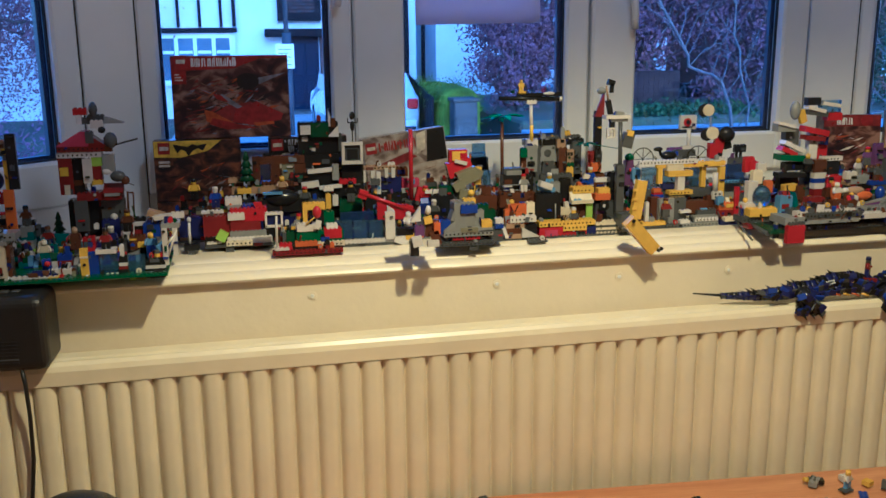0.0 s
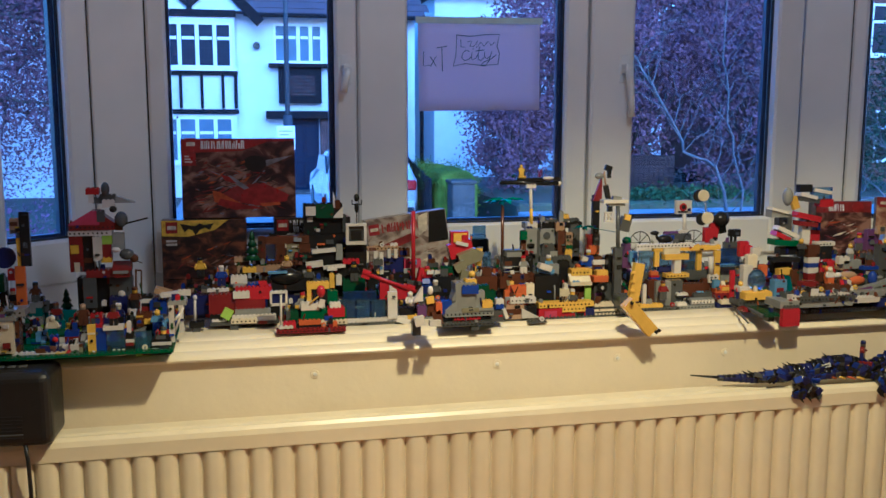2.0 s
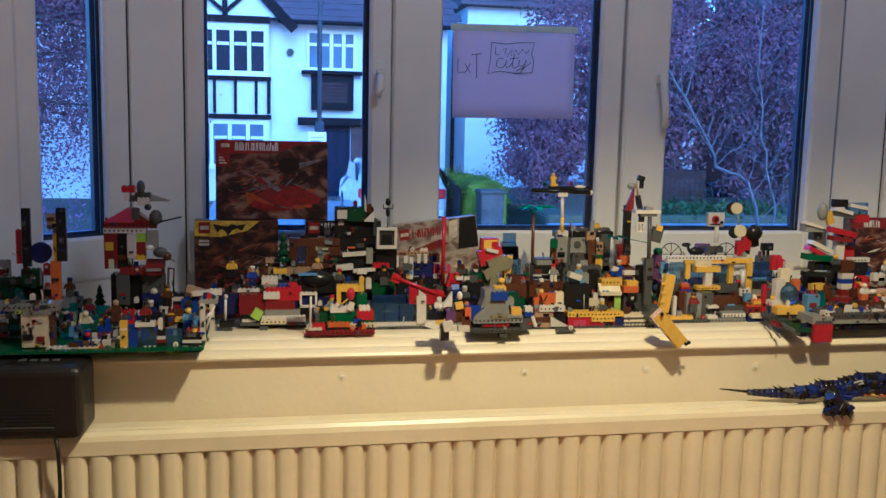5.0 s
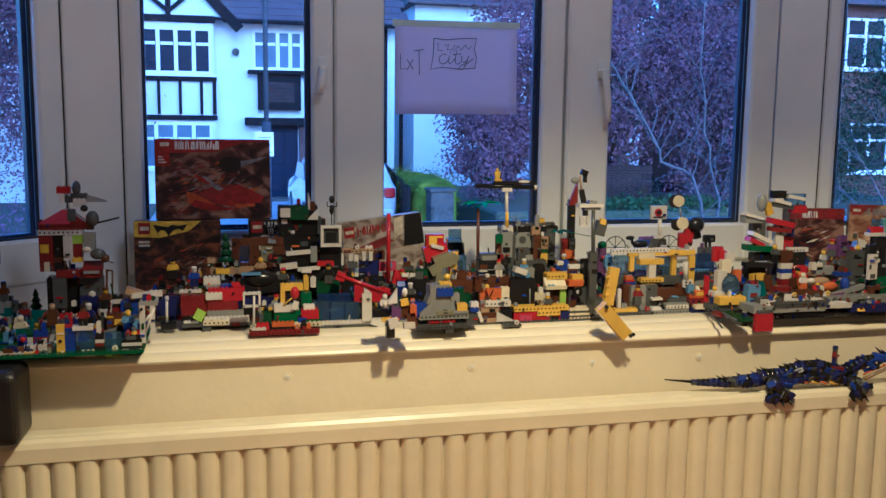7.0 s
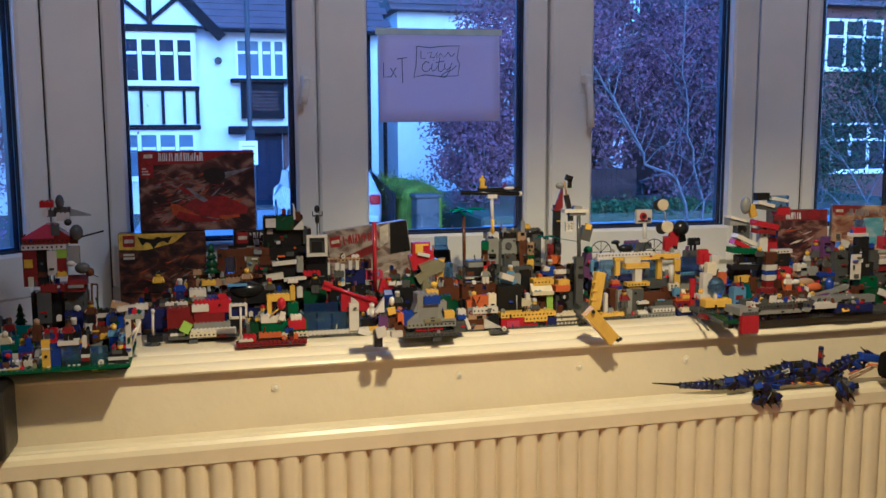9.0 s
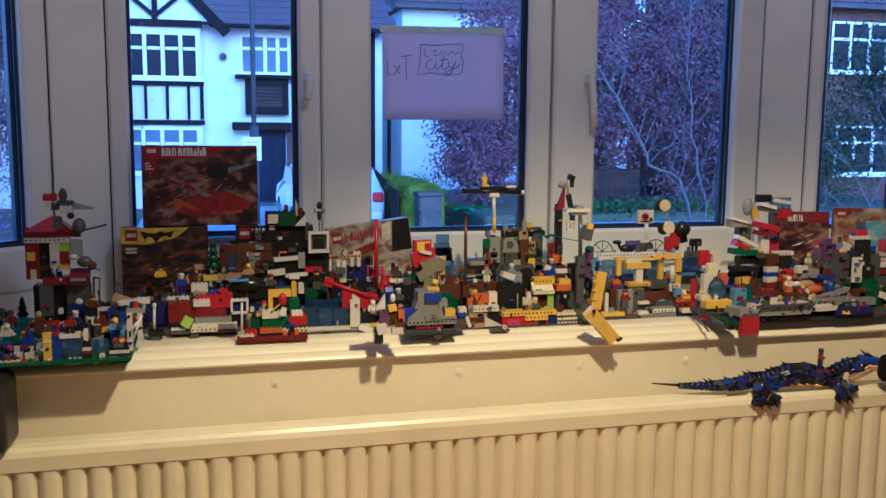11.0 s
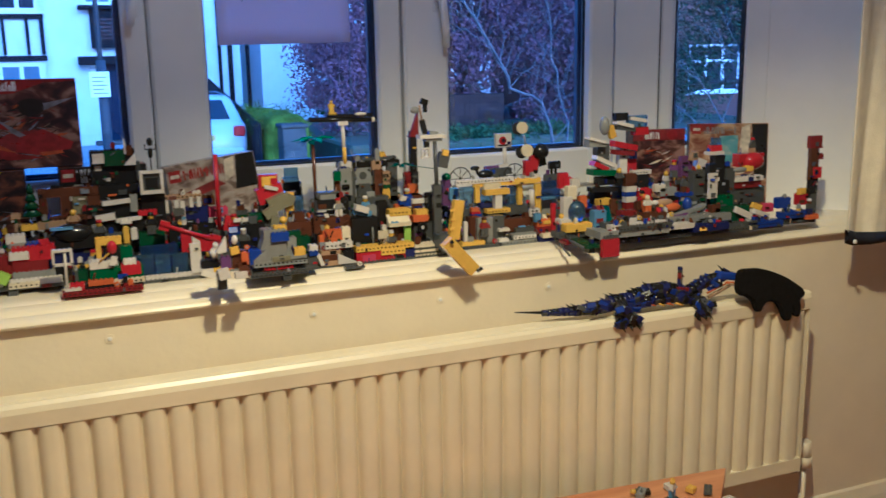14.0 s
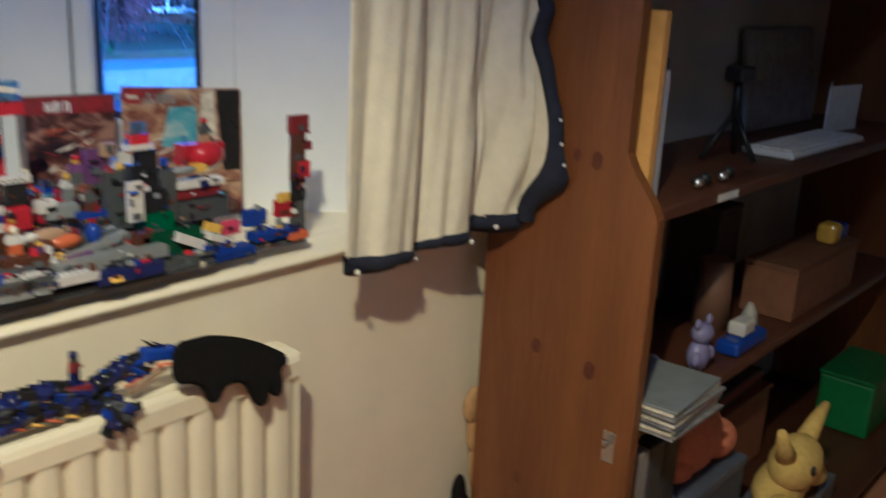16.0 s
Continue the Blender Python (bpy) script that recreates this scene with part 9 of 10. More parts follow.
streaks(t, 0.192, 0.10, 22, 5, ("maroon", "black", "orange", "tan", "grey"))
part("stand", box(bmesh.new(), 0, 0, -0.0592, 0.192, 0.048, -0.0008), art_dark, t, "plain lower half of the box")

# black box with white title
t = toy_box(pose(0.280, 2.243, 0.932, -1, 0, 0) @ Matrix.Diagonal((0.95, 1, 0.94, 1)), 0.176, 0.136, 0.048, art_dark, "black toy box with white title strokes")
patch(t, "panel", INK["black"], rect(0.001, 0.070, 0.174, 0.1355), -0.0006)
logo(t, 0.006, 0.106, 0.026)
patch(t, "picture_shape", INK["cream"], [(0.004, 0.066), (0.030, 0.100), (0.048, 0.100), (0.034, 0.074), (0.030, 0.066)], -0.0012)
jagged(t, 0.036, 0.118, 0.040, 0.014, 3, INK["white"], 7)
jagged(t, 0.044, 0.102, 0.062, 0.014, 4, INK["white"], 8)
patch(t, "picture_shape", INK["yellow"], oval(0.150, 0.092, 0.010, 0.014), -0.0010)
patch(t, "picture_shape", INK["maroon"], [(0.004, 0.03), (0.05, 0.06), (0.03, 0.02)], -0.0010)
part("stand", box(bmesh.new(), 0, 0, -0.0592, 0.176, 0.048, -0.0008), art_dark, t, "plain lower half of the box")

# pale box leaning at an angle, red strokes
t = toy_box(pose(0.504, 2.262, 0.876, -3, -7.0, 3), 0.190, 0.172, 0.045, art_grey, "pale toy box with red title strokes, leaning askew")
logo(t, 0.006, 0.136, 0.024)
jagged(t, 0.036, 0.138, 0.086, 0.020, 6, INK["red"], 12)
patch(t, "picture_shape", INK["black"], [(0.140, 0.10), (0.188, 0.10), (0.188, 0.171), (0.150, 0.171)], -0.0008)
patch(t, "picture_shape", INK["cream"], [(0.120, 0.12), (0.140, 0.13), (0.146, 0.170), (0.124, 0.165)], -0.0010)
patch(t, "picture_shape", INK["maroon"], [(0.03, 0.11), (0.10, 0.128), (0.12, 0.115), (0.05, 0.098)], -0.0010)
streaks(t, 0.19, 0.13, 26, 9, ("maroon", "tan", "red", "black", "cyan", "cream"))

# two boxes set against the side light
t = toy_box(pose(1.600, 2.222, 0.930, -4, 0, -10) @ Matrix.Diagonal((0.94, 1, 0.92, 1)), 0.150, 0.156, 0.045, art_red, "maroon toy box with white title strokes")
patch(t, "banner", INK["maroon"], rect(0.001, 0.126, 0.149, 0.1555), -0.0006)
jagged(t, 0.034, 0.130, 0.044, 0.018, 3, INK["white"], 21)
patch(t, "emblem", INK["red"], oval(0.112, 0.140, 0.016, 0.014), -0.0010)
streaks(t, 0.15, 0.124, 30, 8, ("maroon", "tan", "orange", "black", "cream", "black"))
part("stand", box(bmesh.new(), 0, 0, -0.0575, 0.150, 0.045, -0.0008), art_red, t, "plain lower half of the box")
t = toy_box(pose(1.742, 2.190, 0.930, -4, 0, -30) @ Matrix.Diagonal((1, 1, 0.97, 1)), 0.190, 0.160, 0.045, art_tan, "sandy toy box with grey title strokes and blue sky")
patch(t, "banner", INK["maroon"], rect(0.001, 0.140, 0.060, 0.1595), -0.0006)
logo(t, 0.006, 0.134, 0.022)
jagged(t, 0.036, 0.134, 0.074, 0.017, 7, INK["grey"], 23)
patch(t, "picture_shape", art_blue, [(0.060, 0.06), (0.118, 0.06), (0.118, 0.130), (0.074, 0.128)], -0.0008)
patch(t, "picture_shape", INK["black"], [(0.160, 0.02), (0.188, 0.02), (0.188, 0.158), (0.150, 0.158)], -0.0008)
patch(t, "picture_shape", INK["cream"], [(0.120, 0.06), (0.150, 0.07), (0.146, 0.158), (0.126, 0.150)], -0.0009)
streaks(t, 0.19, 0.13, 24, 10, ("tan", "cream", "black", "orange"))
part("stand", box(bmesh.new(), 0, 0, -0.0575, 0.190, 0.045, -0.0008), art_tan, t, "plain lower half of the box")

# ---- handwritten sheet on the middle window ----
def paper_material():
    mt = bpy.data.materials.new("thin_paper")
    mt.use_nodes = True
    n, l = mt.node_tree.nodes, mt.node_tree.links
    n.remove(n["Principled BSDF"])
    df, tr, mx, nz = n.new("ShaderNodeBsdfDiffuse"), n.new("ShaderNodeBsdfTranslucent"), n.new("ShaderNodeMixShader"), n.new("ShaderNodeTexNoise")
    mr = n.new("ShaderNodeMapRange")
    nz.inputs["Scale"].default_value = 90
    mr.inputs["To Min"].default_value, mr.inputs["To Max"].default_value = 0.42, 0.50
    l.new(nz.outputs[0], mr.inputs["Value"]), l.new(mr.outputs[0], mx.inputs[0])
    df.inputs["Color"].default_value, tr.inputs["Color"].default_value = (0.84, 0.78, 0.84, 1), (0.86, 0.78, 0.88, 1)
    l.new(df.outputs[0], mx.inputs[1]), l.new(tr.outputs[0], mx.inputs[2]), l.new(mx.outputs[0], n["Material Output"].inputs["Surface"])
    return mt


paper_mat = paper_material()
green_ink = material("dark_green_pen", (0.015, 0.10, 0.085), 0.6)
paper = thing("paper_sheet", pose(0.6265, 2.3655, 1.2925, 0, -0.6, 0), "white paper sheet with green handwriting taped to the glass", "paper")
bm = bmesh.new()
cols = []
for i in range(13):
    x = 0.297 * i / 12
    cols.append([bm.verts.new((x, -0.0012 * math.sin(i * 0.52) - 0.0006 * (1 - j / 6), 0.211 * j / 6)) for j in range(7)])
for a, c in zip(cols, cols[1:]):
    for j in range(6):
        f = bm.faces.new((a[j], c[j], c[j + 1], a[j + 1]))
        f.smooth = True
sheet = part("sheet", bm, paper_mat, paper)
sheet.modifiers.new("thickness", "SOLIDIFY").thickness = 0.0003
tape = material("clear_tape", (0.55, 0.68, 0.74), 0.2, trans=0.0)
part("tape", box(bmesh.new(), -0.006, -0.0022, 0.202, 0.303, -0.0009, 0.217), tape, paper, "pale adhesive tape strip")


def pen(pts, name="pen_line"):
    bm = bmesh.new()
    tube(bm, [(x, -0.0030, z) for x, z in pts], 0.00085, 5)
    return part(name, bm, green_ink, paper)


# "LxT" in loose pen strokes, then a ragged frame round two words, the first a plain scribble
pen([(0.012, 0.138), (0.0115, 0.104), (0.026, 0.106)])
pen([(0.028, 0.126), (0.042, 0.104)]), pen([(0.042, 0.127), (0.028, 0.103)])
pen([(0.044, 0.146), (0.068, 0.150)]), pen([(0.056, 0.148), (0.057, 0.092)])
pen([(0.092, 0.176), (0.124, 0.173), (0.160, 0.177), (0.196, 0.178), (0.190, 0.150), (0.196, 0.134), (0.192, 0.108), (0.150, 0.106), (0.112, 0.110), (0.084, 0.104), (0.090, 0.134), (0.092, 0.176)])
pen([(0.102, 0.166), (0.102, 0.148), (0.112, 0.148)])
pen([(0.118, 0.160), (0.128, 0.163), (0.124, 0.150), (0.134, 0.150), (0.142, 0.163), (0.140, 0.146), (0.150, 0.160), (0.158, 0.150), (0.168, 0.162), (0.176, 0.152), (0.184, 0.160)], "scribble")
# "city" in joined-up writing
pen([(0.122, 0.138), (0.114, 0.141), (0.106, 0.134), (0.104, 0.124), (0.110, 0.117), (0.120, 0.119), (0.127, 0.127)])
pen([(0.129, 0.136), (0.127, 0.124), (0.130, 0.118), (0.138, 0.123), (0.143, 0.131)]), pen([(0.131, 0.143), (0.132, 0.145)])
pen([(0.148, 0.150), (0.144, 0.132), (0.144, 0.120), (0.150, 0.117), (0.158, 0.124)]), pen([(0.138, 0.139), (0.158, 0.142)])
pen([(0.160, 0.137), (0.159, 0.126), (0.165, 0.121), (0.174, 0.128), (0.177, 0.138)]), pen([(0.177, 0.138), (0.170, 0.116), (0.160, 0.104), (0.148, 0.105), (0.158, 0.114), (0.176, 0.121), (0.188, 0.131)])

# ---- dragon and dark creature on the radiator ----
RT = 0.7425


def scaly(t, name, pts, r0, r1, fin, seed):
    """A jointed toy body: overlapping angular plates along a line, a low swept fin on each and a plate on its flank."""
    rnd = random.Random(seed)
    pts = [Vector(q) for q in pts]
    run = []
    for a, c in zip(pts, pts[1:]):
        n = max(1, round((c - a).length / 0.011))
        run += [a.lerp(c, k / n) for k in range(n)]
    run.append(pts[-1])
    for i, (a, c) in enumerate(zip(run, run[1:])):
        r = r0 + (r1 - r0) * i / max(1, len(run) - 2)
        d = (c - a).normalized()
        up = Vector((-d.z, 0, d.x))
        side = Vector((0, 1, 0))
        bm = bmesh.new()
        tube(bm, [a - d * 0.003, a + d * 0.004, c + d * 0.002], r, 6, r * 0.72)
        seg = part(name, bm, PL[("dblue", "black", "black", "dblue")[i % 4]], t)
        if rnd.random() < 0.5:
            bm = bmesh.new()
            base = a + up * r * 0.7
            tip = base - d * fin * 1.1 + up * fin * rnd.uniform(0.25, 0.95)
            vs = [bm.verts.new(base + side * q[0] + d * q[1]) for q in ((-0.003, -0.003), (0.003, -0.003), (0.003, 0.008), (-0.003, 0.008))] + [bm.verts.new(tip)]
            bm.faces.new(vs[3::-1])
            for k in range(4):
                bm.faces.new((vs[k], vs[(k + 1) % 4], vs[4]))
            part("fin", bm, PL[rnd.choice(("black", "dblue", "black"))], seg)
        m = Matrix.Translation(a + Vector((0, -r * 0.92, -r * 0.1))) @ pose(0, 0, 0, 20, -math.degrees(math.atan2(d.z, d.x)) + rnd.uniform(-14, 14), rnd.uniform(-10, 10))
        part("flank_plate", box(bmesh.new(), -0.007, -0.0016, -r * 0.5, 0.006, 0.0016, r * 0.45, m=m, bevel=0.0006), PL[rnd.choice(("blue", "dblue", "black", "dblue", "black", "dgrey"))], t)


t = model("toy_dragon", "blue and black articulated toy dragon lying on the radiator", "toy dragon")
bar(t, "black", 1.086, 1.862, RT + 0.022, 1.150, 1.840, RT + 0.019, 0.0012, 6, 0.004, "tail_tip")
scaly(t, "tail_segment", [(1.140, 1.842, RT + 0.019), (1.205, 1.830, RT + 0.018), (1.282, 1.828, RT + 0.021)], 0.0075, 0.0165, 0.011, 5)
scaly(t, "body_segment", [(1.285, 1.830, RT + 0.024), (1.325, 1.826, RT + 0.028), (1.37, 1.826, RT + 0.040), (1.415, 1.828, RT + 0.040), (1.465, 1.826, RT + 0.026)], 0.0185, 0.0180, 0.012, 8)
scaly(t, "neck_segment", [(1.470, 1.826, RT + 0.026), (1.500, 1.822, RT + 0.042), (1.540, 1.818, RT + 0.056)], 0.0165, 0.0125, 0.012, 9)
scaly(t, "belly_segment", [(1.300, 1.822, RT + 0.014), (1.36, 1.818, RT + 0.022), (1.42, 1.818, RT + 0.024), (1.475, 1.818, RT + 0.014)], 0.014, 0.014, 0.002, 31)
rnd = random.Random(19)
for k in range(46):
    u = rnd.random()
    x = 1.20 + 0.36 * u
    z = 0.018 + 0.020 * math.exp(-((x - 1.39) / 0.05) ** 2) + max(0.0, x - 1.48) * 0.45
    part("armour_plate", box(bmesh.new(), -0.009, -0.0014, -0.005, 0.009, 0.0014, 0.005, m=pose(x, 1.806 + rnd.uniform(-0.004, 0.010), RT + z + rnd.uniform(-0.008, 0.016), rnd.uniform(-40, 40), rnd.uniform(-45, 45), rnd.uniform(-30, 30)), bevel=0.0005), PL[rnd.choice(("dblue", "black", "dblue", "blue", "black", "dgrey"))], t)
part("head", box(bmesh.new(), -0.026, -0.011, -0.008, 0.024, 0.011, 0.009, m=pose(1.560, 1.812, RT + 0.056, 0, 10, 0), bevel=0.004, seg=2), PL["blue"], t)
part("snout", box(bmesh.new(), 0.0, -0.008, -0.005, 0.024, 0.008, 0.006, m=pose(1.582, 1.810, RT + 0.052, 0, 16, 0), bevel=0.003), PL["dblue"], t)
bar(t, "orange", 1.552, 1.803, RT + 0.044, 1.602, 1.802, RT + 0.037, 0.0030, 6, 0.0014, "jaw")
bar(t, "tan", 1.560, 1.802, RT + 0.041, 1.596, 1.801, RT + 0.031, 0.0034, 6, 0.0014, "jaw")
for x0, z0, x1, z1, hue in ((1.548, 0.062, 1.518, 0.064, "black"), (1.556, 0.064, 1.538, 0.080, "black"), (1.566, 0.063, 1.552, 0.074, "dblue")):
    bar(t, hue, x0, 1.812, RT + z0, x1, 1.814, RT + z1, 0.0036, 6, 0.0008, "horn")
for k, (x, z) in enumerate(((1.520, 0.058), (1.505, 0.056), (1.492, 0.048), (1.480, 0.044))):
    part("crest", box(bmesh.new(), -0.012, -0.0012, -0.003, 0.006, 0.0012, 0.003, m=pose(x, 1.820 - 0.003 * (k % 2), RT + z, 0, 24, 8), bevel=0.0005), PL[("blue", "dblue")[k % 2]], t)
rnd = random.Random(77)
for cx, w, top, low in ((1.306, 0.036, 0.030, -0.026), (1.487, 0.030, 0.018, -0.028)):
    # a heavy clawed leg, built up from overlapping armour plates
    part("leg", tube(bmesh.new(), [(cx - w * 0.3, 1.814, RT + top), (cx - w * 0.1, 1.797, RT + (top + low) / 2 + 0.008), (cx + w * 0.35, 1.790, RT + low + 0.010)], 0.017, 6, 0.010), PL["black"], t)
    part("leg", tube(bmesh.new(), [(cx + w * 0.3, 1.812, RT + top - 0.008), (cx + w * 0.1, 1.797, RT + 0.004), (cx - w * 0.40, 1.790, RT + low + 0.014)], 0.013, 6, 0.008), PL["dblue"], t)
    for k in range(18):
        p = Vector((cx + rnd.uniform(-w, w) * 0.75, 1.784 + rnd.uniform(0, 0.010), RT + rnd.uniform(low + 0.010, top - 0.004)))
        part("armour_plate", box(bmesh.new(), -0.009, -0.002, -0.006, 0.009, 0.002, 0.006, m=Matrix.Translation(p) @ pose(0, 0, 0, rnd.uniform(-30, 30), rnd.uniform(-60, 60), rnd.uniform(-25, 25)), bevel=0.001), PL[("dblue", "black", "blue", "dblue", "black", "dgrey")[k % 6]], t)
    for k in range(3):
        x = cx + w * (0.5 * k - 0.5)
        part("claw", tube(bmesh.new(), [(x, 1.788, RT + low + 0.012), (x + 0.005, 1.782, RT + low + 0.001)], 0.0034, 5, 0.0006), PL["black"], t)
for x, z in ((1.326, 0.026), (1.352, 0.033), (1.380, 0.040), (1.408, 0.040)):
    part("tooth_plate", box(bmesh.new(), -0.003, -0.0015, -0.003, 0.003, 0.0015, 0.003, m=pose(x, 1.810, RT + z, 0, 30, 0), bevel=0.0006), PL["yellow"], t)
for k in range(4):
    x = 1.362 + 0.022 * k
    bar(t, ("orange", "yellow")[k % 2], x, 1.808, RT + 0.020 - 0.002 * k, x + 0.016, 1.803, RT + 0.014 - 0.002 * k, 0.0030, 6, 0.0016, "belly_plate")
bar(t, "tan", 1.515, 1.812, RT + 0.014, 1.566, 1.806, RT + 0.036, 0.0045, 6, 0.003, "belly_plate")
bar(t, "orange", 1.510, 1.810, RT + 0.024, 1.556, 1.804, RT + 0.042, 0.0022, 6, 0.0016, "belly_plate")
part("saddle", box(bmesh.new(), -0.018, -0.010, -0.004, 0.016, 0.010, 0.004, m=pose(1.452, 1.824, RT + 0.038, 0, 8, 0), bevel=0.001), PL["dred"], t)
figure(1.452, 1.826, RT + 0.043, "dred", "dblue", "dgrey", "dblue", turn=40)

# a dark flat puppet draped over the radiator end
felt = material("black_felt", (0.010, 0.009, 0.009), 1.0, spec=0.1, vary=0.3, scale=90, bump=0.5, bump_scale=400)
t = model("felt_creature", "black felt bear-shaped puppet draped over the radiator", "soft toy")
out = [(-0.004, 0.020), (0.002, 0.046), (0.012, 0.052), (0.026, 0.051), (0.057, 0.050), (0.085, 0.044), (0.113, 0.036), (0.140, 0.026), (0.158, 0.017), (0.172, 0.010), (0.184, 0.003), (0.186, -0.005), (0.178, -0.010), (0.171, -0.010), (0.174, -0.028), (0.170, -0.040), (0.160, -0.042), (0.153, -0.036), (0.148, -0.027), (0.146, -0.042), (0.138, -0.047), (0.126, -0.044), (0.118, -0.030), (0.109, -0.014), (0.090, -0.008), (0.072, -0.010), (0.066, -0.020), (0.056, -0.024), (0.046, -0.020), (0.041, -0.004), (0.022, 0.006), (0.004, 0.009)]
bm = bmesh.new()
fa = [bm.verts.new((x, 0.0, z)) for x, z in out]
fb = [bm.verts.new((x, 0.014, z)) for x, z in out]
bm.faces.new(fa), bm.faces.new(fb[::-1])
for i in range(len(out)):
    bm.faces.new((fa[(i + 1) % len(out)], fa[i], fb[i], fb[(i + 1) % len(out)]))
bmesh.ops.recalc_face_normals(bm, faces=bm.faces[:])
bmesh.ops.bevel(bm, geom=[e for e in bm.edges], offset=0.003, segments=2, affect="EDGES")
t.matrix_world = pose(1.566, 1.776, RT + 0.008, -6, 0, 0) @ Matrix.Diagonal((0.97, 1, 1.28, 1))
part("felt_body", bm, felt, t)

# ---- black device on the radiator, with its lead ----
black_abs = material("black_abs_plastic", (0.014, 0.014, 0.015), 0.38, vary=0.15, scale=50, bump=0.15, bump_scale=500)
grey_abs = material("grey_buttons", (0.10, 0.10, 0.10), 0.4)
t = thing("radio", pose(-0.170, 1.765, RT + 0.001, 0, 0, -4), "black plastic radio standing on the radiator", "radio")
bm = box(bmesh.new(), -0.20, 0, 0, 0.065, 0.095, 0.126, bevel=0.016, seg=4)
part("case", bm, black_abs, t, smooth=False)
for k in range(7):
    part("grille_slot", box(bmesh.new(), -0.07, -0.0012, 0.016 + 0.006 * k, 0.02, 0.0004, 0.018 + 0.006 * k), grey_abs if k == 1 else seal, t)
part("display", box(bmesh.new(), -0.16, 0.02, 0.1262, -0.06, 0.07, 0.1272), seal, t)
for k in range(4):
    part("button", box(bmesh.new(), -0.045 + 0.018 * k, 0.035, 0.1262, -0.033 + 0.018 * k, 0.047, 0.1285, bevel=0.001), grey_abs, t)
lead = thing("cable", Matrix.Identity(4), "thin black power cable hanging before the radiator", "cable")
pts = [(-0.150, 1.772, RT + 0.004), (-0.146, 1.768, 0.72), (-0.148, 1.782, 0.66), (-0.152, 1.790, 0.58), (-0.165, 1.792, 0.48), (-0.180, 1.792, 0.38), (-0.195, 1.792, 0.25), (-0.20, 1.80, 0.10), (-0.19, 1.82, 0.004)]
part("lead", tube(bmesh.new(), pts, 0.0035, 8), black_abs, lead)

# ---- black bin in the corner of the view ----
stool = thing("waste_bin", Matrix.Translation((-0.030, 1.45, 0)), "round black waste bin with a domed lid", "waste bin")
part("drum", tube(bmesh.new(), [(0, 0, 0), (0, 0, 0.59)], 0.075, 24, 0.085), black_abs, stool)
bm = ball(bmesh.new(), (0, 0, 0.590), 0.088, 0.088, 0.080, 24, 14)
part("lid", bm, black_abs, stool)

# ---- loose bricks on the low table ----
TT = 0.4204
rnd = random.Random(12)
for k, (x, y, hue, w) in enumerate(((1.26, 1.66, "grey", 0.032), (1.30, 1.63, "dgrey", 0.024), (1.34, 1.67, "white", 0.016), (1.36, 1.64, "yellow", 0.016), (1.33, 1.60, "blue", 0.024), (1.39, 1.62, "dgrey", 0.04), (1.02, 1.66, "black", 0.008), (1.24, 1.60, "grey", 0.02), (1.40, 1.585, "white", 0.02), (0.62, 1.745, "dgrey", 0.016))):
    t = thing("toy_brick", pose(x, y, TT, 0, 0, rnd.uniform(0, 90)), "loose %s toy brick lying on the pine table" % {"dgrey": "dark grey"}.get(hue, hue), "toy brick", "loose toy bricks on the table")
    b(t, hue, 0, 0, 0, w, 0.016, rnd.choice((0.0032, 0.0096)))
figure(1.315, 1.645, TT + 0.0005, "white", "lblue", "yellow", "", turn=30)
figure(1.285, 1.675, TT + 0.005, "dgrey", "black", "yellow", "", turn=70, lie=-88)

# ---- shelves of the bookcase ----
def book(x, y, z, w, d, h, colour, label, lean=0):
    t = thing("book", pose(x, y, z, 0, lean, 0), label, "book", "books on the shelves")
    cover = material("book_cover", colour, 0.5, vary=0.1)
    bm = prism(bmesh.new(), [(0, 0), (w, 0), (w, d), (w - 0.002, d), (w - 0.002, 0.002), (0.002, 0.002), (0.002, d), (0, d)], 0, h)
    part("cover", bm, cover, t)
    part("pages", box(bmesh.new(), 0.0021, 0.0021, 0.003, w - 0.0021, d - 0.004, h - 0.003), INK["cream"], t)
    return t


S0, S1, S2, S3, S4 = 0.081, 0.538, 0.936, 1.316, 1.661
book(2.312, 1.585, S2, 0.010, 0.20, 0.262, (0.05, 0.12, 0.16), "tall thin dark teal book standing upright")
book(2.326, 1.553, S2, 0.018, 0.21, 0.312, (0.62, 0.34, 0.03), "tall yellow book standing upright on the shelf")
book(2.362, 1.560, S2, 0.016, 0.18, 0.215, (0.42, 0.42, 0.50), "pale lilac book with a green and yellow spine")
book(2.384, 1.575, S2, 0.014, 0.18, 0.235, (0.05, 0.06, 0.09), "dark blue book beside a pale one")
for k in range(5):
    book(2.315 + 0.034 * k, 1.60, S3, 0.030, 0.17, 0.20 + 0.02 * (k % 3), ((0.4, 0.16, 0.03), (0.03, 0.04, 0.10), (0.5, 0.45, 0.3), (0.02, 0.02, 0.02), (0.25, 0.03, 0.03))[k], "hardback book standing on the upper shelf")
t = thing("card_box", pose(2.60, 1.60, S3, 0, 0, 0), "pale patterned cardboard box on the upper shelf", "box")
part("carton", box(bmesh.new(), 0, 0, 0, 0.20, 0.16, 0.17, bevel=0.002), art_tan, t)
part("lid", box(bmesh.new(), -0.002, -0.002, 0.1702, 0.202, 0.162, 0.19, bevel=0.002), INK["cream"], t)
tri = thing("tripod", pose(2.86, 1.65, S2), "small black camera tripod on the shelf", "tripod")
for k in range(3):
    a = k * 2.1 + 0.4
    part("leg", tube(bmesh.new(), [(0, 0, 0.10), (0.08 * math.cos(a), 0.06 * math.sin(a), 0.002)], 0.006, 8), black_abs, tri)
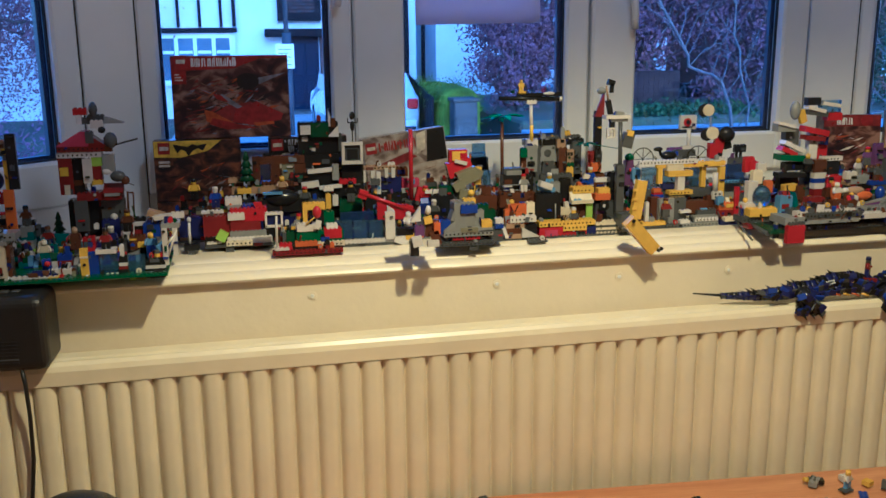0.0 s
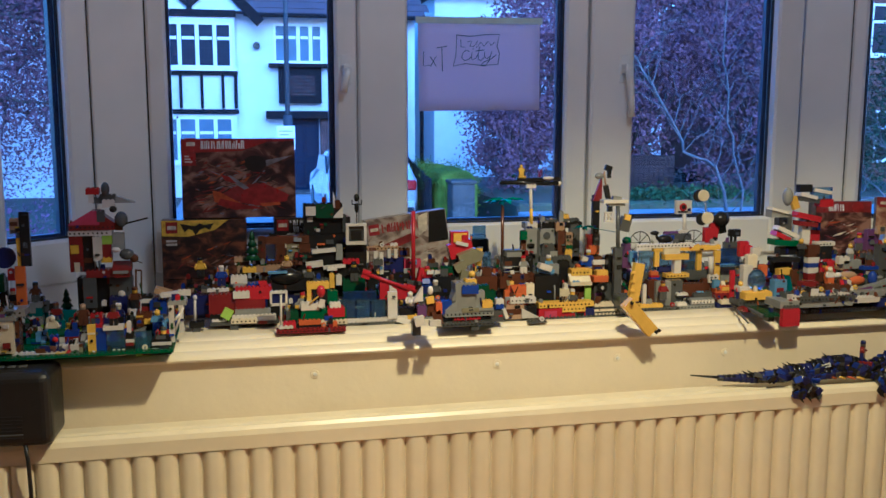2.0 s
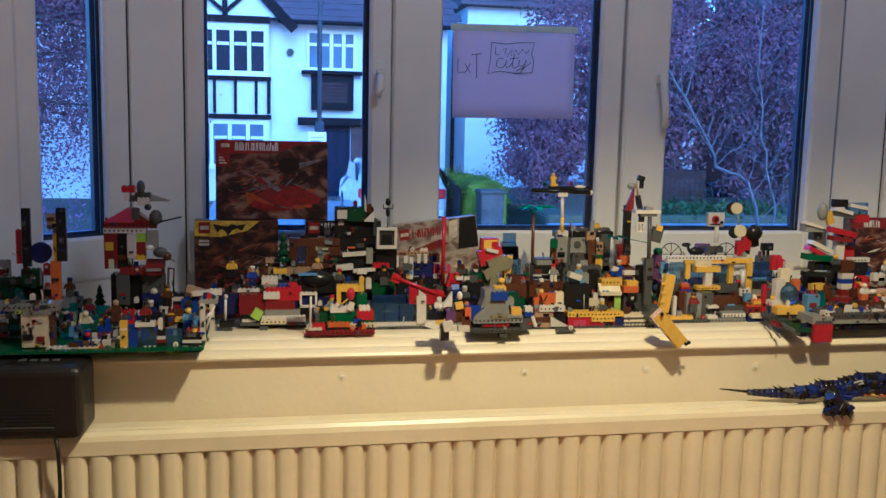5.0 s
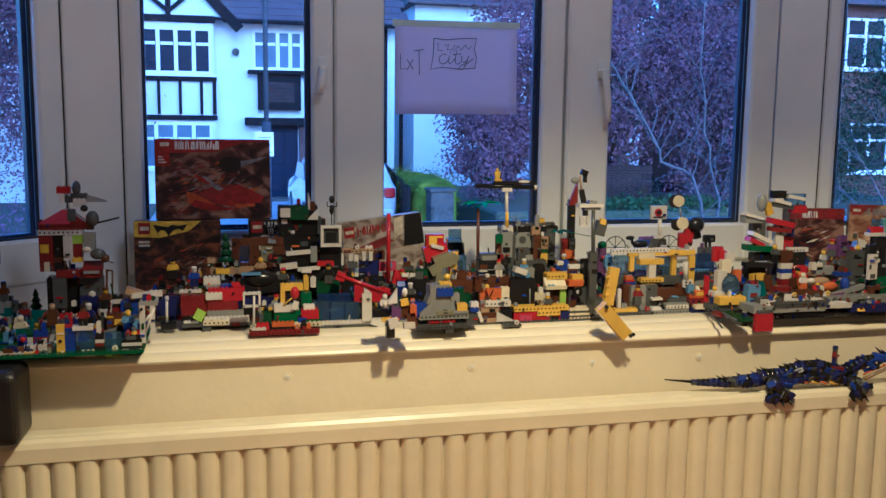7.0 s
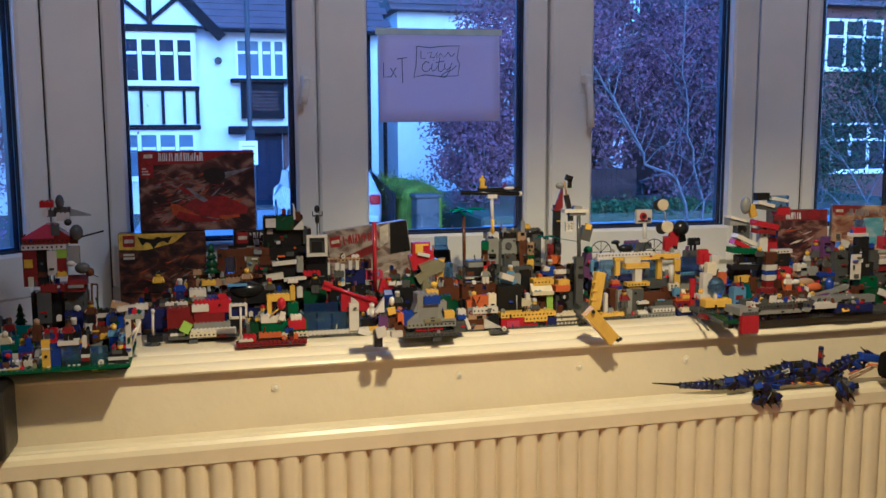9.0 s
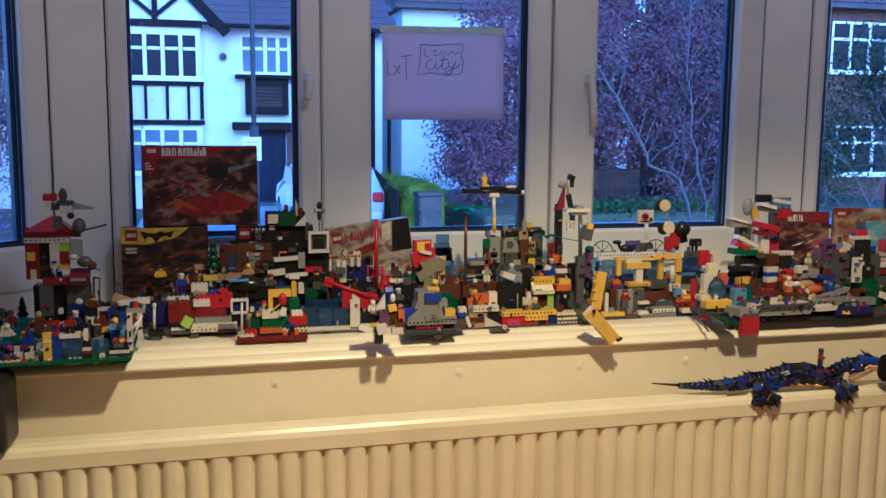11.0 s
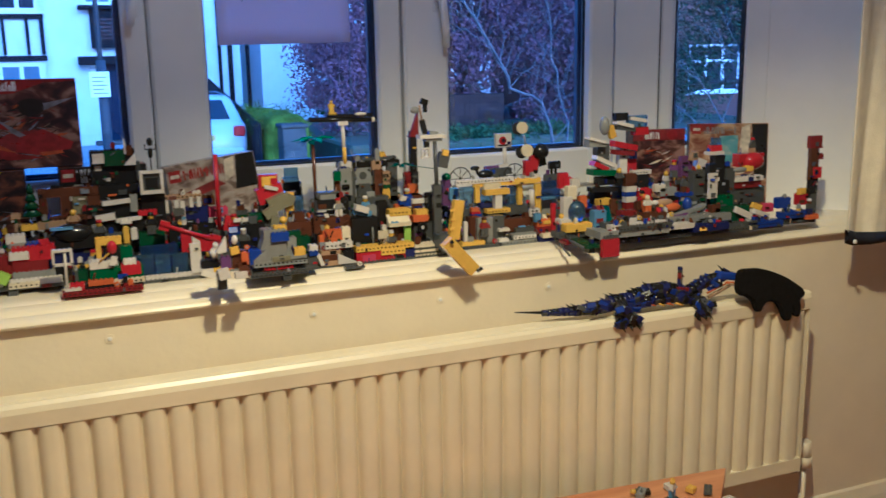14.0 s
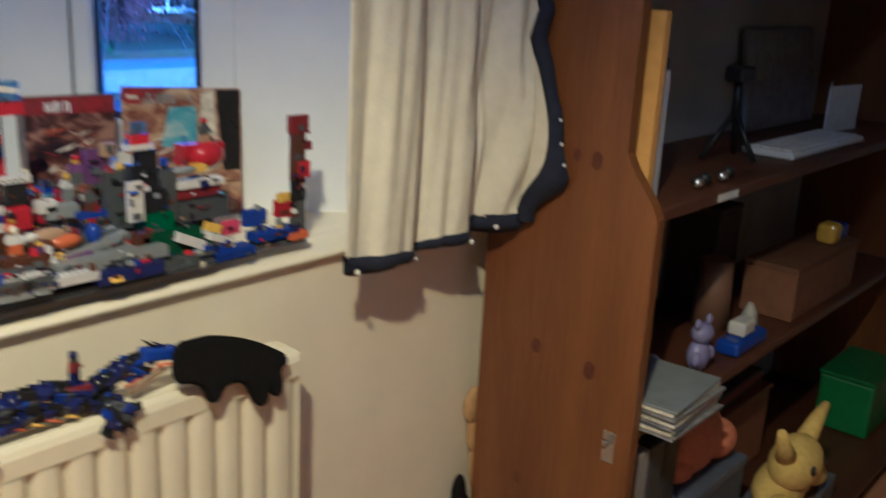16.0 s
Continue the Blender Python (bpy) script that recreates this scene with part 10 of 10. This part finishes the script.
part("column", tube(bmesh.new(), [(0, 0, 0.09), (0, 0, 0.165)], 0.009, 8), black_abs, tri)
part("head", box(bmesh.new(), -0.035, -0.02, 0.165, 0.035, 0.02, 0.195, bevel=0.004), black_abs, tri)
scr = thing("picture_frame", pose(3.24, 1.78, S2, -8, 0, 0), "dull grey picture standing at the back of the shelf", "picture")
part("frame", box(bmesh.new(), 0, 0, 0, 0.46, 0.012, 0.26, bevel=0.003), steel_grey, scr)
part("face", box(bmesh.new(), 0.012, -0.0012, 0.012, 0.448, -0.0002, 0.248), INK["grey"], scr)
lb = material("card_label", (0.7, 0.7, 0.66), 0.6)
kb = thing("keyboard", pose(2.95, 1.545, S2, 0, 0, -1), "white keyboard lying on the shelf edge", "keyboard")
part("case", box(bmesh.new(), 0, 0, 0, 0.44, 0.12, 0.016, bevel=0.004), lb, kb)
for r in range(4):
    for c in range(16):
        part("key", box(bmesh.new(), 0.020 + c * 0.0255, 0.014 + r * 0.024, 0.0161, 0.041 + c * 0.0255, 0.033 + r * 0.024, 0.020), lb, kb)
wt = thing("white_card", pose(3.46, 1.66, S2, 0, 0, -8), "folded white card standing on the shelf", "card")
part("leaf_panel", box(bmesh.new(), 0, 0, 0, 0.17, 0.002, 0.12), lb, wt)
part("leaf_panel", box(bmesh.new(), 0, 0.0022, 0, 0.17, 0.004, 0.12, m=pose(0, 0, 0, 0, 0, 25)), lb, wt)
for k in range(4):
    t = thing("small_ornament", pose(2.50 + 0.05 * k, 1.545 + 0.01 * (k % 2), S2), "small dark ornament on the shelf edge", "ornament", "ornaments on the shelf edge")
    part("body", ball(bmesh.new(), (0, 0, 0.012), 0.014, 0.012, 0.012), black_abs if k % 2 else chrome, t)
for x, z, y in ((2.51, S2, 1.5079), (2.42, S3, 1.5749)):
    t = thing("shelf_label", pose(x, y - 0.0012, z - 0.019), "small pale paper label stuck to the shelf edge", "label")
    part("strip", box(bmesh.new(), 0, 0, 0, 0.085, 0.001, 0.014), lb, t)

# middle shelf: lilac and blue toy figures, boxes
t = model("toy_figurine", "lilac and blue toy figurine on the shelf", "toy figure")
bm = bmesh.new()
fx = 2.625
ball(bm, (fx, 1.555, S1 + 0.036), 0.032, 0.022, 0.036), ball(bm, (fx, 1.552, S1 + 0.084), 0.030, 0.022, 0.022)
for s in (-1, 1):
    ball(bm, (fx + s * 0.024, 1.552, S1 + 0.108), 0.010, 0.006, 0.012), ball(bm, (fx + s * 0.030, 1.545, S1 + 0.036), 0.012, 0.010, 0.016)
part("figurine_body", bm, material("lilac_plastic", (0.22, 0.20, 0.42), 0.4), t)
t = model("toy_boat", "blue toy boat with a white cabin on the shelf", "toy boat")
part("hull", box(bmesh.new(), 2.745, 1.52, S1 + 0.0005, 2.90, 1.575, S1 + 0.034, bevel=0.010, seg=2), PL["blue"], t)
part("cabin", box(bmesh.new(), 2.785, 1.53, S1 + 0.0342, 2.845, 1.57, S1 + 0.066, bevel=0.005), PL["white"], t)
for x, y, w, h, c, lab in ((3.06, 1.53, 0.42, 0.12, (0.17, 0.075, 0.025), "brown cardboard box on the shelf"), (2.98, 1.70, 0.12, 0.24, (0.04, 0.025, 0.015), "dark brown tin at the back of the shelf")):
    t = thing("carton_box", pose(x, y, S1), lab, "box")
    part("carton", box(bmesh.new(), 0, 0, 0, w, 0.13, h, bevel=0.003), material("carton", c, 0.7, vary=0.15), t)
    part("lid", box(bmesh.new(), -0.001, -0.001, h + 0.0002, w + 0.001, 0.131, h + 0.012), material("carton_lid", [v * 0.8 for v in c], 0.7), t)
t = model("toy_cup", "tan rounded cup on the middle shelf", "cup")
part("cup_body", tube(bmesh.new(), [(2.90, 1.66, S1), (2.90, 1.66, S1 + 0.16)], 0.045, 16, 0.036), material("tan_clay", (0.17, 0.09, 0.045), 0.6), t)
t = model("toy_blocks", "yellow and blue toys lying on a brown box", "toy")
part("block", box(bmesh.new(), 3.34, 1.55, S1 + 0.1325, 3.40, 1.60, S1 + 0.185, bevel=0.012, seg=2), PL["yellow"], t)
part("block", box(bmesh.new(), 3.415, 1.56, S1 + 0.1325, 3.475, 1.61, S1 + 0.17, bevel=0.004), PL["blue"], t)
for x, y, w, d, h, c, lab in ((3.00, 1.68, 0.05, 0.05, 0.10, (0.55, 0.54, 0.52), "small white conical ornament on the shelf"), (2.98, 1.60, 0.05, 0.04, 0.05, (0.40, 0.38, 0.34), "pale small toy lying on the shelf"), (2.52, 1.60, 0.06, 0.05, 0.05, (0.42, 0.40, 0.44), "pale small toy beside a lilac figurine")):
    t = thing("small_ornament", pose(x, y, S1), lab, "ornament")
    part("body", tube(bmesh.new(), [(0, 0, 0), (0.004, 0, h * 0.6), (0, 0, h)], w / 2, 10, w / 8), material("glazed_pale", c, 0.4), t)
# magazines sticking out beside the panel
t = thing("magazine_pile", pose(2.306, 1.44, S1 - 0.0, 0, 0, 0), "pile of grey and white magazines sticking out of the shelf", "magazines")
for k in range(9):
    part("magazine", box(bmesh.new(), 0.0, 0.0, 0.0003 + 0.006 * k, 0.20, 0.26, 0.0055 + 0.006 * k, m=pose(0.004 * (k % 3), 0.006 * (k % 2), 0, 0, 0, (k % 3) * 2), bevel=0.0008), (INK["grey"], INK["cream"], steel_grey)[k % 3], t)

# lower shelf: soft toys, boxes
plush_y = material("yellow_plush", (0.62, 0.44, 0.05), 0.95, vary=0.15, scale=80, bump=0.6, bump_scale=300)
plush_o = material("orange_plush", (0.50, 0.17, 0.05), 0.95, vary=0.15, scale=80, bump=0.6, bump_scale=300)
t = thing("game_box", pose(2.74, 1.36, S0, 0, 0, 4), "flat patterned game box on the lower shelf", "box")
part("carton", box(bmesh.new(), 0, 0, 0, 0.40, 0.14, 0.085, bevel=0.003), material("slate_card_lid", (0.10, 0.11, 0.14), 0.6, vary=0.2), t)
part("print_panel", box(bmesh.new(), 0.02, 0.01, 0.0852, 0.16, 0.12, 0.0862), INK["cream"], t)
part("print_panel", box(bmesh.new(), 0.19, 0.01, 0.0852, 0.37, 0.12, 0.0862), INK["tan"], t)
t = model("soft_toy", "yellow plush soft toy with two upright ears", "soft toy")
bm = bmesh.new()
P0 = S0 + 0.0865
ball(bm, (2.91, 1.44, P0 + 0.050), 0.115, 0.055, 0.050, 18, 12), ball(bm, (2.90, 1.415, P0 + 0.115), 0.085, 0.055, 0.062, 18, 12)
for sx, tip in ((-1, 0.235), (1, 0.215)):
    tube(bm, [(2.90 + sx * 0.050, 1.42, P0 + 0.140), (2.90 + sx * 0.095, 1.415, P0 + 0.185), (2.90 + sx * 0.135, 1.41, P0 + tip)], 0.026, 12, 0.010)
    ball(bm, (2.90 + sx * 0.10, 1.40, P0 + 0.050), 0.034, 0.028, 0.026)
part("plush_body", bm, plush_y, t)
for sx in (-1, 1):
    part("eye_button", ball(bmesh.new(), (2.90 + sx * 0.034, 1.364, P0 + 0.125), 0.009, 0.006, 0.012), black_abs, t)
t = thing("shoe_box", pose(2.56, 1.50, S0), "slate blue lidded box on the lower shelf", "box")
part("carton", box(bmesh.new(), 0, 0, 0, 0.27, 0.20, 0.185, bevel=0.004), material("slate_card", (0.06, 0.07, 0.11), 0.6, vary=0.15), t)
part("lid", box(bmesh.new(), -0.003, -0.003, 0.1852, 0.273, 0.203, 0.210, bevel=0.003), material("slate_lid", (0.09, 0.10, 0.15), 0.6), t)
t = model("soft_toy", "orange plush soft toy slumped on a blue box", "soft toy")
bm = bmesh.new()
T0 = S0 + 0.210
ball(bm, (2.66, 1.57, T0 + 0.085), 0.10, 0.065, 0.085, 16, 10), ball(bm, (2.76, 1.55, T0 + 0.05), 0.06, 0.045, 0.045, 12, 8), ball(bm, (2.60, 1.57, T0 + 0.04), 0.05, 0.05, 0.04, 12, 8)
part("plush_body", bm, plush_o, t)
for x, w, c, lab in ((2.320, 0.05, (0.03, 0.02, 0.025), "black box file standing on the lower shelf"), (2.375, 0.04, (0.30, 0.29, 0.27), "pale folder standing on the lower shelf"), (2.420, 0.055, (0.05, 0.05, 0.055), "dark grey box file on the lower shelf"), (2.48, 0.06, (0.025, 0.025, 0.03), "black box file beside a blue box")):
    t = thing("box_file", pose(x, 1.53, S0), lab, "box file")
    part("case", box(bmesh.new(), 0, 0, 0, w, 0.24, 0.37, bevel=0.003), material("file_card", c, 0.5), t)
    part("spine_label", box(bmesh.new(), w * 0.2, -0.0012, 0.15, w * 0.8, -0.0002, 0.21), INK["cream"], t)
for x, y, w, h, c, lab in ((2.90, 1.62, 0.36, 0.20, (0.27, 0.11, 0.04), "brown wooden crate on the lower shelf"), (3.56, 1.44, 0.26, 0.16, (0.035, 0.16, 0.03), "green plastic tub on the shelf")):
    t = thing("storage_tub", pose(x, y, S0), lab, "tub")
    part("tub_body", box(bmesh.new(), 0, 0, 0, w, 0.15, h, bevel=0.008, seg=2), material("tub", c, 0.45, vary=0.12), t)
    part("rim", box(bmesh.new(), -0.004, -0.004, h + 0.0002, w + 0.004, 0.154, h + 0.012, bevel=0.002), material("tub_rim", [v * 0.8 for v in c], 0.45), t)

t = thing("folder_pile", pose(2.92, 1.50, S0 + 0.217, 0, 0, 2), "red and dark folders lying on a wooden crate", "folders")
for k, c in enumerate(((0.03, 0.02, 0.02), (0.30, 0.02, 0.03), (0.04, 0.04, 0.05))):
    part("folder", box(bmesh.new(), 0.006 * k, 0.13, 0.0005 + 0.013 * k, 0.33 - 0.008 * k, 0.27, 0.013 + 0.013 * k, bevel=0.001), material("folder_card", c, 0.5), t)

# fixings and things hung on the bookcase panel
t = thing("hook", pose(2.2800, 1.545, 0.50), "small silver hook on the panel edge", "hook")
part("plate", box(bmesh.new(), -0.003, -0.012, -0.03, 0.0, 0.012, 0.03, bevel=0.001), chrome, t)
part("prong", tube(bmesh.new(), [(-0.003, 0, 0.01), (-0.016, 0, 0.005), (-0.018, 0, 0.02)], 0.004, 8), chrome, t)
straw = material("straw_yellow_felt", (0.42, 0.25, 0.06), 0.9, vary=0.2, scale=40, bump=0.4)
t = model("soft_hat", "yellow-brown cloth bundle hanging behind the bookcase", "cloth")
bm = bmesh.new()
ball(bm, (2.300, 1.866, 0.46), 0.030, 0.014, 0.040, 12, 8), ball(bm, (2.310, 1.868, 0.40), 0.022, 0.012, 0.055, 12, 8), ball(bm, (2.316, 1.866, 0.33), 0.018, 0.012, 0.07, 12, 8)
part("cloth_body", bm, straw, t)
t = model("dark_bag", "dark limp cloth bag beside the bookcase foot", "bag")
bm = bmesh.new()
ball(bm, (2.275, 1.862, 0.20), 0.03, 0.018, 0.07, 12, 8), ball(bm, (2.272, 1.858, 0.10), 0.035, 0.022, 0.10, 12, 8), ball(bm, (2.262, 1.862, 0.27), 0.018, 0.014, 0.05, 10, 7)
part("bag_body", bm, felt, t)

# ---- floor planks, last ----
rnd = random.Random(5)
me_cache = {}
for r in range(17):
    y0 = -0.55 + r * 0.142
    x = -1.72 - rnd.uniform(0, 0.9)
    while x < 4.3:
        xa, xb = max(x, -1.74), min(x + 1.2, 4.34)
        if xb - xa > 0.05:
            key = round(xb - xa, 3)
            if key not in me_cache:
                me_cache[key] = mesh_of(box(bmesh.new(), 0, 0, 0, xb - xa - 0.0015, 0.1405, 0.0115), "plank")
                me_cache[key].materials.append(floor_wood)
            part("plank", me_cache[key], None, floor_ob, m=Matrix.Translation((xa, y0, -0.0118)))
        x += 1.2
